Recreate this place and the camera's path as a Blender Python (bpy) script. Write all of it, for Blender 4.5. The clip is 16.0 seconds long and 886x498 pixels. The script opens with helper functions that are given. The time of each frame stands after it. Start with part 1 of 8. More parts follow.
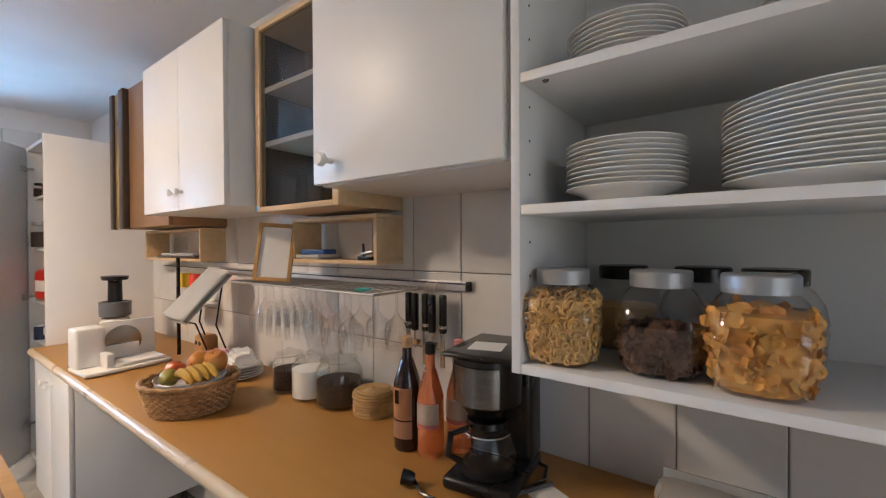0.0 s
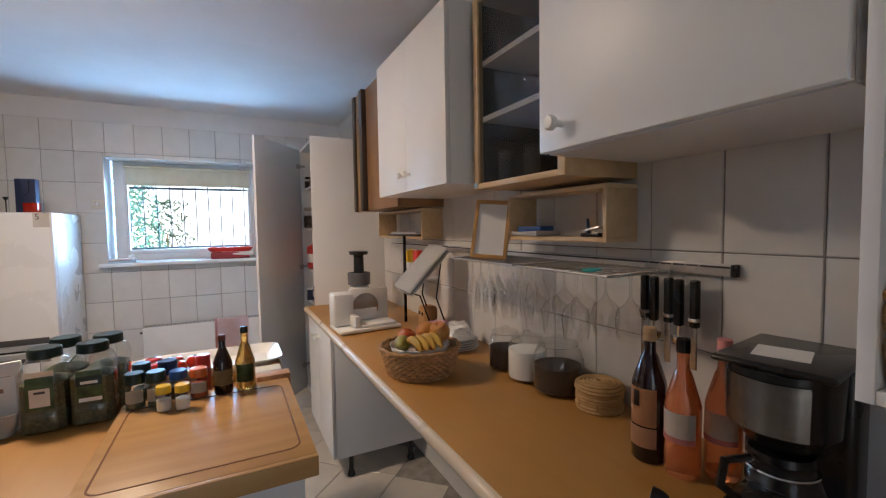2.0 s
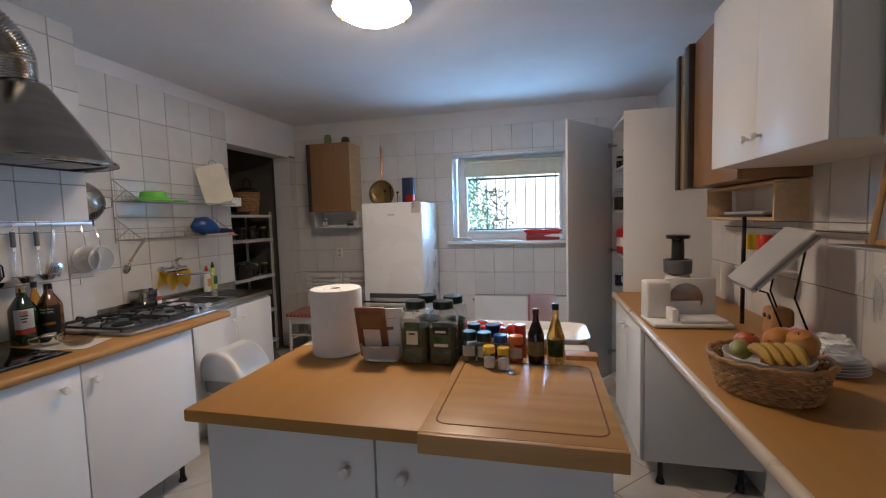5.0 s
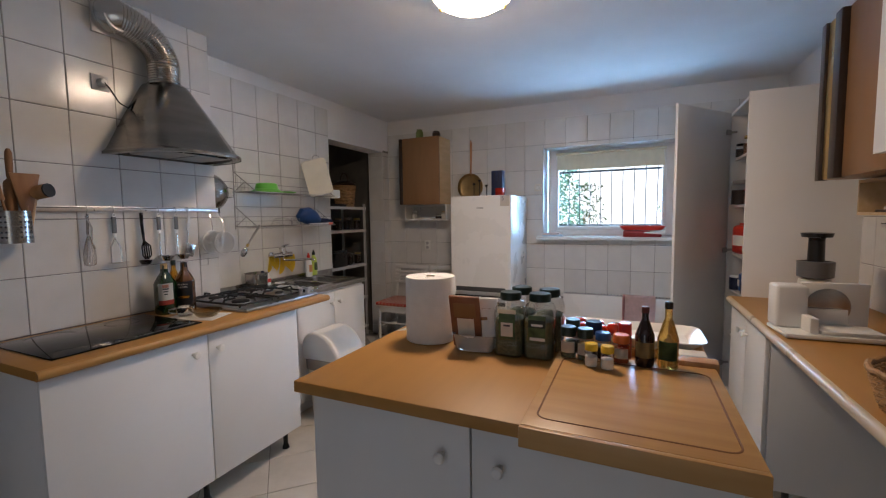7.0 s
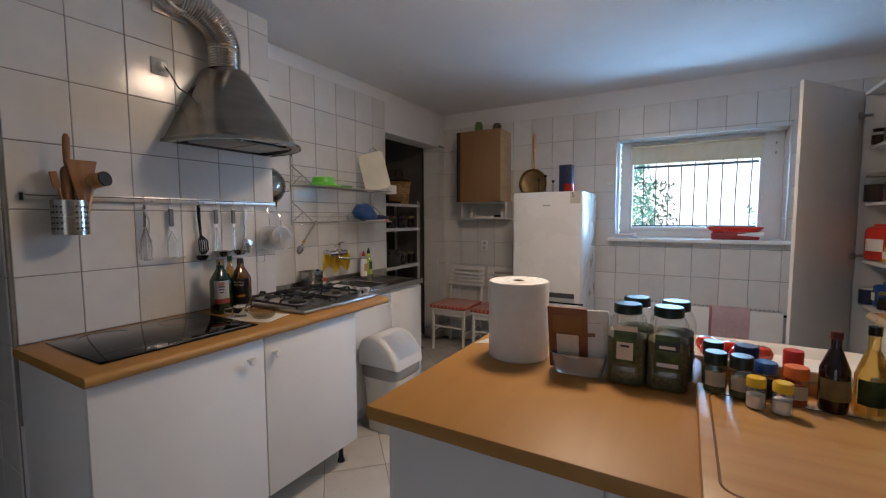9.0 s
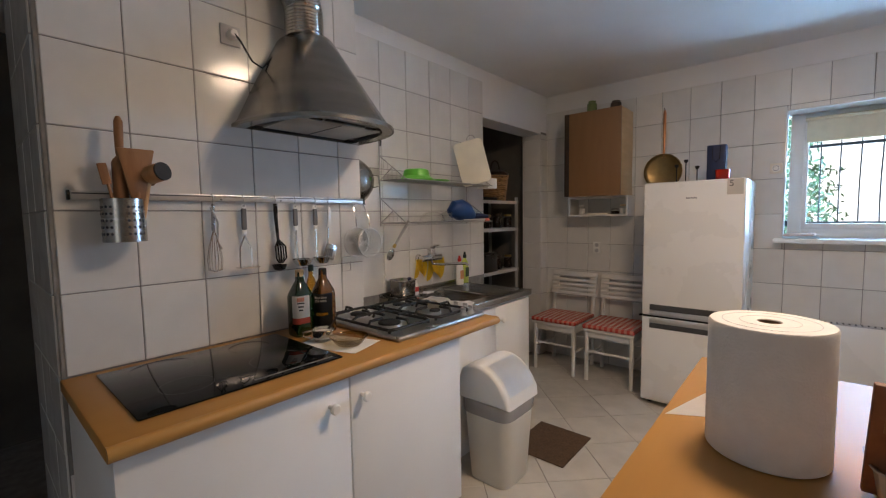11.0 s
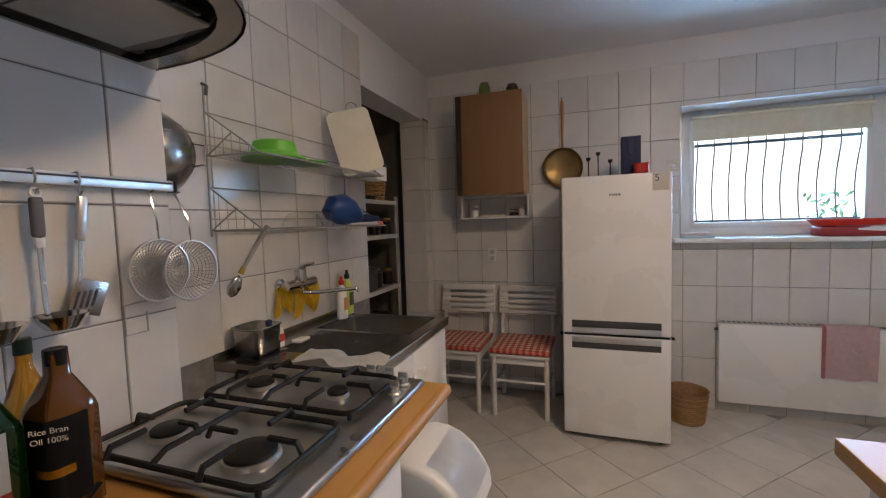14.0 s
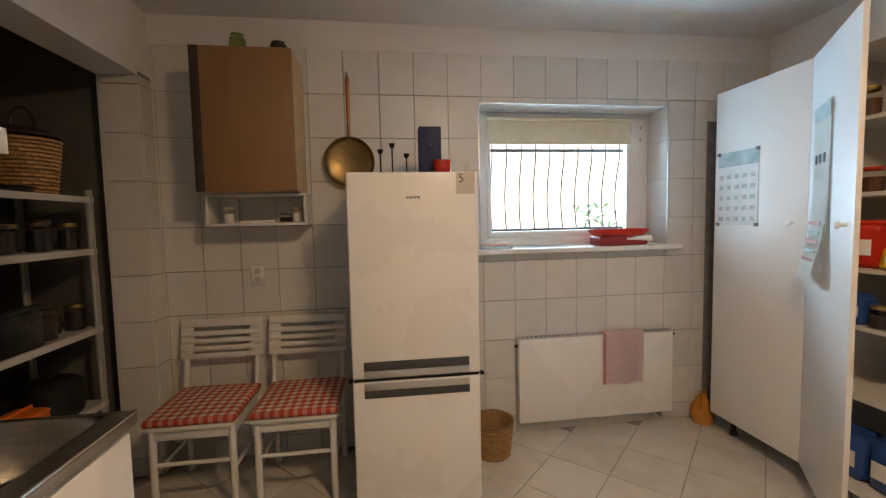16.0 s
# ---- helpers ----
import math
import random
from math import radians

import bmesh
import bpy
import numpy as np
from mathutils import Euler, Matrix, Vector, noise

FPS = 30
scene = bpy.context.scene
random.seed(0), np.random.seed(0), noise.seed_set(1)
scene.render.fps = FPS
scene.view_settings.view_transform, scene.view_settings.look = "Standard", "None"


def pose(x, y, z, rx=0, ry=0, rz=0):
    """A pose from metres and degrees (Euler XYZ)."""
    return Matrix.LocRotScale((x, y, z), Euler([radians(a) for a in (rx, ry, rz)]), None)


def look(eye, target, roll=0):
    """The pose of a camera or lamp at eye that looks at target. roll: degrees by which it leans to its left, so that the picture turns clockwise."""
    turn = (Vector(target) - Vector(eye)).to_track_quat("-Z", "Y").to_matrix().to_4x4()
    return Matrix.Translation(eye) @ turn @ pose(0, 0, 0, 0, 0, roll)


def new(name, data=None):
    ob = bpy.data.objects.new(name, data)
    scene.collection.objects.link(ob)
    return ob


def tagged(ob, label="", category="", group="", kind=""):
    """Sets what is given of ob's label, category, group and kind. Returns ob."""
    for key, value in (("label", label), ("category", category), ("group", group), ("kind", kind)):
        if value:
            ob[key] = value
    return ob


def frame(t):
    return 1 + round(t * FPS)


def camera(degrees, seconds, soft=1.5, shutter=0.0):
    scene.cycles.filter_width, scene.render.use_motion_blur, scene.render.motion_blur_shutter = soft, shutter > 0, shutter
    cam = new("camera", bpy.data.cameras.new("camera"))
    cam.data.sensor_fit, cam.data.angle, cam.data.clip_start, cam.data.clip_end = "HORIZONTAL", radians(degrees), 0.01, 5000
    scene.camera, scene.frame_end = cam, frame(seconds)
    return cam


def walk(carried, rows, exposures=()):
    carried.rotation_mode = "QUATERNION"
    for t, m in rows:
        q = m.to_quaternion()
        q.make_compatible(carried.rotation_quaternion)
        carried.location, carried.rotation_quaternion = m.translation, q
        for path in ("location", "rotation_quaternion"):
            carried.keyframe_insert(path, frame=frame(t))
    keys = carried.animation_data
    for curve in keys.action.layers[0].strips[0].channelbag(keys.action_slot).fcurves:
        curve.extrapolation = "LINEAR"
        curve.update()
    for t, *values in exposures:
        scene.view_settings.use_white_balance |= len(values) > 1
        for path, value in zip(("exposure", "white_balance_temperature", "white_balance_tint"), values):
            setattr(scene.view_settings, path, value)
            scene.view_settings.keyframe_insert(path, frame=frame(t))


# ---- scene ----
cam = camera(93.1, 16.0, soft=1.2)
PATH = [
    (0, (-0.236, -0.077, 1.473), (-1.441, 1.519, 1.455), -0.3),
    (0.5, (-0.278, -0.094, 1.466), (-1.641, 1.369, 1.43), -0.4),
    (1, (-0.313, -0.101, 1.461), (-1.842, 1.187, 1.401), -0.5),
    (1.5, (-0.344, -0.09, 1.456), (-2.022, 0.996, 1.374), -0.5),
    (2, (-0.377, -0.069, 1.46), (-2.158, 0.835, 1.357), -0.9),
    (2.5, (-0.406, -0.065, 1.459), (-2.283, 0.616, 1.342), -0.9),
    (3, (-0.424, -0.054, 1.462), (-2.375, 0.368, 1.335), -1.2),
    (3.5, (-0.444, -0.054, 1.455), (-2.432, 0.122, 1.324), -1.4),
    (4, (-0.456, -0.054, 1.448), (-2.451, -0.104, 1.313), -1.5),
    (4.5, (-0.454, -0.062, 1.446), (-2.43, -0.34, 1.306), -1.6),
    (5, (-0.438, -0.084, 1.444), (-2.38, -0.539, 1.299), -1.6),
    (5.2, (-0.427, -0.101, 1.43), (-2.354, -0.616, 1.291), -1.2),
    (7.3, (-0.456, -0.146, 1.41), (-2.26, -0.995, 1.257), -0.6),
    (7.5, (-0.462, -0.148, 1.4), (-2.259, -1.014, 1.25), -0.4),
    (8, (-0.49, -0.195, 1.392), (-2.264, -1.106, 1.243), -0.1),
    (8.5, (-0.56, -0.297, 1.392), (-2.306, -1.261, 1.244), 0.1),
    (9, (-0.615, -0.412, 1.39), (-2.341, -1.412, 1.241), -0.2),
    (9.5, (-0.695, -0.487, 1.389), (-2.367, -1.576, 1.248), -0.7),
    (11.8, (-1.107, -1.101, 1.385), (-2.572, -2.455, 1.241), -1.0),
    (12, (-1.144, -1.154, 1.378), (-2.605, -2.513, 1.243), -1.1),
    (12.5, (-1.252, -1.292, 1.39), (-2.698, -2.667, 1.27), -1.2),
    (13, (-1.343, -1.425, 1.377), (-2.866, -2.717, 1.265), -1.0),
    (13.5, (-1.428, -1.552, 1.382), (-3.181, -2.507, 1.26), -1.5),
    (14, (-1.542, -1.589, 1.369), (-3.425, -2.251, 1.236), -1.8),
    (14.5, (-1.725, -1.573, 1.379), (-3.682, -1.965, 1.245), -1.6),
    (15, (-1.893, -1.546, 1.371), (-3.887, -1.637, 1.24), -1.2),
    (15.5, (-2.099, -1.581, 1.386), (-4.087, -1.401, 1.254), -0.9),
    (16, (-2.275, -1.575, 1.384), (-4.253, -1.312, 1.248), -1.2),
]
walk(cam, [(t, look(eye, target, roll)) for t, eye, target, roll in PATH],
     [(0.0, 0.95, 6350, 15), (0.5, 0.58, 6500, 14), (1.5, 0.26, 6450, 16), (3.0, 0.0, 6150, 18), (5.0, -0.2, 6250, 17), (7.5, -0.2, 6350, 18),
      (9.5, -0.3, 6400, 17), (12.0, 0.02, 7050, 17), (12.5, 0.07, 7200, 17), (13.0, 0.25, 7000, 18), (14.0, -0.22, 6750, 19), (15.0, -0.15, 7400, 19), (16.0, -0.07, 8650, 19)])

# ---- world, lamps, exposure ----
world = bpy.data.worlds.new("world")
scene.world = world
world.use_nodes = True
wn, wl = world.node_tree.nodes, world.node_tree.links
sky = wn.new("ShaderNodeTexSky")
sky.sky_type, sky.sun_disc = "NISHITA", False
sky.sun_elevation, sky.sun_rotation = radians(43), radians(1.5)
wl.new(sky.outputs[0], wn["Background"].inputs[0])
wn["Background"].inputs[1].default_value = 0.12
sun_data = bpy.data.lights.new("sun", "SUN")
sun_data.energy, sun_data.angle, sun_data.color = 3.0, radians(0.5), (1, 0.95, 0.88)
sun = new("sun", sun_data)
sun.matrix_world = look((0.5, 20, 19), (0, 0, 0))
win_data = bpy.data.lights.new("window_daylight", "AREA")
win_data.shape, win_data.size, win_data.size_y = "RECTANGLE", 3.4, 2.6
win_data.energy, win_data.color = 820, (0.30, 0.62, 1.0)
win_light = new("window_daylight", win_data)
win_light.matrix_world = look((-6.3, -0.36, 1.15), (-3, -0.36, 1.6))
# fill lamp in an unseen doorway, added to brighten the shelf end
east_data = bpy.data.lights.new("east_fill", "AREA")
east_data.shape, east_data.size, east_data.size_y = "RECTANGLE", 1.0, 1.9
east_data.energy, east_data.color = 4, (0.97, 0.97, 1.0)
east_light = new("east_fill", east_data)
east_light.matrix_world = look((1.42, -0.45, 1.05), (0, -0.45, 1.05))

# ---- materials ----


def mat(name, color, rough=0.5, metal=0.0, vary=0.08, scale=6.0, bump=0.0, bump_scale=60.0, color2=None, island=0.0,
        stretch=(1, 1, 1), wave=0.0, trans=0.0, ior=1.45, coat=0.0, rough_vary=0.08, emit=0.0):
    m = bpy.data.materials.new(name)
    m.use_nodes = True
    n, k = m.node_tree.nodes, m.node_tree.links
    b = n["Principled BSDF"]
    tc = n.new("ShaderNodeTexCoord")
    mp = n.new("ShaderNodeMapping")
    mp.inputs["Scale"].default_value = stretch
    k.new(tc.outputs["Object"], mp.inputs[0])
    oi = n.new("ShaderNodeObjectInfo")
    add = n.new("ShaderNodeVectorMath")
    add.operation = "ADD"
    mul = n.new("ShaderNodeMath")
    mul.operation = "MULTIPLY"
    mul.inputs[1].default_value = 37.0
    k.new(oi.outputs["Random"], mul.inputs[0])
    k.new(mp.outputs[0], add.inputs[0])
    k.new(mul.outputs[0], add.inputs[1])
    nz = n.new("ShaderNodeTexNoise")
    nz.inputs["Scale"].default_value, nz.inputs["Detail"].default_value = scale, 6
    k.new(add.outputs[0], nz.inputs[0])
    fac = nz.outputs[0]
    if wave:
        w = n.new("ShaderNodeTexWave")
        w.inputs["Scale"].default_value, w.inputs["Distortion"].default_value = wave, 6
        w.inputs["Detail"].default_value = 3
        k.new(add.outputs[0], w.inputs[0])
        av = n.new("ShaderNodeMath")
        av.operation = "MULTIPLY_ADD"
        av.inputs[1].default_value = 0.45
        k.new(w.outputs[1], av.inputs[0])
        hf = n.new("ShaderNodeMath")
        hf.operation = "MULTIPLY"
        hf.inputs[1].default_value = 0.55
        k.new(fac, hf.inputs[0])
        k.new(hf.outputs[0], av.inputs[2])
        fac = av.outputs[0]
    ramp = n.new("ShaderNodeValToRGB")
    ramp.color_ramp.elements[0].position, ramp.color_ramp.elements[1].position = 0.3, 0.7
    c2 = color2 or tuple(min(1, c * (1 + vary)) for c in color)
    c1 = color if color2 else tuple(c * (1 - vary) for c in color)
    ramp.color_ramp.elements[0].color, ramp.color_ramp.elements[1].color = (*c1, 1), (*c2, 1)
    k.new(fac, ramp.inputs[0])
    out = ramp.outputs[0]
    if island:
        hs = n.new("ShaderNodeHueSaturation")
        mr = n.new("ShaderNodeMapRange")
        mr.inputs[3].default_value, mr.inputs[4].default_value = 1 - island, 1 + island
        geo = n.new("ShaderNodeNewGeometry")
        sm = n.new("ShaderNodeMath")
        sm.operation = "ADD"
        k.new(geo.outputs["Random Per Island"], sm.inputs[0])
        k.new(oi.outputs["Random"], sm.inputs[1])
        fr = n.new("ShaderNodeMath")
        fr.operation = "FRACT"
        k.new(sm.outputs[0], fr.inputs[0])
        k.new(fr.outputs[0], mr.inputs[0])
        k.new(mr.outputs[0], hs.inputs["Value"])
        k.new(out, hs.inputs["Color"])
        out = hs.outputs[0]
    k.new(out, b.inputs["Base Color"])
    b.inputs["Metallic"].default_value = metal
    rr = n.new("ShaderNodeMapRange")
    rr.inputs[3].default_value, rr.inputs[4].default_value = max(0.02, rough - rough_vary), min(1, rough + rough_vary)
    k.new(nz.outputs[0], rr.inputs[0])
    k.new(rr.outputs[0], b.inputs["Roughness"])
    b.inputs["IOR"].default_value = ior
    b.inputs["Transmission Weight"].default_value = trans
    b.inputs["Coat Weight"].default_value = coat
    if emit:
        b.inputs["Emission Color"].default_value = (*color, 1)
        b.inputs["Emission Strength"].default_value = emit
    if bump:
        nb = n.new("ShaderNodeTexNoise")
        nb.inputs["Scale"].default_value, nb.inputs["Detail"].default_value = bump_scale, 4
        k.new(add.outputs[0], nb.inputs[0])
        bp = n.new("ShaderNodeBump")
        bp.inputs["Strength"].default_value, bp.inputs["Distance"].default_value = bump, 0.004
        k.new(nb.outputs[0], bp.inputs["Height"])
        k.new(bp.outputs[0], b.inputs["Normal"])
    return m


M_tile = mat("white_glazed_tile", (0.66, 0.645, 0.615), 0.16, vary=0.035, scale=9, island=0.05, bump=0.08, bump_scale=14, rough_vary=0.06)
M_grout = mat("grey_grout", (0.23, 0.22, 0.21), 0.9, vary=0.2, scale=20)
M_floor = mat("cream_floor_tile", (0.56, 0.53, 0.48), 0.22, vary=0.08, scale=7, island=0.05, bump=0.1, bump_scale=25)
M_fgrout = mat("floor_grout", (0.27, 0.255, 0.235), 0.95, vary=0.2, scale=20)
M_plaster = mat("painted_plaster", (0.74, 0.73, 0.72), 0.85, vary=0.04, scale=2.5, bump=0.15, bump_scale=90)
# the pantry's shade is put into this plaster's dark colour
M_dim = mat("pantry_gloom_plaster", (0.13, 0.12, 0.105), 0.9, vary=0.25, scale=3, bump=0.3, bump_scale=40)
M_white = mat("white_melamine", (0.77, 0.765, 0.75), 0.38, vary=0.025, scale=3, bump=0.04, bump_scale=150)
M_white_in = mat("white_board", (0.70, 0.69, 0.67), 0.45, vary=0.03, scale=4)
M_plastic = mat("white_plastic", (0.78, 0.77, 0.74), 0.32, vary=0.03, scale=5)
M_enamel = mat("white_enamel", (0.80, 0.795, 0.775), 0.28, vary=0.02, scale=3, bump=0.03, bump_scale=200)
M_beech = mat("beech_laminate", (0.40, 0.198, 0.048), 0.44, color2=(0.435, 0.22, 0.058), scale=4, stretch=(0.5, 5, 5), rough_vary=0.04)
M_edge = mat("pale_worktop_edge", (0.62, 0.50, 0.36), 0.3, vary=0.06, scale=8)
M_board = mat("beech_cutting_board", (0.45, 0.245, 0.082), 0.34, color2=(0.54, 0.315, 0.12), scale=2.5, stretch=(12, 0.8, 8), rough_vary=0.04)
M_groove = mat("dark_board_groove", (0.20, 0.09, 0.035), 0.6, vary=0.15)
M_pine = mat("light_wood", (0.55, 0.38, 0.20), 0.45, color2=(0.64, 0.46, 0.27), scale=4, stretch=(1, 8, 8))
M_brown = mat("brown_veneer", (0.255, 0.135, 0.058), 0.4, color2=(0.285, 0.15, 0.065), scale=4, stretch=(6, 6, 0.8))
M_dark = mat("dark_brown_trim", (0.045, 0.028, 0.02), 0.35, vary=0.2)
M_gold = mat("gold_strip", (0.55, 0.36, 0.12), 0.3, metal=0.8, vary=0.1)
M_steel = mat("brushed_steel", (0.42, 0.405, 0.38), 0.24, metal=1.0, vary=0.08, scale=6, stretch=(1, 1, 14), bump=0.04, bump_scale=140)
M_chrome = mat("chrome", (0.70, 0.69, 0.67), 0.12, metal=1.0, vary=0.05)
M_alu = mat("aluminium", (0.62, 0.61, 0.59), 0.35, metal=0.9, vary=0.06)
M_greysteel = mat("galvanised_steel", (0.42, 0.41, 0.39), 0.5, metal=0.6, vary=0.12, scale=10)
M_black = mat("black_plastic", (0.009, 0.009, 0.0095), 0.27, vary=0.2)
M_hobsteel = mat("stained_hob_steel", (0.47, 0.465, 0.46), 0.3, metal=1.0, vary=0.15, scale=8)
M_iron = mat("black_enamelled_iron", (0.006, 0.0058, 0.0056), 0.55, vary=0.3, bump=0.1, bump_scale=200)
M_glassblack = mat("black_hob_glass", (0.004, 0.004, 0.0045), 0.04, vary=0.1, ior=1.33, rough_vary=0.02)
M_grey = mat("grey_plastic", (0.13, 0.13, 0.135), 0.4, vary=0.1)
M_lgrey = mat("light_grey_plastic", (0.45, 0.45, 0.46), 0.4, vary=0.05)


def thin_glass(name, tint, gloss=0.03, base=0.05, edge=0.28):
    """Thin walls of glass: clear through, with a glossy reflection that grows at grazing angles."""
    m = bpy.data.materials.new(name)
    m.use_nodes = True
    n, k = m.node_tree.nodes, m.node_tree.links
    n.remove(n["Principled BSDF"])
    tr, gl, mx, fr = n.new("ShaderNodeBsdfTransparent"), n.new("ShaderNodeBsdfGlossy"), n.new("ShaderNodeMixShader"), n.new("ShaderNodeLayerWeight")
    pw, ma = n.new("ShaderNodeMath"), n.new("ShaderNodeMath")
    pw.operation, ma.operation = "POWER", "MULTIPLY_ADD"
    pw.inputs[1].default_value, ma.inputs[1].default_value, ma.inputs[2].default_value = 3.0, edge, base
    fr.inputs[0].default_value = 0.5
    tr.inputs[0].default_value = (*tint, 1)
    gl.inputs["Roughness"].default_value = gloss
    k.new(fr.outputs["Facing"], pw.inputs[0])
    k.new(pw.outputs[0], ma.inputs[0])
    k.new(ma.outputs[0], mx.inputs[0])
    k.new(tr.outputs[0], mx.inputs[1])
    k.new(gl.outputs[0], mx.inputs[2])
    k.new(mx.outputs[0], n["Material Output"].inputs[0])
    return m


M_glass = thin_glass("clear_glass", (0.99, 0.99, 0.988), base=0.03, edge=0.55)
M_jarglass = thin_glass("jar_glass", (0.98, 0.985, 0.98), gloss=0.04, base=0.07, edge=0.9)
M_crystal = thin_glass("polished_glass", (0.99, 0.99, 0.99), gloss=0.05, base=0.10, edge=0.9)
M_matt_tile = mat("worn_white_tile", (0.66, 0.645, 0.615), 0.34, vary=0.035, scale=9, island=0.05, bump=0.08, bump_scale=14, rough_vary=0.06)
M_smoke = thin_glass("smoked_glass", (0.72, 0.66, 0.53), base=0.07, edge=0.5)
M_porcelain = mat("white_porcelain", (0.80, 0.79, 0.77), 0.12, vary=0.02, coat=0.3)
M_red = mat("red_plastic", (0.62, 0.035, 0.02), 0.35, vary=0.1)
M_orange = mat("orange_plastic", (0.72, 0.16, 0.03), 0.4, vary=0.12)
M_yellow = mat("yellow_rubber", (0.75, 0.50, 0.03), 0.5, vary=0.1)
M_green = mat("green_plastic", (0.13, 0.52, 0.05), 0.35, vary=0.1)
M_dgreen = mat("dark_green_plastic", (0.009, 0.022, 0.015), 0.35, vary=0.15)
M_blue = mat("blue_plastic", (0.02, 0.08, 0.28), 0.4, vary=0.12)
M_navy = mat("navy_card", (0.012, 0.022, 0.07), 0.6, vary=0.15)
M_pink = mat("pink_terry", (0.90, 0.70, 0.71), 0.95, vary=0.06, scale=40, bump=0.02, bump_scale=300)
M_paper = mat("white_paper", (0.80, 0.79, 0.76), 0.8, vary=0.03, scale=12, bump=0.05)
M_tissue = mat("paper_towel", (0.82, 0.80, 0.76), 0.95, vary=0.03, scale=30, bump=0.35, bump_scale=160)
M_wicker = mat("brown_wicker", (0.40, 0.225, 0.095), 0.6, vary=0.3, scale=40, island=0.25)
M_rope = mat("jute_rope", (0.42, 0.29, 0.15), 0.9, vary=0.25, scale=60, bump=0.5, bump_scale=300)
M_copper = mat("aged_copper", (0.50, 0.22, 0.10), 0.35, metal=0.9, vary=0.15)
M_brass = mat("brass", (0.50, 0.35, 0.12), 0.3, metal=0.95, vary=0.12)
M_rod = mat("turned_wood", (0.40, 0.20, 0.08), 0.5, color2=(0.55, 0.31, 0.14), scale=5, stretch=(8, 8, 1))
M_ink = mat("dark_print", (0.06, 0.06, 0.07), 0.7, vary=0.1)
M_shelfpaint = mat("grey_painted_steel", (0.40, 0.40, 0.39), 0.5, vary=0.1, scale=10)
M_blind = mat("cream_blind", (0.74, 0.70, 0.54), 0.9, vary=0.05, scale=20, bump=0.03, bump_scale=250)
M_darkjar = mat("dark_preserve", (0.02, 0.012, 0.01), 0.15, vary=0.3)

# ---- building helpers ----


def mesh_ob(name, bm, material, smooth=False):
    bmesh.ops.recalc_face_normals(bm, faces=bm.faces)
    me = bpy.data.meshes.new(name)
    bm.to_mesh(me)
    bm.free()
    if smooth:
        for p in me.polygons:
            p.use_smooth = True
        me.set_sharp_from_angle(angle=radians(38))
    for m in (material if isinstance(material, (list, tuple)) else [material]):
        me.materials.append(m)
    return new(name, me)


def part(name, bm, material, parent, label="", smooth=True, kind=""):
    ob = mesh_ob(name, bm, material, smooth)
    ob.parent = parent
    return tagged(ob, label=label, kind=kind)


def thing(name, label, category, x=0, y=0, z=0, rz=0, group="", kind=""):
    e = new(name)
    e.empty_display_size = 0.05
    e.matrix_basis = pose(x, y, z, 0, 0, rz)
    return tagged(e, label, category, group, kind)


def solid(name, bm, material, label, category, x=0, y=0, z=0, rz=0, group="", kind="", smooth=True):
    ob = mesh_ob(name, bm, material, smooth)
    ob.matrix_basis = pose(x, y, z, 0, 0, rz)
    return tagged(ob, label, category, group, kind)


def box(x0, x1, y0, y1, z0, z1, r=0.0, seg=2, bm=None, rx=0, ry=0, rz=0):
    b = bmesh.new()
    bmesh.ops.create_cube(b, size=1, matrix=Matrix.Diagonal((x1 - x0, y1 - y0, z1 - z0, 1)))
    if r:
        bmesh.ops.bevel(b, geom=b.edges[:], offset=r, segments=seg, profile=0.5, affect="EDGES")
    m = pose((x0 + x1) / 2, (y0 + y1) / 2, (z0 + z1) / 2, rx, ry, rz)
    bmesh.ops.transform(b, matrix=m, verts=b.verts)
    return join(bm, b)


def join(bm, b):
    if bm is None:
        return b
    t = bpy.data.meshes.new("tmp")
    b.to_mesh(t)
    b.free()
    bm.from_mesh(t)
    bpy.data.meshes.remove(t)
    return bm


def rod(p0, p1, r0, r1=None, seg=10, bm=None, caps=True):
    b = bmesh.new()
    p0, p1 = Vector(p0), Vector(p1)
    d = p1 - p0
    bmesh.ops.create_cone(b, cap_ends=caps, segments=seg, radius1=r0, radius2=r0 if r1 is None else r1, depth=d.length)
    m = Matrix.Translation((p0 + p1) / 2) @ d.to_track_quat("Z", "Y").to_matrix().to_4x4()
    bmesh.ops.transform(b, matrix=m, verts=b.verts)
    return join(bm, b)


def tube(pts, r, seg=6, bm=None, closed=False):
    """A round bar bent along the points."""
    b = bmesh.new()
    pts = [Vector(p) for p in pts]
    n = len(pts)
    rings, side = [], None
    for i, p in enumerate(pts):
        a = pts[(i - 1) % n] if closed or i else p
        c = pts[(i + 1) % n] if closed or i < n - 1 else p
        d = (c - a).normalized()
        if side is None:
            side = d.orthogonal().normalized()
        side = (side - d * side.dot(d)).normalized()
        up = d.cross(side)
        rr = r[i] if isinstance(r, (list, tuple)) else r
        rings.append([b.verts.new(p + (side * math.cos(q) + up * math.sin(q)) * rr) for q in (math.tau * j / seg for j in range(seg))])
    for i in range(n if closed else n - 1):
        u, v = rings[i], rings[(i + 1) % n]
        for j in range(seg):
            b.faces.new((u[j], u[(j + 1) % seg], v[(j + 1) % seg], v[j]))
    if not closed:
        b.faces.new(rings[0][::-1])
        b.faces.new(rings[-1])
    return join(bm, b)


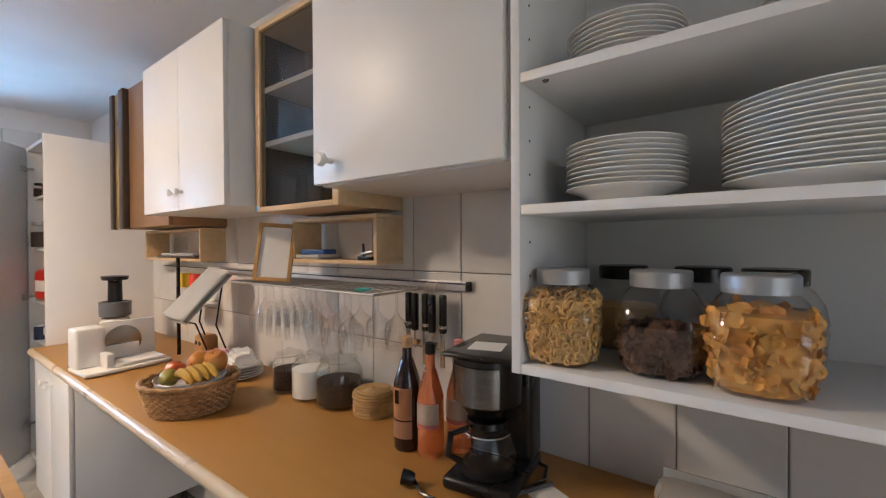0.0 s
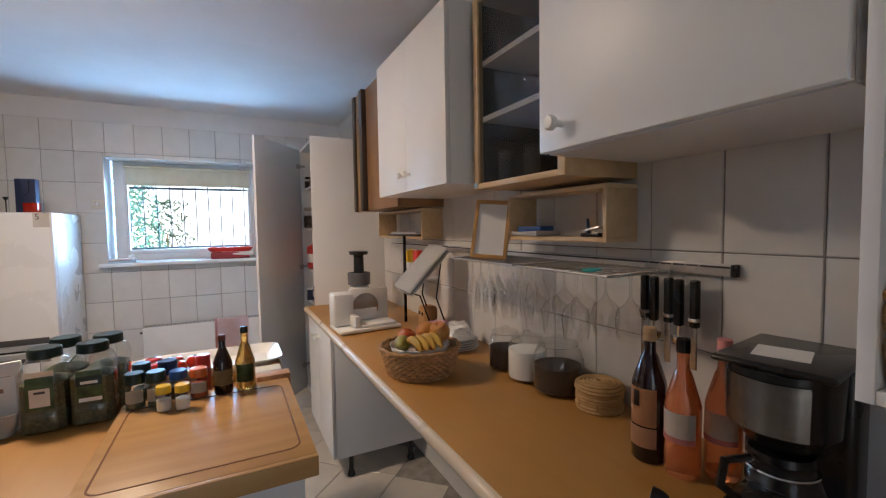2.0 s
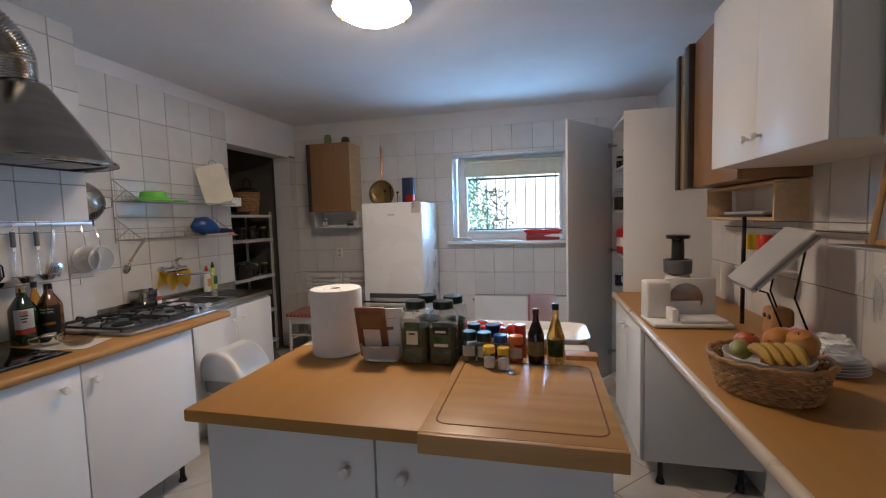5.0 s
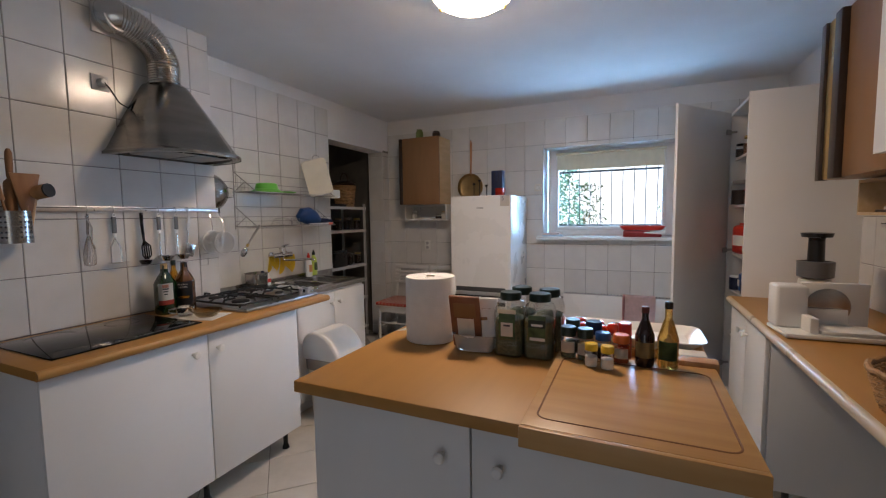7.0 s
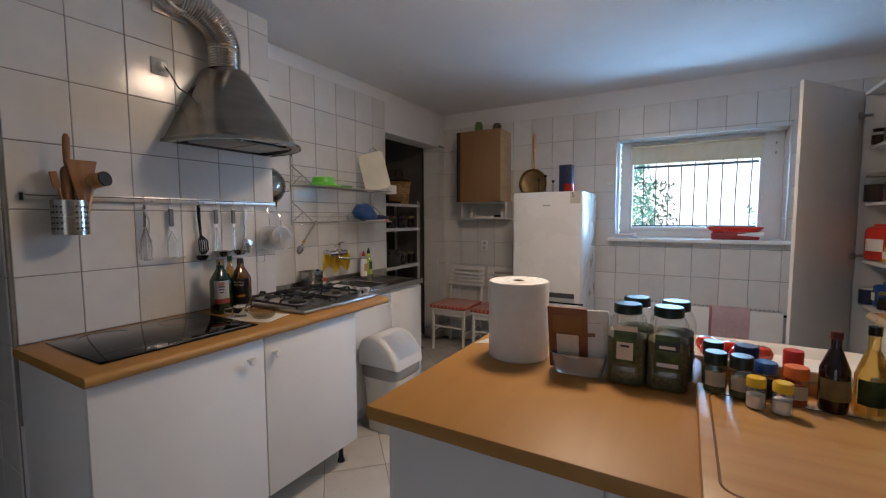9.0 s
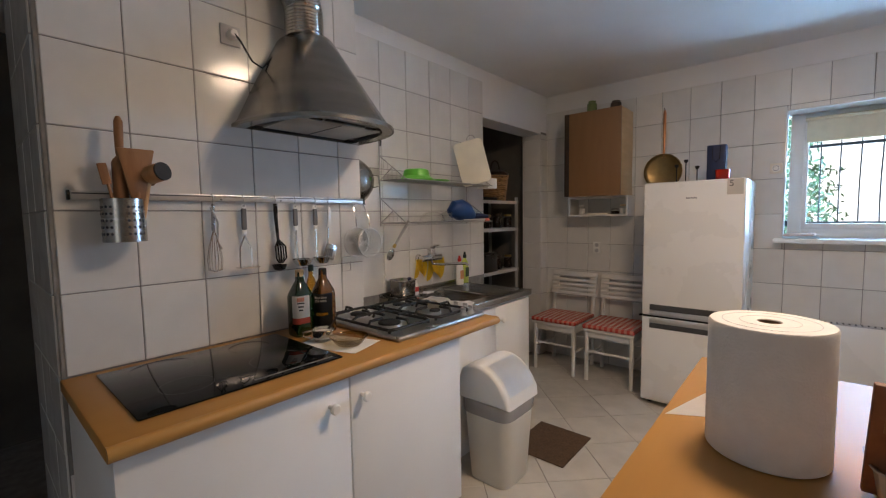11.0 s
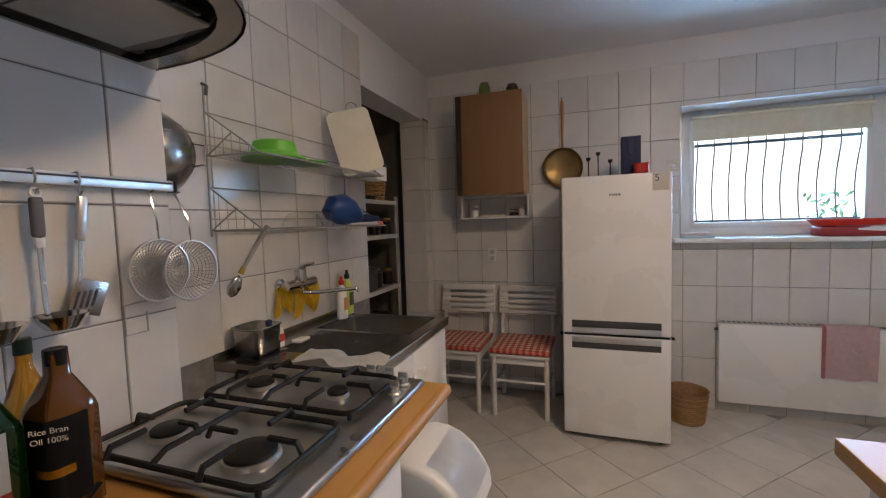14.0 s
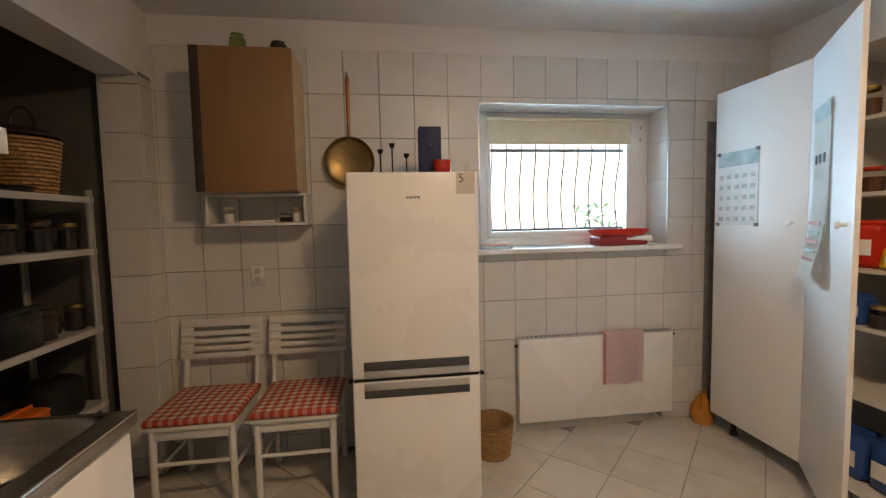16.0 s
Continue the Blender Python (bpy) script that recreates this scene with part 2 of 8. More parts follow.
def lathe(prof, seg=24, bm=None, x=0, y=0, z=0, sx=1, sy=1, square=0.0):
    """A turned body from (radius, height) pairs; square > 0 makes the section a rounded square."""
    b = bmesh.new()
    rings = []
    for r, h in prof:
        if r < 1e-5:
            rings.append([b.verts.new((x, y, z + h))])
            continue
        ring = []
        for j in range(seg):
            a = math.tau * j / seg
            k = 1.0
            if square:
                p = 2 + square * 6
                k = (abs(math.cos(a)) ** p + abs(math.sin(a)) ** p) ** (-1 / p)
            ring.append(b.verts.new((x + r * k * math.cos(a) * sx, y + r * k * math.sin(a) * sy, z + h)))
        rings.append(ring)
    for u, v in zip(rings, rings[1:]):
        for j in range(seg):
            q = (j + 1) % seg
            if len(u) == 1 and len(v) > 1:
                b.faces.new((u[0], v[j], v[q]))
            elif len(v) == 1 and len(u) > 1:
                b.faces.new((u[j], u[q], v[0]))
            elif len(u) > 1:
                b.faces.new((u[j], u[q], v[q], v[j]))
    return join(bm, b)


def arc(cx, cz, r, a0, a1, n, y=0.0):
    return [(cx + r * math.cos(radians(a0 + (a1 - a0) * i / n)), y, cz + r * math.sin(radians(a0 + (a1 - a0) * i / n))) for i in range(n + 1)]


def moved(bm, m):
    bmesh.ops.transform(bm, matrix=m, verts=bm.verts)
    return bm


def shared(name, me, parent, m):
    ob = new(name, me)
    ob.parent = parent
    ob.matrix_basis = m
    return ob


def box_mesh(name, x0, x1, y0, y1, z0, z1, material):
    me = bpy.data.meshes.new(name)
    bb = box(x0, x1, y0, y1, z0, z1, 0.0015, 1)
    bmesh.ops.recalc_face_normals(bb, faces=bb.faces)
    bb.to_mesh(me)
    bb.free()
    me.materials.append(material)
    return me


def knob(parent, x, y, z, ax="y", s=-1, size=1.0):
    """A turned white furniture knob that stands out of a door."""
    b = lathe([(0.007, 0), (0.0065, 0.012), (0.009, 0.018), (0.0155, 0.024), (0.0165, 0.030), (0.012, 0.036), (0, 0.038)], 16)
    if ax == "y":
        m = pose(x, y, z, 90 if s < 0 else -90, 0, 0)
    else:
        m = pose(x, y, z, 0, 90 if s > 0 else -90, 0)
    moved(b, m @ Matrix.Scale(size, 4))
    return part("knob", b, M_plastic, parent, "white turned plastic knob")


# ---- structure ----
CEIL = 2.55
Y_N, Y_HOOD, Y_SINK, X_W, X_E = 1.0, -2.585, -2.85, -4.85, 1.3

solid("ground", box(-60, 60, -60, 60, -0.6, -0.5), mat("dry_grass", (0.10, 0.14, 0.05), 0.95, vary=0.3, scale=3, bump=0.3), "grassy ground around the house", "ground", kind="structure")
floor = solid("floor", box(X_W, X_E, -4.6, Y_N, -0.12, -0.004), M_fgrout, "cream ceramic tiles laid diagonally with grey joints", "floor", kind="structure")
ceiling = solid("ceiling", box(X_W - 0.3, X_E + 0.15, -4.75, Y_N + 0.15, CEIL, CEIL + 0.15), M_plaster, "white painted plaster ceiling", "ceiling", kind="structure")

W_Y0, W_Y1, W_Z0, W_Z1 = -0.995, 0.27, 1.20, 2.097
b = box(X_W - 0.3, X_W, -4.75, W_Y0, -0.12, CEIL)
box(X_W - 0.3, X_W, W_Y1, Y_N + 0.15, -0.12, CEIL, bm=b)
box(X_W - 0.3, X_W, W_Y0, W_Y1, -0.12, W_Z0, bm=b)
box(X_W - 0.3, X_W, W_Y0, W_Y1, W_Z1, CEIL, bm=b)
wall_west = solid("wall_west", b, M_plaster, "white tiled kitchen wall with a window", "wall", kind="structure", smooth=False)
wall_north = solid("wall_north", box(X_W, X_E + 0.15, Y_N, Y_N + 0.15, -0.12, CEIL), M_plaster, "white tiled wall behind the long worktop", "wall", kind="structure")
# the doorway is unseen, cut only to let the added fill lamp in
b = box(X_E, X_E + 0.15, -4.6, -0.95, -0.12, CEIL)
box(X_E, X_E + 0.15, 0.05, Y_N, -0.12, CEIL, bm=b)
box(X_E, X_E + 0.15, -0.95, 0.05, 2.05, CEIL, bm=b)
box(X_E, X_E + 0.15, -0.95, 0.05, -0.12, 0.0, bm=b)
wall_east = solid("wall_east", b, M_plaster, "plain white painted wall with an unseen doorway added for fill light", "wall", kind="structure", smooth=False)
X_STEP, X_PIER = -2.31, -1.145
wall_hood = solid("wall_south_pier", box(X_STEP, X_PIER, -3.3, Y_HOOD, -0.12, CEIL), M_plaster, "tiled masonry pier behind the hobs", "wall", kind="structure")
OP_X0, OP_X1, OP_Z = -4.73, -3.755, 2.18
b = box(OP_X1, X_STEP, Y_SINK - 0.2, Y_SINK, -0.12, CEIL)
box(X_W, OP_X0, Y_SINK - 0.2, Y_SINK, -0.12, CEIL, bm=b)
box(OP_X0, OP_X1, Y_SINK - 0.2, Y_SINK, OP_Z, CEIL, bm=b)
wall_sink = solid("wall_south", b, M_plaster, "tiled wall behind the sink with a pantry opening", "wall", kind="structure", smooth=False)
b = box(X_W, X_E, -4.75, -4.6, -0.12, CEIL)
solid("wall_south_outer", b, M_dim, "plaster wall at the back, coloured dark as shade", "wall", kind="structure")
solid("wall_pantry", box(-3.1, -2.95, -4.6, Y_SINK - 0.2, -0.12, CEIL), M_dim, "plaster side wall of the pantry, coloured dark as shade", "wall", kind="structure")
solid("wall_pantry_west", box(X_W, X_W + 0.03, -4.6, Y_SINK - 0.2, -0.12, CEIL), M_dim, "plaster wall of the pantry, coloured dark as shade", "wall", kind="structure")


def tiles(parent, axis, at, u_lines, z_lines, holes, proud=0.006, gap=0.003, glaze=None):
    """Glazed tiles on a wall; axis is the wall's normal with its sign, u runs along it."""
    meshes = {}
    for u0, u1 in zip(u_lines, u_lines[1:]):
        for z0, z1 in zip(z_lines, z_lines[1:]):
            spans = [(u0, u1, z0, z1)]
            for h in holes:
                nxt = []
                for a0, a1, c0, c1 in spans:
                    if h[1] <= a0 or h[0] >= a1 or h[3] <= c0 or h[2] >= c1:
                        nxt.append((a0, a1, c0, c1))
                        continue
                    if h[0] > a0:
                        nxt.append((a0, h[0], c0, c1))
                    if h[1] < a1:
                        nxt.append((h[1], a1, c0, c1))
                    m0, m1 = max(a0, h[0]), min(a1, h[1])
                    if h[2] > c0:
                        nxt.append((m0, m1, c0, h[2]))
                    if h[3] < c1:
                        nxt.append((m0, m1, h[3], c1))
                spans = nxt
            for a0, a1, c0, c1 in spans:
                w, h = round(a1 - a0 - gap, 3), round(c1 - c0 - gap, 3)
                if w < 0.008 or h < 0.008:
                    continue
                key = (w, h, axis)
                if key not in meshes:
                    if axis in ("x", "-x"):
                        tb = box(-proud, proud, -w / 2, w / 2, -h / 2, h / 2, 0.0022, 1)
                    else:
                        tb = box(-w / 2, w / 2, -proud, proud, -h / 2, h / 2, 0.0022, 1)
                    bmesh.ops.recalc_face_normals(tb, faces=tb.faces)
                    me = bpy.data.meshes.new("tile")
                    tb.to_mesh(me)
                    tb.free()
                    me.materials.append(glaze or M_tile)
                    meshes[key] = me
                u, z = (a0 + a1) / 2, (c0 + c1) / 2
                jit = random.uniform(-0.0006, 0.0006)
                if axis in ("x", "-x"):
                    shared("tile", meshes[key], parent, pose(at + jit, u, z, 0, random.uniform(-0.15, 0.15), random.uniform(-0.15, 0.15)))
                else:
                    shared("tile", meshes[key], parent, pose(u, at + jit, z, random.uniform(-0.15, 0.15), 0, random.uniform(-0.15, 0.15)))


def grid(a, b, start, step):
    k = math.ceil((a - start) / step + 1e-6)
    out = [a]
    while start + k * step < b - 1e-6:
        if start + k * step > a + 1e-4:
            out.append(start + k * step)
        k += 1
    return out + [b]

# ---- window ----
win = thing("window_1", "white plastic window with raised cream roller blind in a tiled recess", "window", -5.09, -0.36, 1.20, kind="structure")
wy0, wy1, wz0, wz1 = -0.586, 0.60, 0.0, 0.897
b = box(-0.03, 0.03, wy0 - 0.03, wy0 + 0.05, wz0, wz1, 0.004)
box(-0.03, 0.03, wy1 - 0.105, wy1 + 0.03, wz0, wz1, 0.004, bm=b)
box(-0.028, 0.028, wy0 + 0.049, wy1 - 0.104, wz0, wz0 + 0.065, 0.004, bm=b)
box(-0.028, 0.028, wy0 + 0.049, wy1 - 0.104, wz1 - 0.065, wz1, 0.004, bm=b)
part("window_frame", b, M_plastic, win, "white plastic frame")
b = box(-0.005, 0.042, wy0 + 0.045, wy0 + 0.075, 0.06, 0.83, 0.006)
box(-0.005, 0.042, wy1 - 0.135, wy1 - 0.10, 0.06, 0.83, 0.006, bm=b)
box(-0.005, 0.042, wy0 + 0.07, wy1 - 0.115, 0.06, 0.10, 0.006, bm=b)
box(-0.005, 0.042, wy0 + 0.07, wy1 - 0.115, 0.80, 0.83, 0.006, bm=b)
part("sash", b, M_plastic, win, "white plastic sash")
pane = part("pane", box(0.0, 0.006, wy0 + 0.07, wy1 - 0.125, 0.09, 0.81), M_glass, win, "clear glass pane")
pane.visible_shadow = False
b = box(0.045, 0.052, wy0 + 0.06, wy1 - 0.115, 0.69, 0.855, 0.002)
tube([(0.05, wy0 + 0.05, 0.85), (0.05, wy1 - 0.105, 0.85)], 0.014, 10, bm=b)
box(0.042, 0.056, wy0 + 0.06, wy1 - 0.115, 0.683, 0.695, 0.003, bm=b)
part("blind", b, M_blind, win, "cream roller blind, mostly raised")
part("blind_cord", tube([(0.06, 0.47, 0.83), (0.075, 0.50, 0.6), (0.085, 0.56, 0.38), (0.09, 0.575, 0.34)], 0.0022, 5), M_paper, win, "white blind cord")
part("blind_cord", tube([(0.06, 0.475, 0.83), (0.08, 0.53, 0.5), (0.09, 0.58, 0.34)], 0.0022, 5), M_paper, win, "white blind cord")
b = box(0.028, 0.036, 0.565, 0.578, 0.71, 0.73, 0.002)
box(0.028, 0.036, 0.565, 0.578, 0.79, 0.81, 0.002, bm=b)
part("hinge", b, M_greysteel, win, "dark window hinge")
solid("window_sill", box(-5.06, -4.755, -1.045, 0.325, 1.168, 1.199, 0.006, 3), M_enamel, "white window sill", "sill", kind="structure")
# tiled reveal
rev = solid("window_reveal", box(X_W - 0.215, X_W + 0.006, W_Y1, W_Y1 + 0.012, W_Z0, W_Z1, 0.002), M_tile, "white tiled window reveal", "reveal", kind="structure")
for z0, z1 in ((1.2, 1.373), (1.376, 1.626), (1.629, 1.88), (1.883, 2.094)):
    shared("tile", box_mesh("tile", -0.104, 0.104, -0.004, 0.004, 0, z1 - z0 - 0.002, M_tile), rev, pose(X_W - 0.106, W_Y1 - 0.001, z0))
trim_b = box(X_W + 0.001, X_W + 0.011, W_Y0 - 0.008, W_Y1 + 0.008, W_Z1 - 0.003, W_Z1 + 0.006, 0.002)
box(X_W + 0.001, X_W + 0.011, W_Y1 - 0.003, W_Y1 + 0.008, W_Z0, W_Z1, 0.002, bm=trim_b)
box(X_W + 0.001, X_W + 0.011, W_Y0 - 0.008, W_Y0 + 0.003, W_Z0, W_Z1, 0.002, bm=trim_b)
solid("trim", trim_b, M_alu, "thin metal tile trim round the window", "trim", kind="structure")
# outside: bowed iron grille, garden wall, shrubs
gr = thing("window_grille", "black iron security grille with bowed bars outside the window", "grille", -5.28, -0.36, 1.2)
for z in (0.10, 0.68):
    part("crossbar", box(-0.005, 0.005, -0.62, 0.62, z - 0.011, z + 0.011), M_iron, gr)
for i in range(11):
    y = -0.55 + i * 0.11
    pts = [(-0.012 - 0.06 * max(0, math.sin(math.pi * min(1, max(0, (0.62 - q) / 0.6)))) * (1 if q < 0.62 else 0), y, q) for q in [0.0, 0.06, 0.15, 0.25, 0.35, 0.45, 0.55, 0.62, 0.70, 0.86]]
    part("bar", tube(pts, 0.0048, 8), M_iron, gr)
for y in (-0.63, 0.63):
    part("bracket", box(-0.01, 0.13, y - 0.012, y + 0.012, 0.08, 0.12), M_iron, gr)
# distant sheet glows by itself, standing in for the overexposed outdoors
M_bright = mat("glowing_garden_sheet", (1.0, 1.0, 0.985), 0.9, vary=0.02, scale=0.4, emit=1.6)
solid("backdrop", box(-66, -65.9, -70, 70, -0.5, 45), M_bright, "glowing sheet for the overexposed garden and sky in the distance", "backdrop", kind="structure")
M_leaf = mat("garden_leaf", (0.07, 0.12, 0.045), 0.6, color2=(0.16, 0.22, 0.10), scale=30, island=0.4)


def shrub(x, y, z, w, h, n, seed):
    rnd = random.Random(seed)
    t = thing("shrub", "leafy green garden shrub with gaps between its leaves", "shrub", x, y, z)
    b = tube([(0, 0, 0), (0.03, 0.02, h * 0.4), (-0.02, 0.05, h * 0.8)], [0.03, 0.02, 0.008], 6)
    for k in range(7):
        a = rnd.uniform(0, 6.28)
        tube([(0, 0, h * (0.15 + 0.08 * k)), (w * 0.45 * math.cos(a), w * 0.45 * math.sin(a), h * (0.35 + 0.09 * k))], [0.012, 0.004], 5, bm=b)
    part("trunk", b, M_rod, t)
    verts, faces = [], []
    for k in range(n):
        a, q = rnd.uniform(0, 6.28), rnd.uniform(0.15, 1)
        rr = w * 0.55 * math.sqrt(rnd.random()) * (1.15 - 0.5 * q)
        c = Vector((rr * math.cos(a), rr * math.sin(a), h * q))
        d = Vector((rnd.uniform(-1, 1), rnd.uniform(-1, 1), rnd.uniform(-1, 1))).normalized() * rnd.uniform(0.03, 0.06)
        s = d.orthogonal().normalized() * 0.014
        i = len(verts)
        verts += [c - d, c + s, c + d, c - s]
        faces.append((i, i + 1, i + 2, i + 3))
    me = bpy.data.meshes.new("crown")
    me.from_pydata([tuple(v) for v in verts], [], faces)
    me.materials.append(M_leaf)
    o = new("crown", me)
    o.parent = t
    tagged(o, kind="stuff")


shrub(-5.95, -1.15, -0.5, 1.0, 2.75, 3200, 1)
shrub(-5.9, 0.30, -0.5, 0.5, 2.0, 260, 2)
shrub(-7.4, -0.9, -0.5, 0.9, 2.4, 900, 3)
# things on the sill
rt = thing("kitchen_scale", "red plastic kitchen scale with tray lid on the window sill", "scale", -4.86, -0.065, 1.199)
part("tray", lathe([(0.0, 0.066), (0.10, 0.066), (0.115, 0.09), (0.12, 0.105), (0.115, 0.105), (0.10, 0.075), (0, 0.075)], 24, sx=0.75, sy=1.65, square=0.35), M_red, rt, "bright red plastic tray")
part("base", box(-0.075, 0.075, -0.165, 0.165, 0.001, 0.062, 0.012, 3), mat("dark_red_plastic", (0.30, 0.03, 0.03), 0.4), rt, "dark red base")
part("roll", rod((0.05, -0.08, 0.043), (0.06, 0.19, 0.043), 0.022, seg=14), M_paper, rt, "white paper roll")
cl = thing("folded_cloth", "small folded pink and blue cloth on the sill", "cloth", -4.86, -0.90, 1.199)
part("cloth_layer", box(-0.06, 0.06, -0.10, 0.10, 0.0, 0.016, 0.006, 2, rz=8), mat("pale_blue_cloth", (0.45, 0.58, 0.68), 0.9, bump=0.4), cl)
part("cloth_layer", box(-0.055, 0.055, -0.085, 0.085, 0.0165, 0.036, 0.008, 2, rz=-6, rx=2), mat("dusty_pink_cloth", (0.60, 0.42, 0.38), 0.9, color2=(0.75, 0.66, 0.62), scale=25, bump=0.4), cl)

# ---- ceiling lamp ----
lampt = thing("ceiling_lamp", "round frosted glass dome ceiling lamp, switched on", "lamp", -2.51, -0.9, CEIL)
M_glow = bpy.data.materials.new("lit_frosted_glass")
M_glow.use_nodes = True
gn = M_glow.node_tree.nodes
gn["Principled BSDF"].inputs["Base Color"].default_value = (0.9, 0.82, 0.66, 1)
gn["Principled BSDF"].inputs["Emission Color"].default_value = (1.0, 0.79, 0.56, 1)
gn["Principled BSDF"].inputs["Emission Strength"].default_value = 86.0
shade = part("shade", lathe([(0.188, -0.040), (0.175, -0.055), (0.145, -0.074), (0.10, -0.090), (0.05, -0.099), (0, -0.102)], 40), M_glow, lampt, "glowing frosted glass dome")
part("rim", lathe([(0, -0.001), (0.198, -0.001), (0.202, -0.012), (0.202, -0.044), (0.195, -0.044), (0.195, -0.022), (0.0, -0.022)], 40), M_enamel, lampt, "white metal rim")
for a in (20, 140, 260):
    part("clip", box(-0.008, 0.008, -0.006, 0.006, -0.06, -0.015, 0.002), M_brass, lampt, "small brass clip").matrix_basis = pose(0.19 * math.cos(radians(a)), 0.19 * math.sin(radians(a)), 0, 0, 0, a)

# ---- long worktop on the north side ----
wt = thing("long_worktop", "long beech laminate worktop with a rounded pale front edge", "worktop", -1.45, 0.69, 0.872)
part("top", box(-2.02, 2.2, -0.287, 0.302, 0, 0.04, 0.004), M_beech, wt)
part("front_edge", tube([(-2.02, -0.288, 0.02), (2.2, -0.288, 0.02)], 0.0195, 12), M_edge, wt, "pale rounded front edge")
part("support", box(1.0, 1.02, -0.28, 0.29, -0.872, 0, 0.002), M_white, wt, "white supporting panel")
bc = thing("base_cabinet", "white base cabinet on black feet under the worktop", "cabinet", -3.11, 0.705, 0)
part("body", box(-0.355, 0.36, -0.27, 0.285, 0.135, 0.872, 0.002), M_white, bc)
for x0, x1 in ((-0.355, -0.002), (0.002, 0.36)):
    d = part("door", box(x0, x1, -0.292, -0.271, 0.14, 0.868, 0.002), M_white, bc)
    knob(bc, -0.05 if x0 < 0 else 0.05, -0.292, 0.78)
for x in (-0.30, 0.315):
    for y in (-0.18, 0.2):
        part("foot", lathe([(0.024, 0), (0.022, 0.015), (0.015, 0.03), (0.015, 0.11), (0.03, 0.136)], 12, x=x, y=y), M_black, bc, "black plastic foot")

# ---- tall cupboard ----
TX0, TX1, TY = -4.66, -3.47, 0.46
tc_ = thing("tall_cupboard", "tall white larder cupboard with one door standing open", "cupboard", -4.07, 0.73, 0)
part("side_panel", box(-0.59, -0.572, -0.25, 0.27, 0.115, 2.12, 0.001), M_white, tc_)
part("side_panel", box(0.582, 0.60, -0.27, 0.27, 0.115, 2.12, 0.001), M_white, tc_)
part("top_panel", box(-0.5715, 0.5815, -0.25, 0.27, 2.10, 2.12), M_white, tc_)
part("bottom_panel", box(-0.5715, 0.5815, -0.25, 0.27, 0.115, 0.135), M_white, tc_)
part("back_panel", box(-0.5715, 0.5815, 0.255, 0.27, 0.1355, 2.0995), M_white_in, tc_)
part("partition", box(-0.009, 0.009, -0.25, 0.2545, 0.1355, 2.0995), M_white, tc_)
SHZ = (0.16, 0.55, 0.87, 1.13, 1.47, 1.80)
for z in SHZ[1:]:
    part("shelf", box(0.010, 0.58, -0.22, 0.25, z - 0.018, z), M_white_in, tc_)
d1 = part("door", box(-0.59, -0.003, -0.27, -0.251, 0.12, 2.118, 0.002), M_white, tc_)
knob(tc_, -0.075, -0.27, 1.335)
# open door, hinged at the middle partition
hx, hy = 0.004, -0.262
ang = math.degrees(math.atan2(-0.372, 0.497))
d2 = part("door", moved(box(0, 0.617, -0.009, 0.009, 0.12, 2.118, 0.002), pose(0, 0, 0)), M_white, tc_, "white door standing open")
d2.matrix_basis = pose(hx, hy, 0, 0, 0, ang)
kb = lathe([(0.007, 0), (0.0065, 0.012), (0.009, 0.018), (0.0155, 0.024), (0.0165, 0.030), (0.012, 0.036), (0, 0.038)], 16)
part("knob", moved(kb, pose(0.54, -0.009, 1.335, 90)), M_plastic, d2, "white turned knob")
for z in (0.32, 1.15, 1.98):
    b = box(0.015, 0.06, 0.009, 0.024, z - 0.018, z + 0.018, 0.003)
    rod((0.03, 0.012, z), (-0.01, 0.045, z + 0.004), 0.008, bm=b)
    part("hinge", b, M_greysteel, d2, "grey steel cup hinge")
for x in (-0.5, 0.5):
    for y in (-0.18, 0.2):
        part("foot", lathe([(0.024, 0), (0.022, 0.015), (0.015, 0.03), (0.015, 0.09), (0.03, 0.116)], 12, x=x, y=y), M_black, tc_, "black plastic foot")
# paper calendars
M_cal = mat("printed_calendar", (0.60, 0.63, 0.62), 0.7, color2=(0.70, 0.71, 0.69), scale=18)
M_calhead = mat("calendar_head", (0.36, 0.46, 0.47), 0.7, vary=0.2, scale=15)
M_faint = mat("faint_print", (0.48, 0.48, 0.47), 0.7, vary=0.2, scale=40)
cal = thing("calendar", "pale printed wall calendar taped to a cupboard door", "calendar", -4.49, 0.4585, 1.535)
part("sheet", box(-0.14, 0.14, -0.002, 0, -0.215, 0.215), M_cal, cal)
part("heading", box(-0.14, 0.14, -0.0035, -0.002, 0.13, 0.215), M_calhead, cal, "teal printed heading")
for i in range(5):
    for j in range(5):
        w = random.uniform(0.010, 0.018)
        part("picture", box(-0.115 + i * 0.055 - w, -0.115 + i * 0.055 + w, -0.0035, -0.002, -0.19 + j * 0.062, -0.165 + j * 0.062), M_faint if (i + j) % 3 else M_calhead, cal)
for x in (-0.135, 0.135):
    for z in (-0.21, 0.21):
        part("clip", box(x - 0.012, x + 0.012, -0.008, -0.002, z - 0.01, z + 0.01, 0.002), M_grey, cal, "grey clip")
cal2 = thing("hanging_calendar", "long curling paper calendar hung on the open door", "calendar", 0, 0, 0)
b = bmesh.new()
prev = None
for k in range(13):
    z = 1.86 - k * 0.065
    lift = 0.006 + 0.05 * (max(0, k - 6) / 6) ** 2
    r = [b.verts.new((0.10, -0.010 - lift, z)), b.verts.new((0.34, -0.010 - lift * 1.3, z))]
    if prev:
        b.faces.new((prev[0], prev[1], r[1], r[0]))
    prev = r
bmesh.ops.solidify(b, geom=b.faces[:], thickness=0.0015)
cp = part("sheet", b, mat("cream_calendar_paper", (0.76, 0.73, 0.68), 0.75, color2=(0.80, 0.77, 0.72), scale=10), cal2)
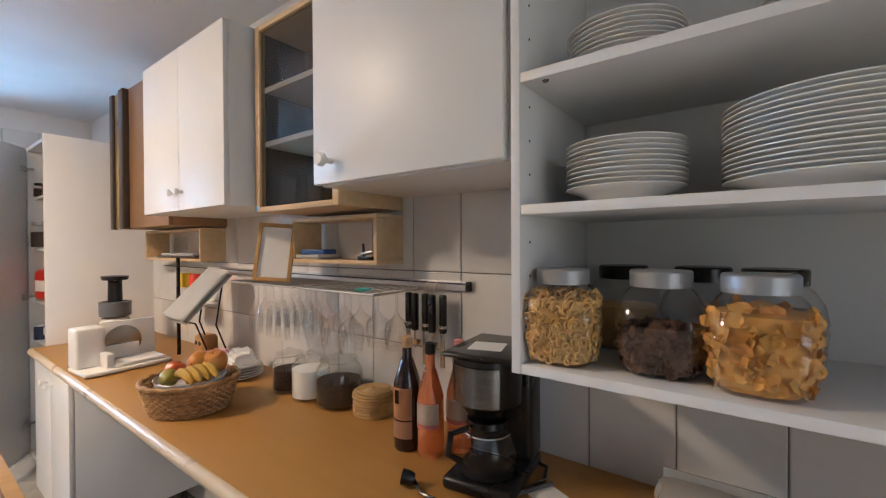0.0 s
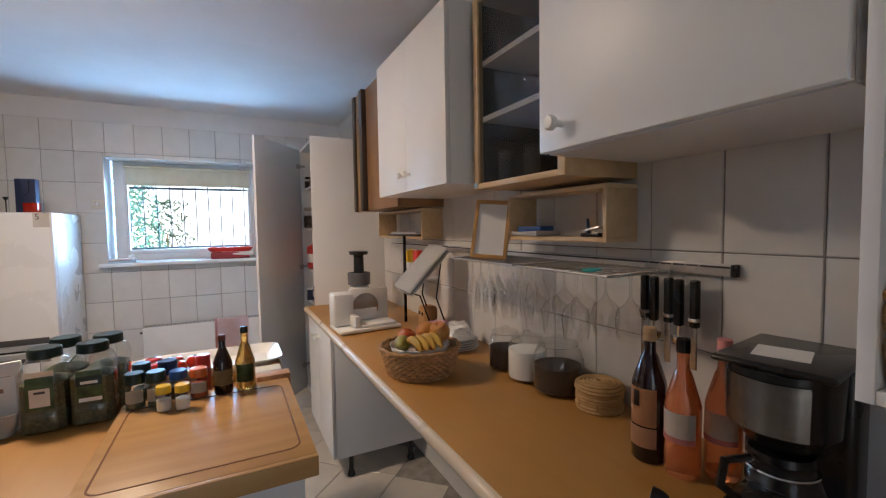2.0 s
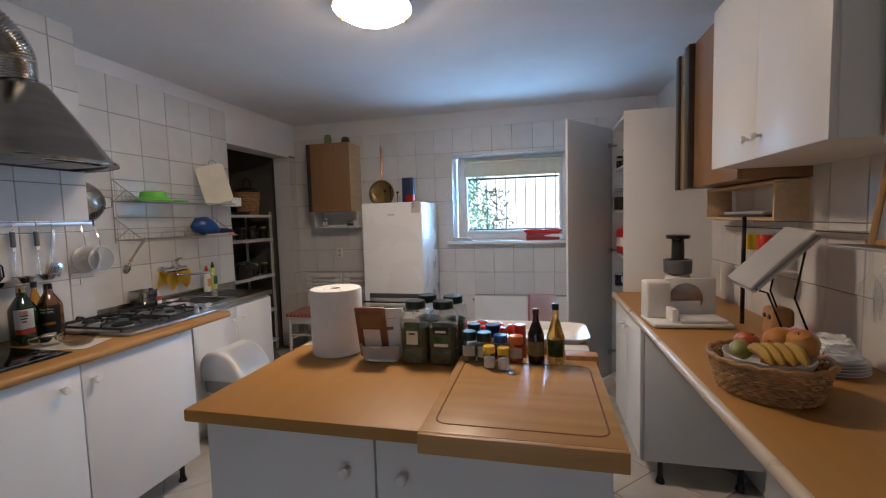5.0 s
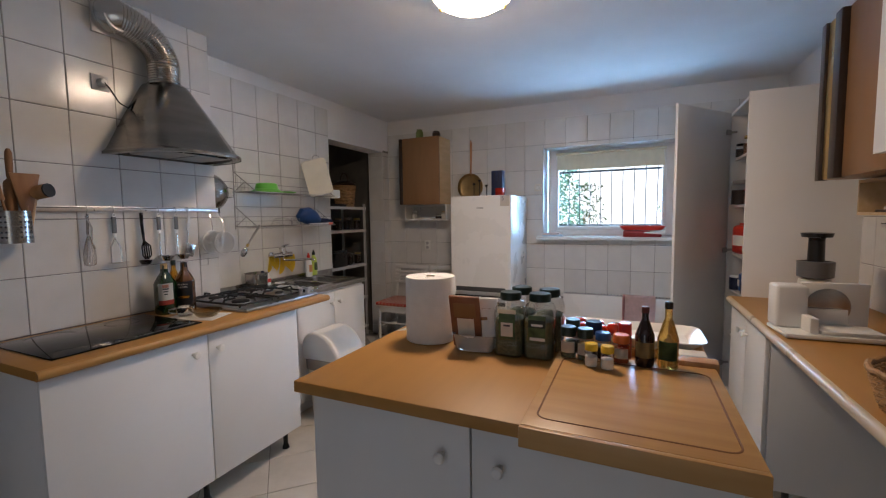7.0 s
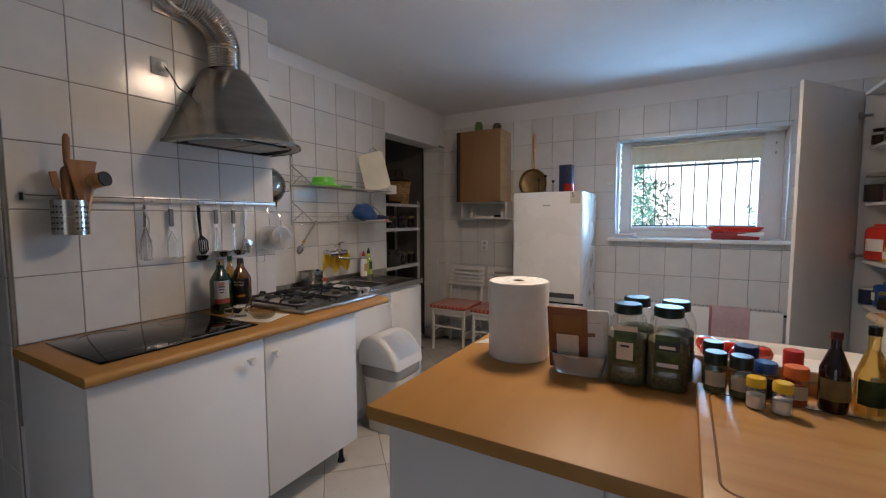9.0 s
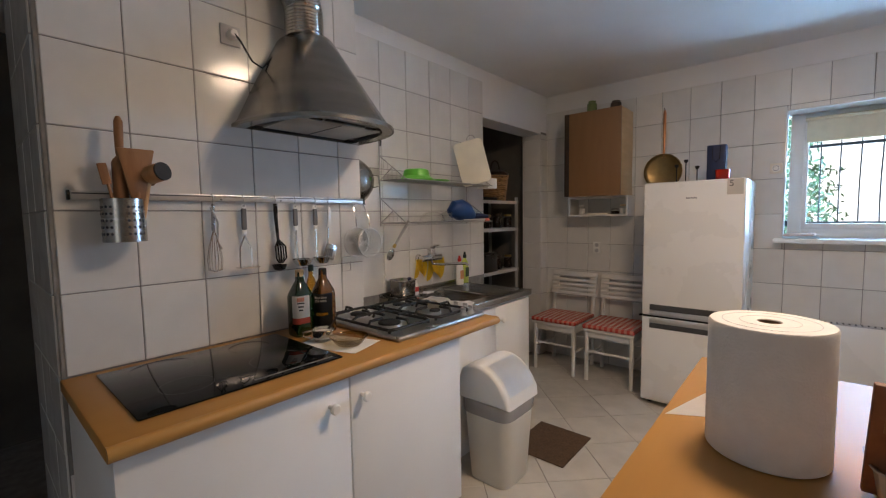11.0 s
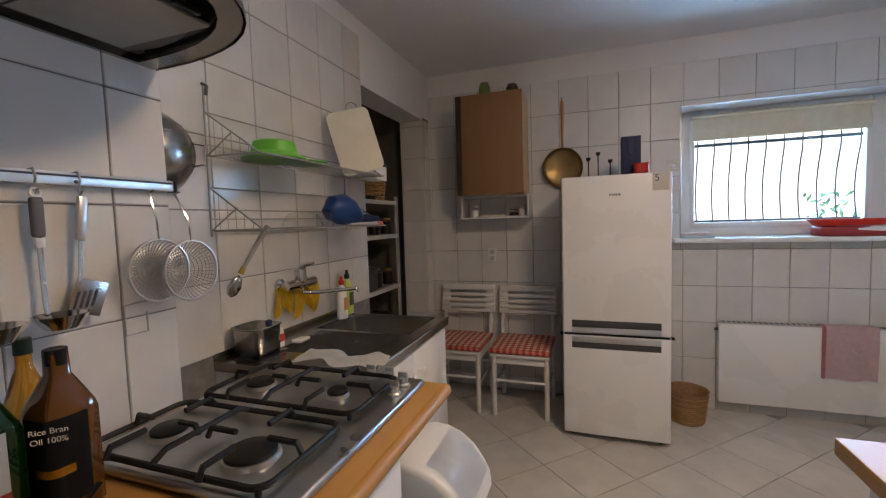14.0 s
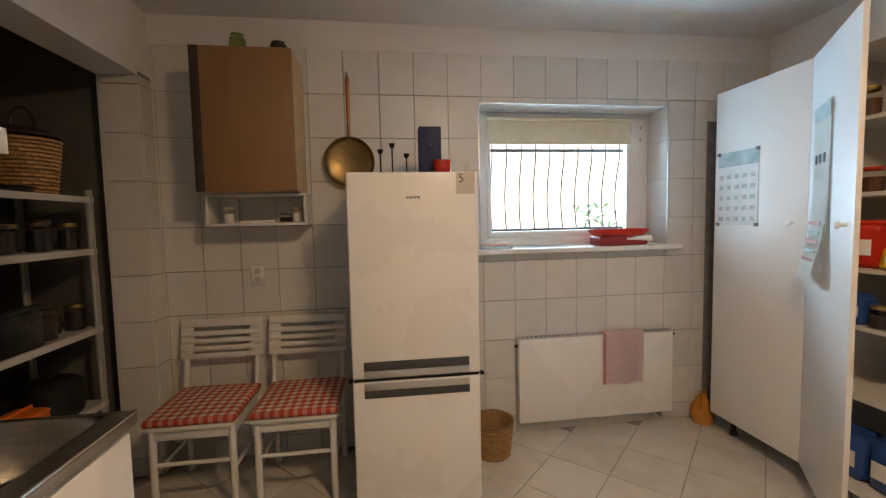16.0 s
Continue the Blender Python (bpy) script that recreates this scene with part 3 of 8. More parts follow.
cal2.matrix_basis = pose(-4.07 + hx, 0.73 + hy, 0, 0, 0, ang)
part("heading", box(0.11, 0.33, -0.019, -0.0175, 1.79, 1.85), M_calhead, cal2, "dark blue printed heading")
for k in range(5):
    lift = 0.006 + 0.05 * (max(0, 8 + k * 0.6 - 6) / 6) ** 2
    part("text_line", box(0.13, 0.31, -0.022 - lift, -0.0205 - lift, 1.33 - k * 0.04, 1.345 - k * 0.04), M_calhead if k % 2 else mat("pink_print", (0.6, 0.3, 0.3), 0.7), cal2)
for k in range(3):
    part("text_line", box(0.14 + 0.06 * k, 0.165 + 0.06 * k, -0.0195, -0.018, 1.60, 1.64), M_ink, cal2)


def jar(x, y, z, r, h, content, lid, label, fill=0.75, group="", lid_label="metal lid"):
    t = thing("jar", label, "jar", x, y, z, group=group)
    part("glass_body", lathe([(0, 0), (r, 0.0), (r, h * 0.8), (r * 0.8, h * 0.88), (r * 0.8, h * 0.9)], 18), M_glass, t)
    part("contents", lathe([(0, 0.004), (r * 0.94, 0.004), (r * 0.94, h * fill * 0.8), (0, h * fill * 0.82)], 16), content, t)
    part("lid", lathe([(r * 0.84, h * 0.86), (r * 0.86, h * 0.87), (r * 0.86, h), (0, h)], 18), lid, t, lid_label)
    return t


M_coffee = mat("dark_coffee", (0.025, 0.013, 0.008), 0.8, vary=0.5, scale=120, bump=0.8, bump_scale=250)
M_sugar = mat("white_sugar", (0.78, 0.77, 0.74), 0.9, vary=0.04, scale=100, bump=0.2)
M_choc = mat("brown_cereal", (0.10, 0.045, 0.025), 0.8, color2=(0.17, 0.085, 0.05), scale=60, bump=1.0, bump_scale=120)
# stores on the shelves of the larder
jar(-3.985, 0.535, SHZ[4], 0.058, 0.17, M_coffee, M_greysteel, "glass jar of dark food on a larder shelf")
jar(-3.88, 0.57, SHZ[4], 0.04, 0.11, M_choc, M_red, "small jar of preserve with a red lid on a shelf")
jar(-3.99, 0.53, SHZ[5], 0.035, 0.09, M_coffee, M_black, "small dark spice jar on the top shelf", group="larder jars")
jar(-3.70, 0.55, SHZ[5], 0.035, 0.11, M_choc, M_black, "small dark spice jar on the top shelf", group="larder jars")
jar(-3.90, 0.56, SHZ[5], 0.04, 0.13, M_choc, M_brass, "amber jar with a brass lid on the top shelf", group="larder jars")


def packet(name, x, y, z, w, d, h, m, label, cat="packet", rz=0):
    t = thing(name, label, cat, x, y, z, rz)
    b = box(-w / 2, w / 2, -d / 2, d / 2, 0, h, min(w, d, h) * 0.28, 3)
    for v in b.verts:
        v.co += Vector((random.uniform(-1, 1), random.uniform(-1, 1), 0)) * 0.006
    part("bag", b, m, t)
    part("seam", box(-w / 2 * 0.9, w / 2 * 0.9, -0.003, 0.003, h - 0.01, h + 0.014, 0.001), m, t)
    part("printed_label", box(-w * 0.3, w * 0.3, -d / 2 - 0.004, -d / 2 - 0.001, h * 0.3, h * 0.65, 0.001), M_paper, t)
    return t


packet("food_bag", -3.93, 0.575, SHZ[3], 0.20, 0.12, 0.20, M_red, "red printed bag of dry food on a larder shelf", rz=20)
packet("food_bag", -3.58, 0.60, SHZ[3], 0.16, 0.10, 0.17, M_orange, "orange bag of dry food on a larder shelf")
packet("food_box", -3.74, 0.58, SHZ[3], 0.15, 0.12, 0.10, M_yellow, "flat yellow food carton on a larder shelf")
jar(-4.0, 0.53, SHZ[2], 0.042, 0.10, M_navy, M_enamel, "dark blue printed tin on a larder shelf", 1.1, lid_label="white lid")
jar(-3.70, 0.56, SHZ[2], 0.035, 0.13, M_coffee, M_grey, "dark bottle shaped jar on a larder shelf")
jar(-3.82, 0.56, SHZ[2], 0.04, 0.10, M_coffee, M_brass, "small dark jar on a larder shelf")
packet("blue_bag", -3.91, 0.58, SHZ[2], 0.08, 0.10, 0.13, M_blue, "dark blue food bag on a larder shelf")
for k in range(3):
    packet("bottle_pack", -3.92 + 0.15 * k, 0.62, 0.135, 0.14, 0.16, 0.22, M_blue, "blue shrink-wrapped bottle pack on the larder floor")
ob_ = thing("orange_bag", "crumpled orange plastic bag on the floor by the cupboard", "bag", -4.76, 0.485, 0)
b = lathe([(0, 0), (0.055, 0.0), (0.07, 0.05), (0.06, 0.11), (0.035, 0.16), (0.015, 0.19), (0, 0.19)], 18)
for v in b.verts:
    v.co += Vector((random.uniform(-1, 1), random.uniform(-1, 1), 0)) * 0.008
M_dullbag = mat("dull_orange_film", (0.55, 0.21, 0.035), 0.5, vary=0.15, scale=20)
part("bag", b, M_dullbag, ob_)
part("handle", tube([(0.0, -0.03, 0.15), (0.01, -0.03, 0.21), (0.01, 0.02, 0.22), (0, 0.03, 0.15)], 0.004, 6), M_dullbag, ob_)

# ---- wall cabinets, north ----
wc1 = thing("wall_cabinet", "brown veneer wall cabinet with dark and gold edge strips", "cabinet", -2.82, 0.86, 1.574)
part("body", box(-0.37, 0.37, -0.12, 0.137, 0, 0.755, 0.002), M_brown, wc1)
part("door", box(-0.15, 0.37, -0.14, -0.1205, 0.0, 0.755, 0.002), M_brown, wc1)
part("edge_strip", box(-0.385, -0.335, -0.165, -0.1205, -0.003, 0.757, 0.004), M_dark, wc1, "dark brown strip")
part("edge_strip", box(-0.334, -0.225, -0.155, -0.1205, -0.003, 0.757, 0.012), M_gold, wc1, "gold metallic strip")
part("edge_strip", box(-0.224, -0.155, -0.168, -0.1205, -0.003, 0.757, 0.004), M_dark, wc1, "dark brown strip")
wc2 = thing("wall_cabinet", "white double-door wall cabinet with two small white knobs", "cabinet", -2.07, 0.815, 1.616)
part("body", box(-0.37, 0.37, -0.175, 0.182, 0, 0.645, 0.001), M_white, wc2)
for x0, x1, kx in ((-0.37, -0.0005, -0.035), (0.0005, 0.37, 0.035)):
    part("door", box(x0, x1, -0.195, -0.1755, 0.0, 0.64, 0.0006), M_white, wc2)
    knob(wc2, kx, -0.195, 0.07, size=0.85)
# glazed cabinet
# dark colour and added linings imitate the dimness behind the smoked glass
M_cabshade = mat("cabinet_shade_board", (0.022, 0.026, 0.033), 0.5, vary=0.15)
gc = thing("glass_cabinet", "light wood display cabinet with a smoked glass door", "cabinet", -1.437, 0.868, 1.592)
for x0, x1 in ((-0.222, -0.204), (0.204, 0.222)):
    part("side_panel", box(x0, x1, -0.135, 0.132, 0, 0.65, 0.001), M_pine, gc)
part("bottom_panel", box(-0.2035, 0.2035, -0.135, 0.132, 0, 0.02), M_pine, gc)
part("top_panel", box(-0.2035, 0.2035, -0.135, 0.132, 0.63, 0.65), M_pine, gc)
part("back_panel", box(-0.2035, 0.2035, 0.12, 0.13, 0.0205, 0.6295), M_cabshade, gc, "back panel coloured dark as interior shade")
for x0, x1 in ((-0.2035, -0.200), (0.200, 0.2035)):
    part("lining", box(x0, x1, -0.13, 0.119, 0.0205, 0.6295), M_cabshade, gc, "dark side lining added as interior shade")
for z in (0.24, 0.43):
    part("shelf", box(-0.1995, 0.1995, -0.134, 0.119, z - 0.009, z + 0.009), M_white, gc, "white shelf")
for x0, x1, z0, z1 in ((-0.226, -0.198, 0, 0.65), (0.198, 0.226, 0, 0.65), (-0.1975, 0.1975, 0, 0.018), (-0.1975, 0.1975, 0.632, 0.65)):
    part("door_frame", box(x0, x1, -0.156, -0.136, z0, z1, 0.002), M_pine, gc, "light wooden door frame")
part("door_glass", box(-0.1975, 0.1975, -0.148, -0.144, 0.018, 0.632), thin_glass("smoked_pane", (0.80, 0.80, 0.80), base=0.03, edge=0.3), gc, "smoked glass pane")
part("magnet", box(-0.222, -0.202, -0.160, -0.152, 0.004, 0.022, 0.002), mat("blue_plate", (0.3, 0.5, 0.7), 0.4), gc, "small bluish metal catch")


def tumbler(x, y, z, r, h, label="clear drinking glass on a cabinet shelf", group="glasses in the cabinet"):
    t = lathe([(0, 0), (r * 0.8, 0), (r, h)], 12)
    return solid("drinking_glass", t, M_crystal, label, "glass", x, y, z, group=group)


for z, n in ((1.6125, 5), (1.8415, 5), (2.0315, 5)):
    for i in range(n):
        tumbler(-1.598 + i * 0.075, 0.80 + 0.05 * (i % 2), z, 0.028, 0.11 if z < 1.7 else 0.085 + 0.035 * (i % 2))
wc3 = thing("wall_cabinet", "plain white wall cabinet with a large door and one knob", "cabinet", -0.909, 0.80, 1.637)
part("body", box(-0.285, 0.288, -0.155, 0.197, 0, 0.66, 0.001), M_white, wc3)
part("underside", box(-0.285, 0.288, -0.155, 0.197, -0.003, -0.0005), M_white_in, wc3)
part("door", box(-0.292, 0.288, -0.180, -0.157, 0.0, 0.66, 0.003), M_white, wc3)
knob(wc3, -0.215, -0.180, 0.056, size=1.15)
# open shelf unit
su = thing("open_shelf_unit", "white open wall shelf unit with crockery and cereal jars", "shelf", -0.104, 0.80, 1.236)
part("side_panel", box(-0.500, -0.482, -0.18, 0.197, 0, 1.02, 0.001), M_white, su)
part("side_panel", box(0.50, 0.518, -0.18, 0.197, 0, 1.02, 0.001), M_white, su)
part("back_panel", box(-0.481, 0.50, 0.185, 0.196, 0.0185, 1.0), M_white_in, su)
for z0 in (0.0, 0.292, 0.533, 1.002):
    part("shelf", box(-0.4815, 0.4995, -0.178, 0.1845, z0, z0 + 0.018, 0.0012), M_white, su)
for k in range(12):
    part("peg_hole", moved(lathe([(0, 0), (0.0025, 0), (0.0025, 0.0008), (0, 0.0008)], 8), pose(-0.4815, -0.14, 0.05 + k * 0.064, 0, 90)), M_ink, su, "small dark peg hole")
part("cam_fitting", moved(lathe([(0, 0), (0.006, 0), (0.005, 0.003), (0, 0.003)], 12), pose(-0.44, -0.16, 0.533, 180)), M_grey, su, "small grey fitting")


def plate_stack(x, y, z, r, n, step, label, deep=0.0):
    t = thing("plate_stack", label, "plates", x, y, z)
    b = lathe([(0, 0), (r * 0.56, 0), (r * 0.58, 0.002), (r * 0.70, 0.0035 + deep * 0.8), (r, 0.0125 + deep), (r * 1.004, 0.0133 + deep), (r, 0.0145 + deep), (r * 0.70, 0.0065 + deep * 0.8), (r * 0.55, 0.0035), (0, 0.0035)], 80)
    bmesh.ops.recalc_face_normals(b, faces=b.faces)
    me = bpy.data.meshes.new("plate")
    b.to_mesh(me)
    b.free()
    for p in me.polygons:
        p.use_smooth = True
    me.set_sharp_from_angle(angle=radians(40))
    me.materials.append(M_porcelain)
    for i in range(n):
        shared("plate", me, t, pose(random.uniform(-1, 1) * 0.0012, random.uniform(-1, 1) * 0.0012, i * step, 0, 0, random.uniform(0, 360)))
    return t


plate_stack(-0.438, 0.755, 1.547, 0.104, 10, 0.0088, "stack of deep white porcelain plates on a shelf", deep=0.015)
plate_stack(-0.15, 0.775, 1.547, 0.138, 15, 0.0081, "tall stack of white porcelain dinner plates on a shelf", deep=0.010)
plate_stack(-0.442, 0.775, 1.788, 0.104, 9, 0.0088, "stack of white porcelain plates on the upper shelf")
plate_stack(-0.115, 0.78, 1.788, 0.13, 5, 0.0088, "stack of white porcelain plates on the upper shelf")

M_loop = mat("golden_cereal", (0.62, 0.36, 0.12), 0.8, color2=(0.74, 0.47, 0.18), scale=60, island=0.15, bump=0.3)
M_flake = mat("corn_flakes", (0.62, 0.28, 0.05), 0.75, color2=(0.75, 0.40, 0.10), scale=40, island=0.22, bump=0.5)
M_lid = mat("grey_screw_lid", (0.40, 0.41, 0.42), 0.38, metal=0.5, vary=0.05)


def cereal_jar(x, y, z, content, label, kind, fill, lid=M_lid, rz=0):
    t = thing("cereal_jar", label, "jar", x, y, z, rz)
    t.scale = (1.1, 1.1, 1.03)
    r = 0.062
    prof = [(0, 0.002), (r * 0.72, 0.001), (r * 0.88, 0.012), (r * 1.0, 0.045), (r * 1.05, 0.07), (r * 0.99, 0.076), (r * 1.05, 0.082), (r * 0.98, 0.112), (r * 0.78, 0.134), (r * 0.66, 0.141), (r * 0.66, 0.150)]
    part("glass_body", lathe(prof, 32, square=0.28), M_jarglass, t, "clear faceted glass body")
    part("lid", lathe([(r * 0.66, 0.142), (r * 0.71, 0.142), (r * 0.72, 0.166), (r * 0.68, 0.169), (0, 0.169)], 32), lid, t, "grey screw lid")
    rnd = random.Random(int((x + 5) * 1000))
    base = lathe([(0, 0.006), (r * 0.66, 0.005), (r * 0.82, 0.015), (r * 0.9, 0.05), (r * 0.9, fill - 0.012), (0, fill - 0.006)], 24, square=0.28)
    b = base
    n = {"ring": 520, "flake": 300, "powder": 0}[kind]
    for i in range(n):
        a = rnd.uniform(0, math.tau)
        h = rnd.uniform(0.012, fill)
        top = h > fill - 0.01
        rr = r * (0.93 if not top else rnd.uniform(0.1, 0.9)) * (0.86 + 0.14 * min(1, h / 0.05))
        p = 2 + 0.28 * 6
        kq = (abs(math.cos(a)) ** p + abs(math.sin(a)) ** p) ** (-1 / p)
        m = pose(rr * kq * math.cos(a), rr * kq * math.sin(a), h, rnd.uniform(60, 120), rnd.uniform(-40, 40), math.degrees(a) + 90 + rnd.uniform(-50, 50))
        if kind == "ring":
            q = bmesh.new()
            R, rr2, S1, S2 = 0.0058, 0.0024, 8, 5
            vs = [[q.verts.new(((R + rr2 * math.cos(v)) * math.cos(u), (R + rr2 * math.cos(v)) * math.sin(u), rr2 * math.sin(v))) for v in (math.tau * j / S2 for j in range(S2))] for u in (math.tau * i2 / S1 for i2 in range(S1))]
            for i2 in range(S1):
                for j in range(S2):
                    q.faces.new((vs[i2][j], vs[(i2 + 1) % S1][j], vs[(i2 + 1) % S1][(j + 1) % S2], vs[i2][(j + 1) % S2]))
        else:
            q = bmesh.new()
            s = rnd.uniform(0.007, 0.0125)
            ring = [q.verts.new((s * rnd.uniform(0.7, 1.15) * math.cos(u), s * rnd.uniform(0.7, 1.15) * math.sin(u), rnd.uniform(-0.003, 0.003))) for u in (math.tau * j / 7 for j in range(7))]
            c = q.verts.new((0, 0, rnd.uniform(-0.003, 0.003)))
            for j in range(7):
                q.faces.new((ring[j], ring[(j + 1) % 7], c))
        moved(q, m)
        vm = {}
        for v in q.verts:
            vm[v] = b.verts.new(v.co)
        for f in q.faces:
            b.faces.new([vm[v] for v in f.verts])
        q.free()
    part("cereal", b, content, t, kind="stuff")


SZ = 1.2545
cereal_jar(-0.533, 0.692, SZ, M_loop, "square glass jar of golden cereal rings on a shelf", "ring", 0.128, rz=12)
cereal_jar(-0.372, 0.722, SZ, M_choc, "square glass jar part full of chocolate cereal", "flake", 0.078, rz=8)
cereal_jar(-0.236, 0.70, SZ, M_flake, "square glass jar full of corn flakes on a shelf", "flake", 0.125, rz=5)
cereal_jar(-0.47, 0.875, SZ, M_loop, "square glass cereal jar standing at the back", "powder", 0.10, M_black)
cereal_jar(-0.325, 0.882, SZ, M_choc, "square glass cereal jar standing at the back", "powder", 0.05, M_black)
cereal_jar(-0.215, 0.868, SZ, M_choc, "square glass cereal jar standing at the back", "powder", 0.11, M_black)

# small box shelves under the cabinets


def niche(x0, x1, z0, z1, label):
    t = thing("box_shelf", label, "shelf", (x0 + x1) / 2, 0.92, z0)
    w, h = (x1 - x0) / 2, z1 - z0
    part("bottom", box(-w, w, -0.065, 0.06, 0, 0.013, 0.001), M_pine, t)
    part("top", box(-w, w, -0.065, 0.06, h - 0.013, h, 0.001), M_pine, t)
    for s in (-1, 1):
        part("side", box(min(s * w, s * (w - 0.014)), max(s * w, s * (w - 0.014)), -0.065, 0.06, 0.0135, h - 0.0135, 0.001), M_pine, t)


niche(-3.17, -2.443, 1.397, 1.566, "open light wood box shelf under the white cabinet")
niche(-1.662, -1.203, 1.411, 1.575, "open light wood box shelf under the glass cabinet")
pb = thing("notepad", "crumpled plastic bag with a blue notepad in the box shelf", "bag", -1.57, 0.91, 1.4245)
part("pad", box(-0.05, 0.05, -0.04, 0.04, 0.012, 0.035, 0.004, rz=15), M_blue, pb)
b = box(-0.07, 0.07, -0.055, 0.055, 0, 0.014, 0.005, 3)
for v in b.verts:
    v.co.z += random.uniform(0, 0.006)
part("bag", b, M_lgrey, pb)
ho = thing("hole_punch", "small black hole punch lying in the box shelf", "hole punch", -1.29, 0.90, 1.4245)
part("base", box(-0.035, 0.035, -0.02, 0.02, 0, 0.012, 0.003), M_black, ho)
part("arm", box(-0.03, 0.03, -0.012, 0.012, 0.02, 0.028, 0.003, ry=-10), M_alu, ho)
part("post", rod((-0.02, 0, 0.01), (-0.025, 0, 0.055), 0.006, 0.004), M_navy, ho)
tr_ = thing("tray", "dark tray with papers in the box shelf", "tray", -2.78, 0.915, 1.4105)
part("tray", box(-0.25, 0.25, -0.05, 0.05, 0, 0.012, 0.004), M_dark, tr_)
part("papers", box(-0.18, 0.18, -0.04, 0.04, 0.0125, 0.026, 0.003, rz=3), M_lgrey, tr_)
# wall rail with hooks
rl = thing("wall_rail", "long slim metal wall rail with a black end cap", "rail", -2.03, 0.985, 1.333)
part("bar", box(-1.2, 1.085, -0.012, 0.012, 0, 0.028, 0.003), M_alu, rl)
part("slot", box(-1.2, 1.085, -0.0135, -0.0122, 0.019, 0.024), M_ink, rl, "dark slot")
part("end_cap", box(1.086, 1.096, -0.014, 0.013, -0.001, 0.029, 0.002), M_black, rl, "black end cap")


# hanging glass racks
def stem_glass(x, y, z, big, group):
    """A stemmed glass that hangs upside down by its foot, foot at z."""
    if big:
        pr = [(0.033, 0), (0.032, -0.003), (0.006, -0.008), (0.004, -0.03), (0.004, -0.07), (0.012, -0.085), (0.034, -0.105), (0.040, -0.13), (0.037, -0.165), (0.033, -0.19)]
    else:
        pr = [(0.029, 0), (0.028, -0.003), (0.005, -0.008), (0.0035, -0.03), (0.0035, -0.06), (0.010, -0.075), (0.022, -0.10), (0.025, -0.14), (0.023, -0.19)]
    return solid("stem_glass", lathe(pr, 18), M_crystal, "clear stemmed wine glass hanging upside down" if big else "slim clear champagne flute hanging upside down", "glass", x, y, z, group=group)


def rack(x0, x1, label):
    t = thing("glass_rack", label, "rack", (x0 + x1) / 2, 0.852, 1.335)
    w = (x1 - x0) / 2
    b = tube([(-w, -0.12, 0), (w, -0.12, 0), (w, 0.12, 0), (-w, 0.12, 0)], 0.0035, 6, closed=True)
    part("frame", b, M_greysteel, t)
    n = int(w * 2 / 0.030)
    for i in range(1, n):
        x = -w + i * 2 * w / n
        part("wire", tube([(x, -0.12, 0.003), (x, 0.12, 0.003)], 0.0019, 5), M_greysteel, t)
    for y in (-0.08, -0.04, 0.0, 0.04, 0.08):
        part("wire", tube([(-w, y, -0.003), (w, y, -0.003)], 0.0019, 5), M_greysteel, t)
    for x in (-w * 0.7, w * 0.7):
        part("bracket", tube([(x, 0.12, 0), (x, 0.14, 0.015)], 0.003, 6), M_greysteel, t)


rack(-1.89, -1.47, "wire glass rack hung from the wall rail")
rack(-1.45, -1.09, "wire glass rack with hanging wine glasses")
for x in (-1.85, -1.79, -1.73, -1.67, -1.61, -1.55):
    for y in (0.78, 0.855, 0.925):
        if (x, y) != (-1.85, 0.78):
            stem_glass(x, y, 1.331, False, "flutes on the rack")
for x in (-1.415, -1.33, -1.245, -1.16):
    for y in (0.785, 0.90):
        if y > 0.8 or x < -1.2:
            stem_glass(x, y, 1.331, True, "wine glasses on the rack")
sc = thing("scissors", "small turquoise handled scissors lying on the rack", "scissors", -1.20, 0.77, 1.342, 20)
for y in (-0.014, 0.014):
    part("handle", tube([(0.02 + 0.018 * math.cos(a), y + 0.012 * math.sin(a), 0) for a in (math.tau * k / 10 for k in range(10))], 0.0035, 6, closed=True), mat("turquoise_plastic", (0.05, 0.42, 0.40), 0.4), sc, "turquoise handle")
part("blade", box(-0.09, 0.0, -0.005, 0.005, -0.001, 0.001), M_steel, sc)
pf = thing("picture_frame", "small wooden photo frame with a white sheet on the rack", "frame", -1.69, 0.785, 1.3405, 46)
for a in ((-0.068, -0.054, 0, 0.225), (0.054, 0.068, 0, 0.225), (-0.054, 0.054, 0, 0.015), (-0.054, 0.054, 0.21, 0.225)):
    part("frame_bar", moved(box(a[0], a[1], -0.008, 0.008, a[2], a[3], 0.002), pose(0, 0, 0, -14, 4)), M_board, pf)
part("sheet", moved(box(-0.054, 0.054, -0.001, 0.003, 0.015, 0.21), pose(0, 0, 0, -14, 4)), M_paper, pf)
part("stand", moved(box(-0.02, 0.02, -0.002, 0.002, 0.0, 0.16), pose(0, 0.105, 0, 18)), M_brown, pf)

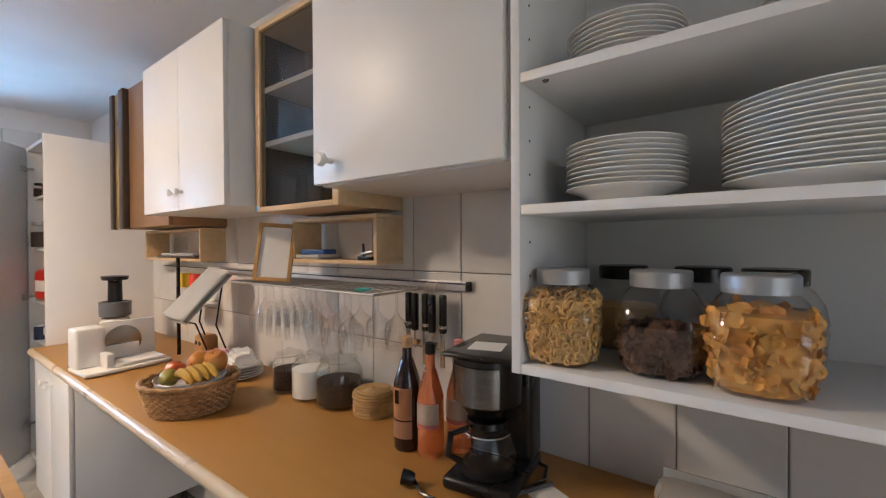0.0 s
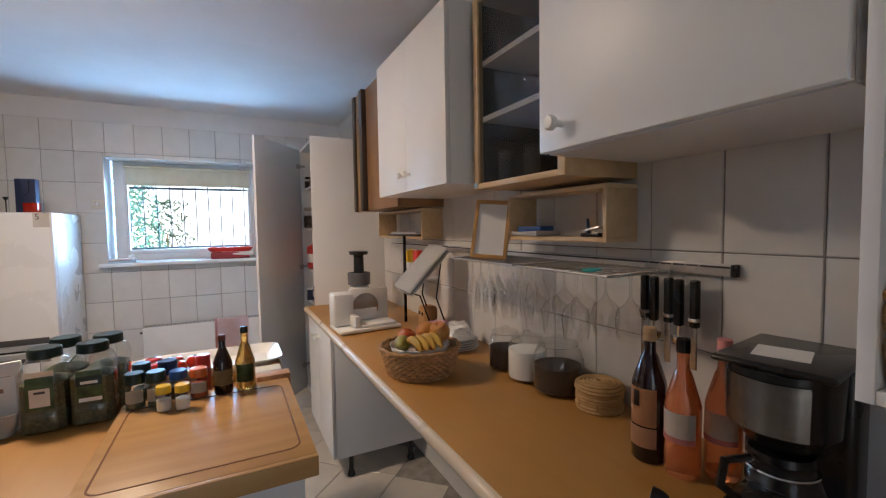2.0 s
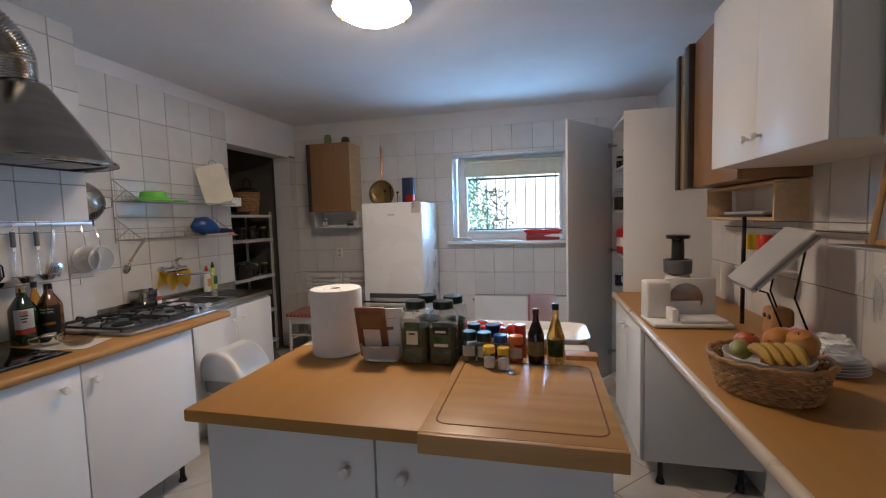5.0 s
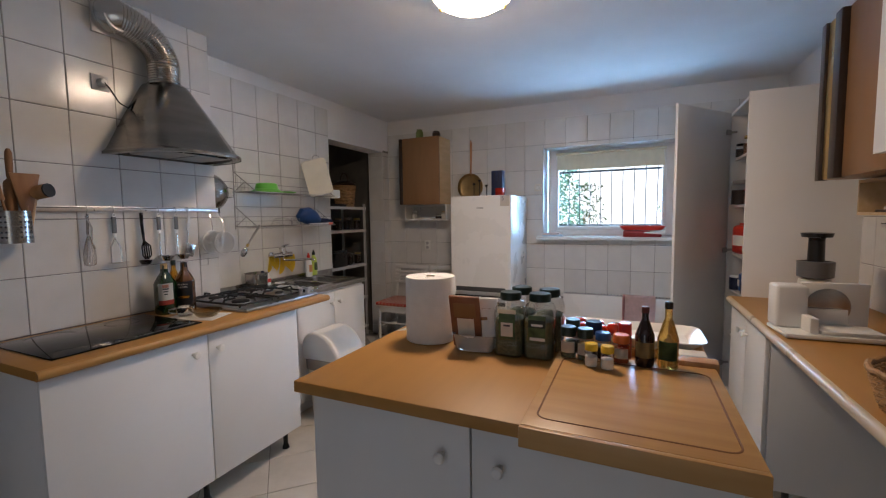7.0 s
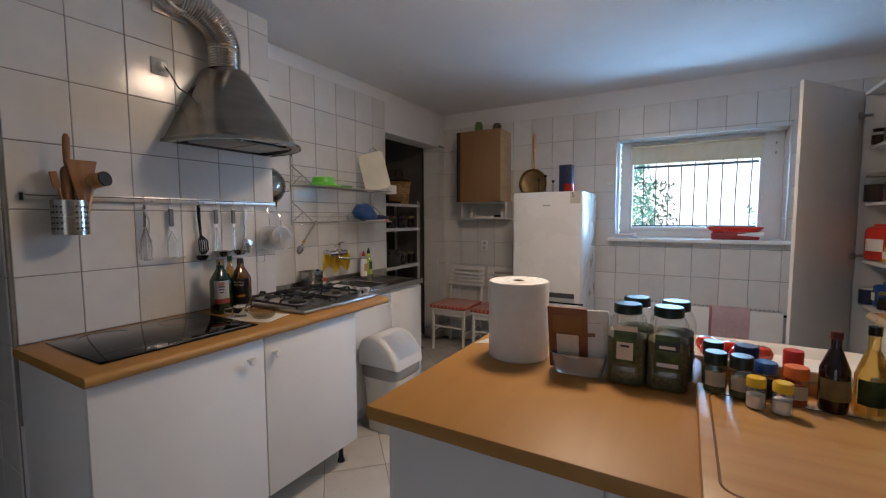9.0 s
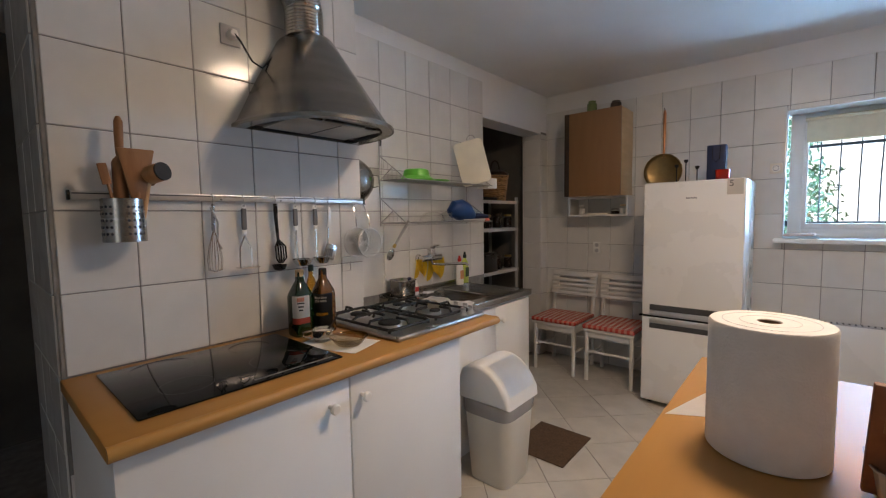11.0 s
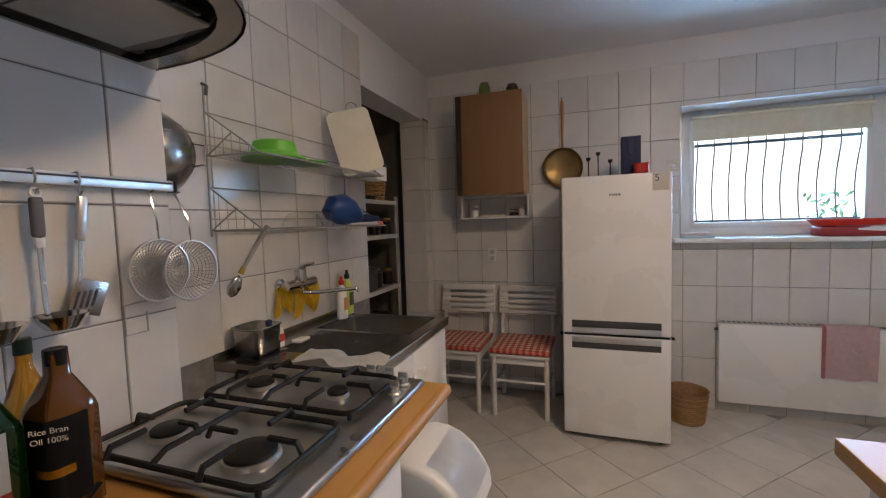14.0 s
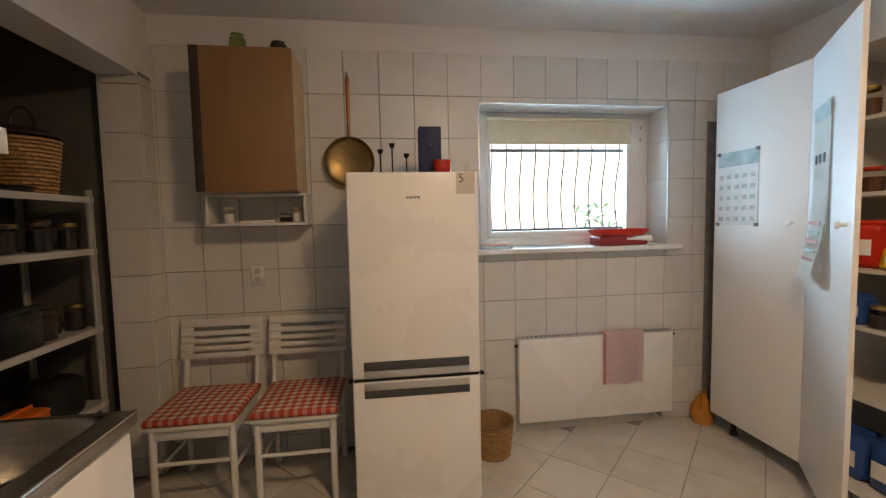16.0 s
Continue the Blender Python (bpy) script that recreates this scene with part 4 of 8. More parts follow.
# hanging knives and spoons
ks = thing("knife_set", "black-handled knives and spoons hanging from the rail", "knives", -1.085, 0.955, 1.315)
for i in range(5):
    x = -0.07 + i * 0.035
    part("handle", box(x - 0.010, x + 0.010, -0.012 - 0.01 * (i % 2), 0.008 - 0.01 * (i % 2), -0.115, 0.005, 0.005, 2), M_black, ks, "black plastic handle")
    part("hook", tube([(x, 0.0, 0.003), (x, -0.004, 0.03), (x, 0.012, 0.04)], 0.002, 5), M_alu, ks)
    if i % 2:
        part("spoon_bowl", lathe([(0, -0.02), (0.018, -0.008), (0.022, 0.006), (0.021, 0.006), (0.016, -0.006), (0, -0.017)], 14, x=x, y=-0.012, z=-0.15, sy=0.5), M_chrome, ks, "steel spoon bowl")
        part("blade", box(x - 0.003, x + 0.003, -0.014, -0.010, -0.14, -0.11), M_chrome, ks)
    else:
        part("blade", box(x - 0.009, x + 0.009, -0.006, -0.004, -0.22, -0.11, 0.001), M_steel, ks)
        part("ring", box(x - 0.011, x + 0.011, -0.014, 0.009, -0.10, -0.09, 0.002), M_chrome, ks, "bright metal collar")

# condiment bottles on a small wall shelf, papers on a stand, wooden owl block
sh = thing("wall_shelf", "small white wall bracket shelf with a black post", "shelf", -2.62, 0.90, 1.165)
part("shelf", box(-0.10, 0.12, -0.07, 0.08, 0, 0.012, 0.002), M_white_in, sh)
part("post", box(-0.035, -0.02, -0.075, -0.06, -0.253, 0.25, 0.002), M_black, sh, "black upright")
for x, m, mc in ((-2.67, M_yellow, M_yellow), (-2.56, M_red, M_red)):
    t = thing("squeeze_bottle", "clear spice bottle with a coloured cap on the wall shelf", "bottle", x, 0.88, 1.177)
    part("body", lathe([(0, 0), (0.026, 0), (0.028, 0.05), (0.022, 0.075), (0.018, 0.085)], 16), M_glass, t)
    part("contents", lathe([(0, 0.004), (0.024, 0.004), (0.025, 0.03), (0, 0.032)], 14), M_coffee, t)
    part("cap", lathe([(0.020, 0.08), (0.030, 0.085), (0.030, 0.145), (0.024, 0.155), (0, 0.155)], 16), mc, t, "bright plastic cap")
bk = thing("recipe_booklet", "white paper booklet leaning on a wire stand", "booklet", -2.32, 0.80, 0.912)
v0, vx, vy = Vector((-0.10, -0.12, 0.255)), Vector((0.20, 0.0, -0.01)), Vector((0.0, 0.205, 0.205))
nrm = vx.cross(vy).normalized()
for k in range(4):
    b = bmesh.new()
    o = v0 + nrm * (-0.006 * k) + Vector((0.004 * k, 0, -0.004 * k))
    q = [b.verts.new(o), b.verts.new(o + vx), b.verts.new(o + vx + vy), b.verts.new(o + vy)]
    b.faces.new(q)
    bmesh.ops.solidify(b, geom=b.faces[:], thickness=0.004)
    part("page", b, M_paper if k != 2 else M_lgrey, bk, smooth=False)
part("stand", tube([(0.10, 0.10, 0), (0.09, 0.03, 0.20), (0.09, 0.06, 0.385)], 0.004, 6), M_black, bk)
part("stand", tube([(-0.08, 0.10, 0), (-0.08, 0.03, 0.20), (-0.08, 0.06, 0.385)], 0.004, 6), M_black, bk)
part("stand", tube([(0.10, 0.02, 0), (0.095, -0.06, 0.22), (0.095, -0.105, 0.235)], 0.004, 6), M_black, bk)
ow = thing("wooden_figure", "small carved wooden kitchen block on the worktop", "ornament", -2.42, 0.87, 0.912)
part("block", box(-0.05, 0.05, -0.04, 0.04, 0, 0.13, 0.02, 3), M_rod, ow)
for x in (-0.02, 0.02):
    part("spot", moved(lathe([(0, 0), (0.011, 0), (0.009, 0.004), (0, 0.004)], 12), pose(x, -0.04, 0.09, 90)), M_dark, ow)

# juicer behind the slicer
ju = thing("juicer", "slow juicer with a black feed tube and clear bowl", "juicer", -3.08, 0.68, 0.912)
part("base", lathe([(0, 0), (0.085, 0), (0.088, 0.02), (0.07, 0.10), (0.06, 0.17), (0.0, 0.175)], 24, square=0.15), M_plastic, ju, "white motor base")
part("bowl", lathe([(0.05, 0.175), (0.072, 0.185), (0.074, 0.26), (0.06, 0.262)], 24), M_grey, ju, "dark translucent bowl")
part("feed_tube", lathe([(0.034, 0.262), (0.032, 0.37), (0.036, 0.385)], 18), M_black, ju, "black feed tube")
part("tray", lathe([(0, 0.375), (0.072, 0.38), (0.078, 0.40), (0.074, 0.40), (0.03, 0.39), (0, 0.389)], 20, sx=1.0, sy=0.8), M_black, ju, "black feed tray")
# bread slicer
sl = thing("bread_slicer", "white plastic electric bread slicer on the worktop", "slicer", -2.62, 0.58, 0.912, 4)
part("base", box(-0.10, 0.11, -0.17, 0.17, 0.004, 0.022, 0.006, 2), M_plastic, sl)
part("motor_block", box(-0.10, 0.0, -0.17, -0.06, 0.0225, 0.20, 0.012, 3), M_plastic, sl)
part("guide_plate", box(-0.10, -0.075, -0.06, 0.17, 0.0225, 0.205, 0.005, 2), M_plastic, sl)
part("blade", moved(lathe([(0, 0), (0.075, 0), (0.078, 0.0015), (0.07, 0.003), (0, 0.003)], 30), pose(-0.07, 0.03, 0.105, 0, 90)), M_steel, sl, "round steel blade")
part("front_guard", box(-0.055, -0.045, -0.055, 0.09, 0.0225, 0.10, 0.004), M_plastic, sl)
part("sliding_carriage", box(-0.04, 0.095, -0.05, 0.15, 0.0225, 0.038, 0.005), M_plastic, sl)
part("carriage_stop", box(0.0, 0.085, -0.085, -0.055, 0.0225, 0.085, 0.006), M_plastic, sl)

# fruit basket


def fruit_basket(x, y, z):
    t = thing("fruit_basket", "oval woven wicker basket holding mixed fruit", "basket", x, y, z, 60)
    rows = 11
    stakes = 34
    for k in range(rows):
        h = 0.006 + k * 0.0088
        rr = 0.128 + 0.034 * (h / 0.1) ** 0.8
        pts = []
        for j in range(stakes * 2):
            a = math.tau * j / (stakes * 2)
            off = 0.0032 * (1 if (j + k) % 2 else -1)
            pts.append(((rr + off) * 0.90 * math.cos(a), (rr + off) * 0.85 * math.sin(a), h))
        part("wicker_strand", tube(pts, 0.0045, 5, closed=True), M_wicker, t)
    for j in range(stakes):
        a = math.tau * j / stakes
        part("stake", tube([(0.128 * 0.90 * math.cos(a), 0.128 * 0.85 * math.sin(a), 0.002), (0.162 * 0.90 * math.cos(a), 0.162 * 0.85 * math.sin(a), 0.104)], 0.0028, 5), M_wicker, t)
    pts = [(0.165 * 0.90 * math.cos(q), 0.165 * 0.85 * math.sin(q), 0.106 + 0.003 * math.sin(q * 17)) for q in (math.tau * j / 60 for j in range(60))]
    part("rim", tube(pts, 0.008, 7, closed=True), M_wicker, t, "thick braided rim")
    part("bottom", lathe([(0, 0.0), (0.128, 0.0), (0.128, 0.006), (0, 0.006)], 30, sx=0.90, sy=0.85), M_wicker, t)
    return t


BX, BY, BZ = -1.815, 0.555, 0.912
fruit_basket(BX, BY, BZ)
lin = lathe([(0, 0.06), (0.10, 0.062), (0.13, 0.085), (0.14, 0.112), (0.136, 0.114), (0.125, 0.09), (0, 0.066)], 26, sx=0.80, sy=0.76)
for v in lin.verts:
    v.co.z += random.uniform(-0.006, 0.006)
solid("paper_liner", lin, M_paper, "crumpled white paper lining the fruit basket", "paper", BX, BY, BZ, 60)
M_apple = mat("red_apple_skin", (0.42, 0.04, 0.02), 0.3, color2=(0.62, 0.30, 0.07), scale=9, coat=0.3)
M_mango = mat("mango_skin", (0.55, 0.30, 0.05), 0.35, color2=(0.50, 0.10, 0.03), scale=6)
M_pear = mat("green_pear_skin", (0.24, 0.24, 0.05), 0.4, color2=(0.38, 0.32, 0.09), scale=12)
M_banana = mat("banana_skin", (0.42, 0.235, 0.03), 0.45, color2=(0.54, 0.335, 0.06), scale=8)


def fruit(name, m, x, y, z, r, prof, label, rx=0, ry=0, rz=0):
    t = thing(name, label, name, BX + x * 0.8, BY + y * 0.8, BZ + z)
    b = lathe([(q * r, h * r) for q, h in prof], 20)
    part("flesh", moved(b, pose(0, 0, 0, rx, ry, rz)), m, t)
    part("stalk", moved(rod((0, 0, prof[-1][1] * r - 0.004), (0.003, 0, prof[-1][1] * r + 0.012), 0.0016, 0.0012, 6), pose(0, 0, 0, rx, ry, rz)), M_dark, t)


AP = [(0, -0.82), (0.4, -0.9), (0.8, -0.6), (1, 0), (0.95, 0.4), (0.65, 0.8), (0.3, 0.88), (0, 0.72)]
PE = [(0, -0.95), (0.6, -0.9), (0.95, -0.45), (1, 0), (0.8, 0.55), (0.5, 1.1), (0.35, 1.5), (0.15, 1.65), (0, 1.65)]
MA = [(0, -1.25), (0.5, -1.1), (0.9, -0.5), (1, 0.1), (0.85, 0.7), (0.45, 1.15), (0, 1.25)]
fruit("apple", M_apple, 0.03, 0.09, 0.15, 0.042, AP, "ripe red apple on top of the fruit basket", 20, 10)
fruit("apple", M_apple, -0.11, -0.02, 0.118, 0.036, AP, "red and yellow apple in the fruit basket", -20, 15)
fruit("mango", M_mango, -0.02, 0.05, 0.148, 0.040, MA, "yellow and red mango in the fruit basket", 80, 20, 30)
fruit("pear", M_pear, -0.03, -0.075, 0.115, 0.030, PE, "green pear lying in the fruit basket", 85, 0, 60)
fruit("apple", M_apple, 0.0, 0.03, 0.085, 0.038, AP, "red apple deep in the fruit basket", 40, 0)
bn = thing("banana_bunch", "bunch of ripe yellow bananas in the basket", "bananas", BX + 0.045, BY - 0.005, BZ + 0.125)
for k in range(4):
    pts, rr = [], []
    for i in range(11):
        s = i / 10
        a = radians(-62 + 124 * s)
        pts.append((0.070 * math.sin(a) + 0.010 * k, -0.035 + 0.022 * k, 0.045 * math.cos(a) - 0.032 + 0.004 * k))
        rr.append(0.004 + 0.0125 * math.sin(math.pi * min(1, max(0, s * 1.06 - 0.03))) ** 0.5)
    part("banana", tube(pts, rr, 8), M_banana, bn)
part("stem", rod((-0.060, -0.03, -0.01), (-0.056, 0.04, 0.0), 0.008, 0.006, 8), M_pear, bn)
# plates with napkins
plate_stack(-2.04, 0.83, 0.912, 0.105, 4, 0.010, "small stack of plates under napkins on the worktop")
np_ = thing("napkins", "crumpled white napkins and a pink bag on plates", "napkins", -2.04, 0.83, 0.964)
for k, (m, x, y, s) in enumerate(((M_paper, 0.03, -0.01, 0.075), (mat("pink_film", (0.72, 0.42, 0.52), 0.4), -0.11, -0.03, 0.06), (M_paper, -0.03, 0.03, 0.06))):
    b = box(-s, s, -s * 0.8, s * 0.8, 0.0, 0.05, 0.012, 2)
    bmesh.ops.subdivide_edges(b, edges=b.edges[:], cuts=2, use_grid_fill=True)
    for v in b.verts:
        f = max(0, v.co.z / 0.05)
        v.co += Vector((random.uniform(-1, 1), random.uniform(-1, 1), random.uniform(-1.2, 0.6) * f)) * 0.012
        v.co.x, v.co.y = v.co.x * (1 - 0.4 * f), v.co.y * (1 - 0.4 * f)
        v.co.z = max(0.0, v.co.z)
    part("sheet", moved(b, pose(x, y, 0.002 * k, 0, 0, 30 * k)), m, np_, "pink plastic film" if k == 1 else "", smooth=False)


def storage_jar(x, y, r, h, content, fill, label):
    t = thing("storage_jar", label, "jar", x, y, 0.912)
    part("glass_body", lathe([(0, 0), (r * 0.92, 0), (r, 0.01), (r, h * 0.62), (r * 0.86, h * 0.76), (r * 0.72, h * 0.80), (r * 0.72, h * 0.84)], 32), M_jarglass, t)
    part("contents", lathe([(0, 0.010), (r * 0.93, 0.012), (r * 0.93, h * fill), (r * 0.5, h * fill + 0.004), (0, h * fill + 0.006)], 28), content, t)
    part("lid", lathe([(r * 0.66, h * 0.82), (r * 0.80, h * 0.85), (r * 0.78, h * 0.89), (r * 0.45, h * 0.93), (r * 0.16, h * 0.94), (r * 0.2, h * 0.98), (r * 0.16, h), (0, h)], 28), M_jarglass, t, "glass knob lid")


storage_jar(-1.703, 0.868, 0.064, 0.165, M_coffee, 0.52, "glass storage jar of ground coffee with a glass lid")
storage_jar(-1.57, 0.868, 0.070, 0.175, M_sugar, 0.62, "glass storage jar full of white sugar")
storage_jar(-1.43, 0.887, 0.082, 0.185, M_coffee, 0.48, "large glass jar of dark tea leaves")
cs = thing("coiled_straw_box", "small round coiled straw box with a lid on the worktop", "box", -1.272, 0.905, 0.912)
M_coil = mat("coiled_straw", (0.40, 0.25, 0.10), 0.75, color2=(0.50, 0.32, 0.14), scale=30, bump=0.4, bump_scale=200)
M_boxwood = mat("carved_wood", (0.36, 0.20, 0.08), 0.6, color2=(0.50, 0.30, 0.13), scale=18, stretch=(1, 1, 4), bump=0.5, bump_scale=90)
part("lining", lathe([(0, 0.001), (0.060, 0.001), (0.062, 0.004), (0.062, 0.052), (0, 0.054)], 36), M_boxwood, cs)
for k in range(6):
    part("coil", tube([((0.064 + 0.0012 * math.sin(k * 2.1)) * math.cos(a), (0.064 + 0.0012 * math.sin(k * 2.1)) * math.sin(a), 0.005 + 0.0092 * k) for a in (math.tau * j / 36 for j in range(36))], 0.0052, 6, closed=True), M_coil, cs)
lid_ = part("lid", lathe([(0, 0.0565), (0.066, 0.0565), (0.067, 0.060), (0.060, 0.074), (0, 0.075)], 36), M_coil, cs, "coiled straw lid")
for q, z in ((0.068, 0.0615), (0.066, 0.0705), (0.057, 0.077), (0.046, 0.078), (0.035, 0.078), (0.024, 0.079), (0.014, 0.080)):
    part("coil", tube([(q * math.cos(a), q * math.sin(a), z) for a in (math.tau * j / 32 for j in range(32))], 0.0052, 6, closed=True), M_coil, lid_)
for k in range(14):
    a = math.tau * k / 14
    part("stitch", moved(box(-0.001, 0.0015, -0.004, 0.004, 0, 0.018, 0.001), Matrix.Rotation(a, 4, "Z") @ Matrix.Translation((0.0685, 0, 0.014 + 0.012 * (k % 2)))), M_boxwood, cs)


def bottle(x, y, z, r, h, glass, liquid, cap, label, lab=None, cat="bottle", level=0.6, lab_m=None, neck=0.36, sq=0.0, cap_label="", rz=0, name="bottle"):
    t = thing(name, label, cat, x, y, z, rz)
    b0, n0 = h * (1 - neck), h * (1 - neck * 0.55)
    part("glass_body", lathe([(0, 0.002), (r * 0.9, 0), (r, 0.006), (r, b0 * 0.9), (r * 0.92, b0 * 0.97), (r * 0.5, n0 * 0.97), (r * 0.36, n0 * 1.02), (r * 0.34, h * 0.97), (r * 0.30, h * 0.97)], 24, square=sq), glass, t)
    if liquid:
        part("liquid", lathe([(0, 0.006), (r * 0.93, 0.006), (r * 0.93, min(level * h, b0 * 0.9)), (0, min(level * h, b0 * 0.9))], 20, square=sq), liquid, t)
    part("cap", lathe([(r * 0.37, h * 0.90), (r * 0.40, h * 0.90), (r * 0.40, h * 0.995), (r * 0.3, h), (0, h)], 16), cap, t, cap_label)
    for nl, (z0, z1, m, a0, a1) in enumerate(lab or ()):
        b = bmesh.new()
        rl_ = r * (1.012 + 0.012 * nl)
        prev = None
        for i in range(13):
            a = radians(a0 + (a1 - a0) * i / 12)
            p = 2 + sq * 6
            k = (abs(math.cos(a)) ** p + abs(math.sin(a)) ** p) ** (-1 / p) if sq else 1
            q = [b.verts.new((rl_ * k * math.cos(a), rl_ * k * math.sin(a), h * z0)), b.verts.new((rl_ * k * math.cos(a), rl_ * k * math.sin(a), h * z1))]
            if prev:
                b.faces.new((prev[0], q[0], q[1], prev[1]))
            prev = q
        bmesh.ops.solidify(b, geom=b.faces[:], thickness=-0.0006)
        part("printed_label", b, m, t)
    return t


def gmat(name, c, rough=0.05):
    return mat(name, c, rough, vary=0, trans=1.0, rough_vary=0.02)


M_winedark = mat("dark_syrup", (0.02, 0.006, 0.006), 0.08, vary=0.1, coat=0.5)
M_rose = mat("rose_wine", (0.75, 0.20, 0.07), 0.06, vary=0.04, trans=0.25, coat=0.6)
M_labcream = mat("cream_label", (0.74, 0.68, 0.58), 0.7, vary=0.06, scale=30)
M_laborange = mat("orange_label", (0.62, 0.30, 0.14), 0.7, vary=0.15, scale=30)
M_labpink = mat("pink_label", (0.66, 0.26, 0.24), 0.7, vary=0.1)
M_cork = mat("cork", (0.45, 0.30, 0.16), 0.9, vary=0.2, scale=40)
M_wineglass = mat("dark_bottle_glass", (0.018, 0.008, 0.009), 0.06, vary=0.1, coat=0.6)
M_roseglass = mat("rose_bottle", (0.95, 0.34, 0.14), 0.04, vary=0.05, trans=0.75, coat=0.6)
bottle(-1.02, 0.793, 0.912, 0.038, 0.31, M_wineglass, None, M_cork, "dark syrup bottle with an orange label and cork", [(0.28, 0.56, M_laborange, 215, 330), (0.42, 0.54, M_winedark, 250, 275), (0.12, 0.27, mat("peach_label", (0.66, 0.36, 0.2), 0.7), 215, 330)], cap_label="pale cork stopper")
bottle(-0.943, 0.80, 0.912, 0.036, 0.30, M_roseglass, None, M_black, "rosé wine bottle with a cream label", [(0.30, 0.48, M_labcream, 205, 345), (0.26, 0.30, M_labpink, 205, 345)], neck=0.42, cap_label="black foil cap")
bottle(-0.898, 0.872, 0.912, 0.036, 0.30, M_roseglass, None, M_labpink, "rosé wine bottle with a pink foil cap", [(0.30, 0.48, M_labcream, 205, 345), (0.26, 0.30, M_labpink, 205, 345)], neck=0.42, cap_label="pink foil cap")

# coffee machine
cm = thing("coffee_machine", "black filter coffee machine with a steel band and glass jug", "coffee machine", -0.752, 0.805, 0.912, 8)
cm.scale = (1, 1, 0.91)
part("base", box(-0.085, 0.085, -0.11, 0.12, 0.0, 0.035, 0.012, 3), M_black, cm)
part("hotplate", lathe([(0, 0.036), (0.06, 0.036), (0.062, 0.040), (0, 0.041)], 28, y=-0.035), M_iron, cm)
part("tank", box(-0.08, 0.085, 0.03, 0.12, 0.0355, 0.336, 0.015, 3), M_black, cm, "black water tank")
part("filter_holder", lathe([(0, 0.185), (0.05, 0.185), (0.072, 0.215), (0.078, 0.22), (0.082, 0.333), (0.080, 0.3355), (0, 0.3355)], 30, y=-0.03), M_black, cm)
b = bmesh.new()
prev = None
for i in range(19):
    a = radians(190 + 120 * i / 18)
    q = [b.verts.new((0.082 * math.cos(a), -0.03 + 0.082 * math.sin(a), 0.222)), b.verts.new((0.0845 * math.cos(a), -0.03 + 0.0845 * math.sin(a), 0.318))]
    if prev:
        b.faces.new((prev[0], q[0], q[1], prev[1]))
    prev = q
bmesh.ops.solidify(b, geom=b.faces[:], thickness=-0.0015)
part("steel_band", b, M_steel, cm, "brushed steel band")
part("lid", box(-0.084, 0.087, -0.112, 0.12, 0.3365, 0.350, 0.007, 3), M_black, cm, "black hinged lid")
part("sticker", box(-0.045, 0.035, -0.06, 0.02, 0.3505, 0.3513, rz=10), M_paper, cm, "white sticker")
jg = part("jug", lathe([(0, 0.042), (0.055, 0.043), (0.068, 0.07), (0.069, 0.09), (0.055, 0.13), (0.046, 0.15), (0.05, 0.158)], 30, y=-0.035), M_glass, cm, "glass coffee jug")
part("jug_lid", lathe([(0, 0.158), (0.05, 0.158), (0.048, 0.172), (0, 0.175)], 24, y=-0.035), M_black, jg, "black jug lid")
part("jug_handle", tube([(-0.03, -0.08, 0.155), (-0.055, -0.115, 0.15), (-0.06, -0.12, 0.10), (-0.04, -0.095, 0.075)], 0.008, 8), M_black, jg, "black jug handle")
part("jug_band", tube([(0.0525 * math.cos(a), -0.035 + 0.0525 * math.sin(a), 0.138) for a in (math.tau * j / 28 for j in range(28))], 0.003, 6, closed=True), M_chrome, jg, "steel band")
cb = thing("power_cable", "black power cable with a plug on the worktop", "cable", -0.79, 0.80, 0.912)
part("cord", tube([(0.09, 0.10, 0.02), (0.13, 0.11, 0.006), (0.15, 0.05, 0.006), (0.11, -0.06, 0.006), (0.03, -0.16, 0.006), (-0.05, -0.165, 0.008), (-0.09, -0.14, 0.013)], 0.004, 7), M_black, cb)
part("plug", moved(lathe([(0, 0), (0.012, 0), (0.017, 0.012), (0.018, 0.03), (0, 0.032)], 16), pose(-0.085, -0.145, 0.0185, 0, -80, 30)), M_black, cb)
nt = thing("note", "white slip of paper on the worktop", "paper", -0.60, 0.80, 0.912)
part("sheet", box(-0.05, 0.05, -0.035, 0.035, 0.0005, 0.0015, rz=-25), M_paper, nt)
pn = thing("pen", "dark ballpoint pen lying on a paper slip", "pen", -0.64, 0.80, 0.914)
part("barrel", rod((-0.03, -0.05, 0.005), (0.02, 0.05, 0.005), 0.0045, 0.004, 8), M_grey, pn)
part("clip", box(-0.002, 0.002, 0.02, 0.05, 0.009, 0.011, rz=-26), M_chrome, pn)
# white turned ovals stand for the pasta shells in the bag
pkt = packet("clear_bag", -0.30, 0.86, 0.912, 0.20, 0.11, 0.10, mat("clear_film", (0.8, 0.8, 0.78), 0.15, vary=0.05, trans=0.7), "clear plastic bag of white pasta shells on the worktop", "bag")
for k in range(5):
    part("roll", lathe([(0, -0.03), (0.014, -0.02), (0.017, 0), (0.013, 0.02), (0, 0.03)], 12, x=-0.07 + 0.034 * k, y=-0.02, z=0.036), M_porcelain, pkt)

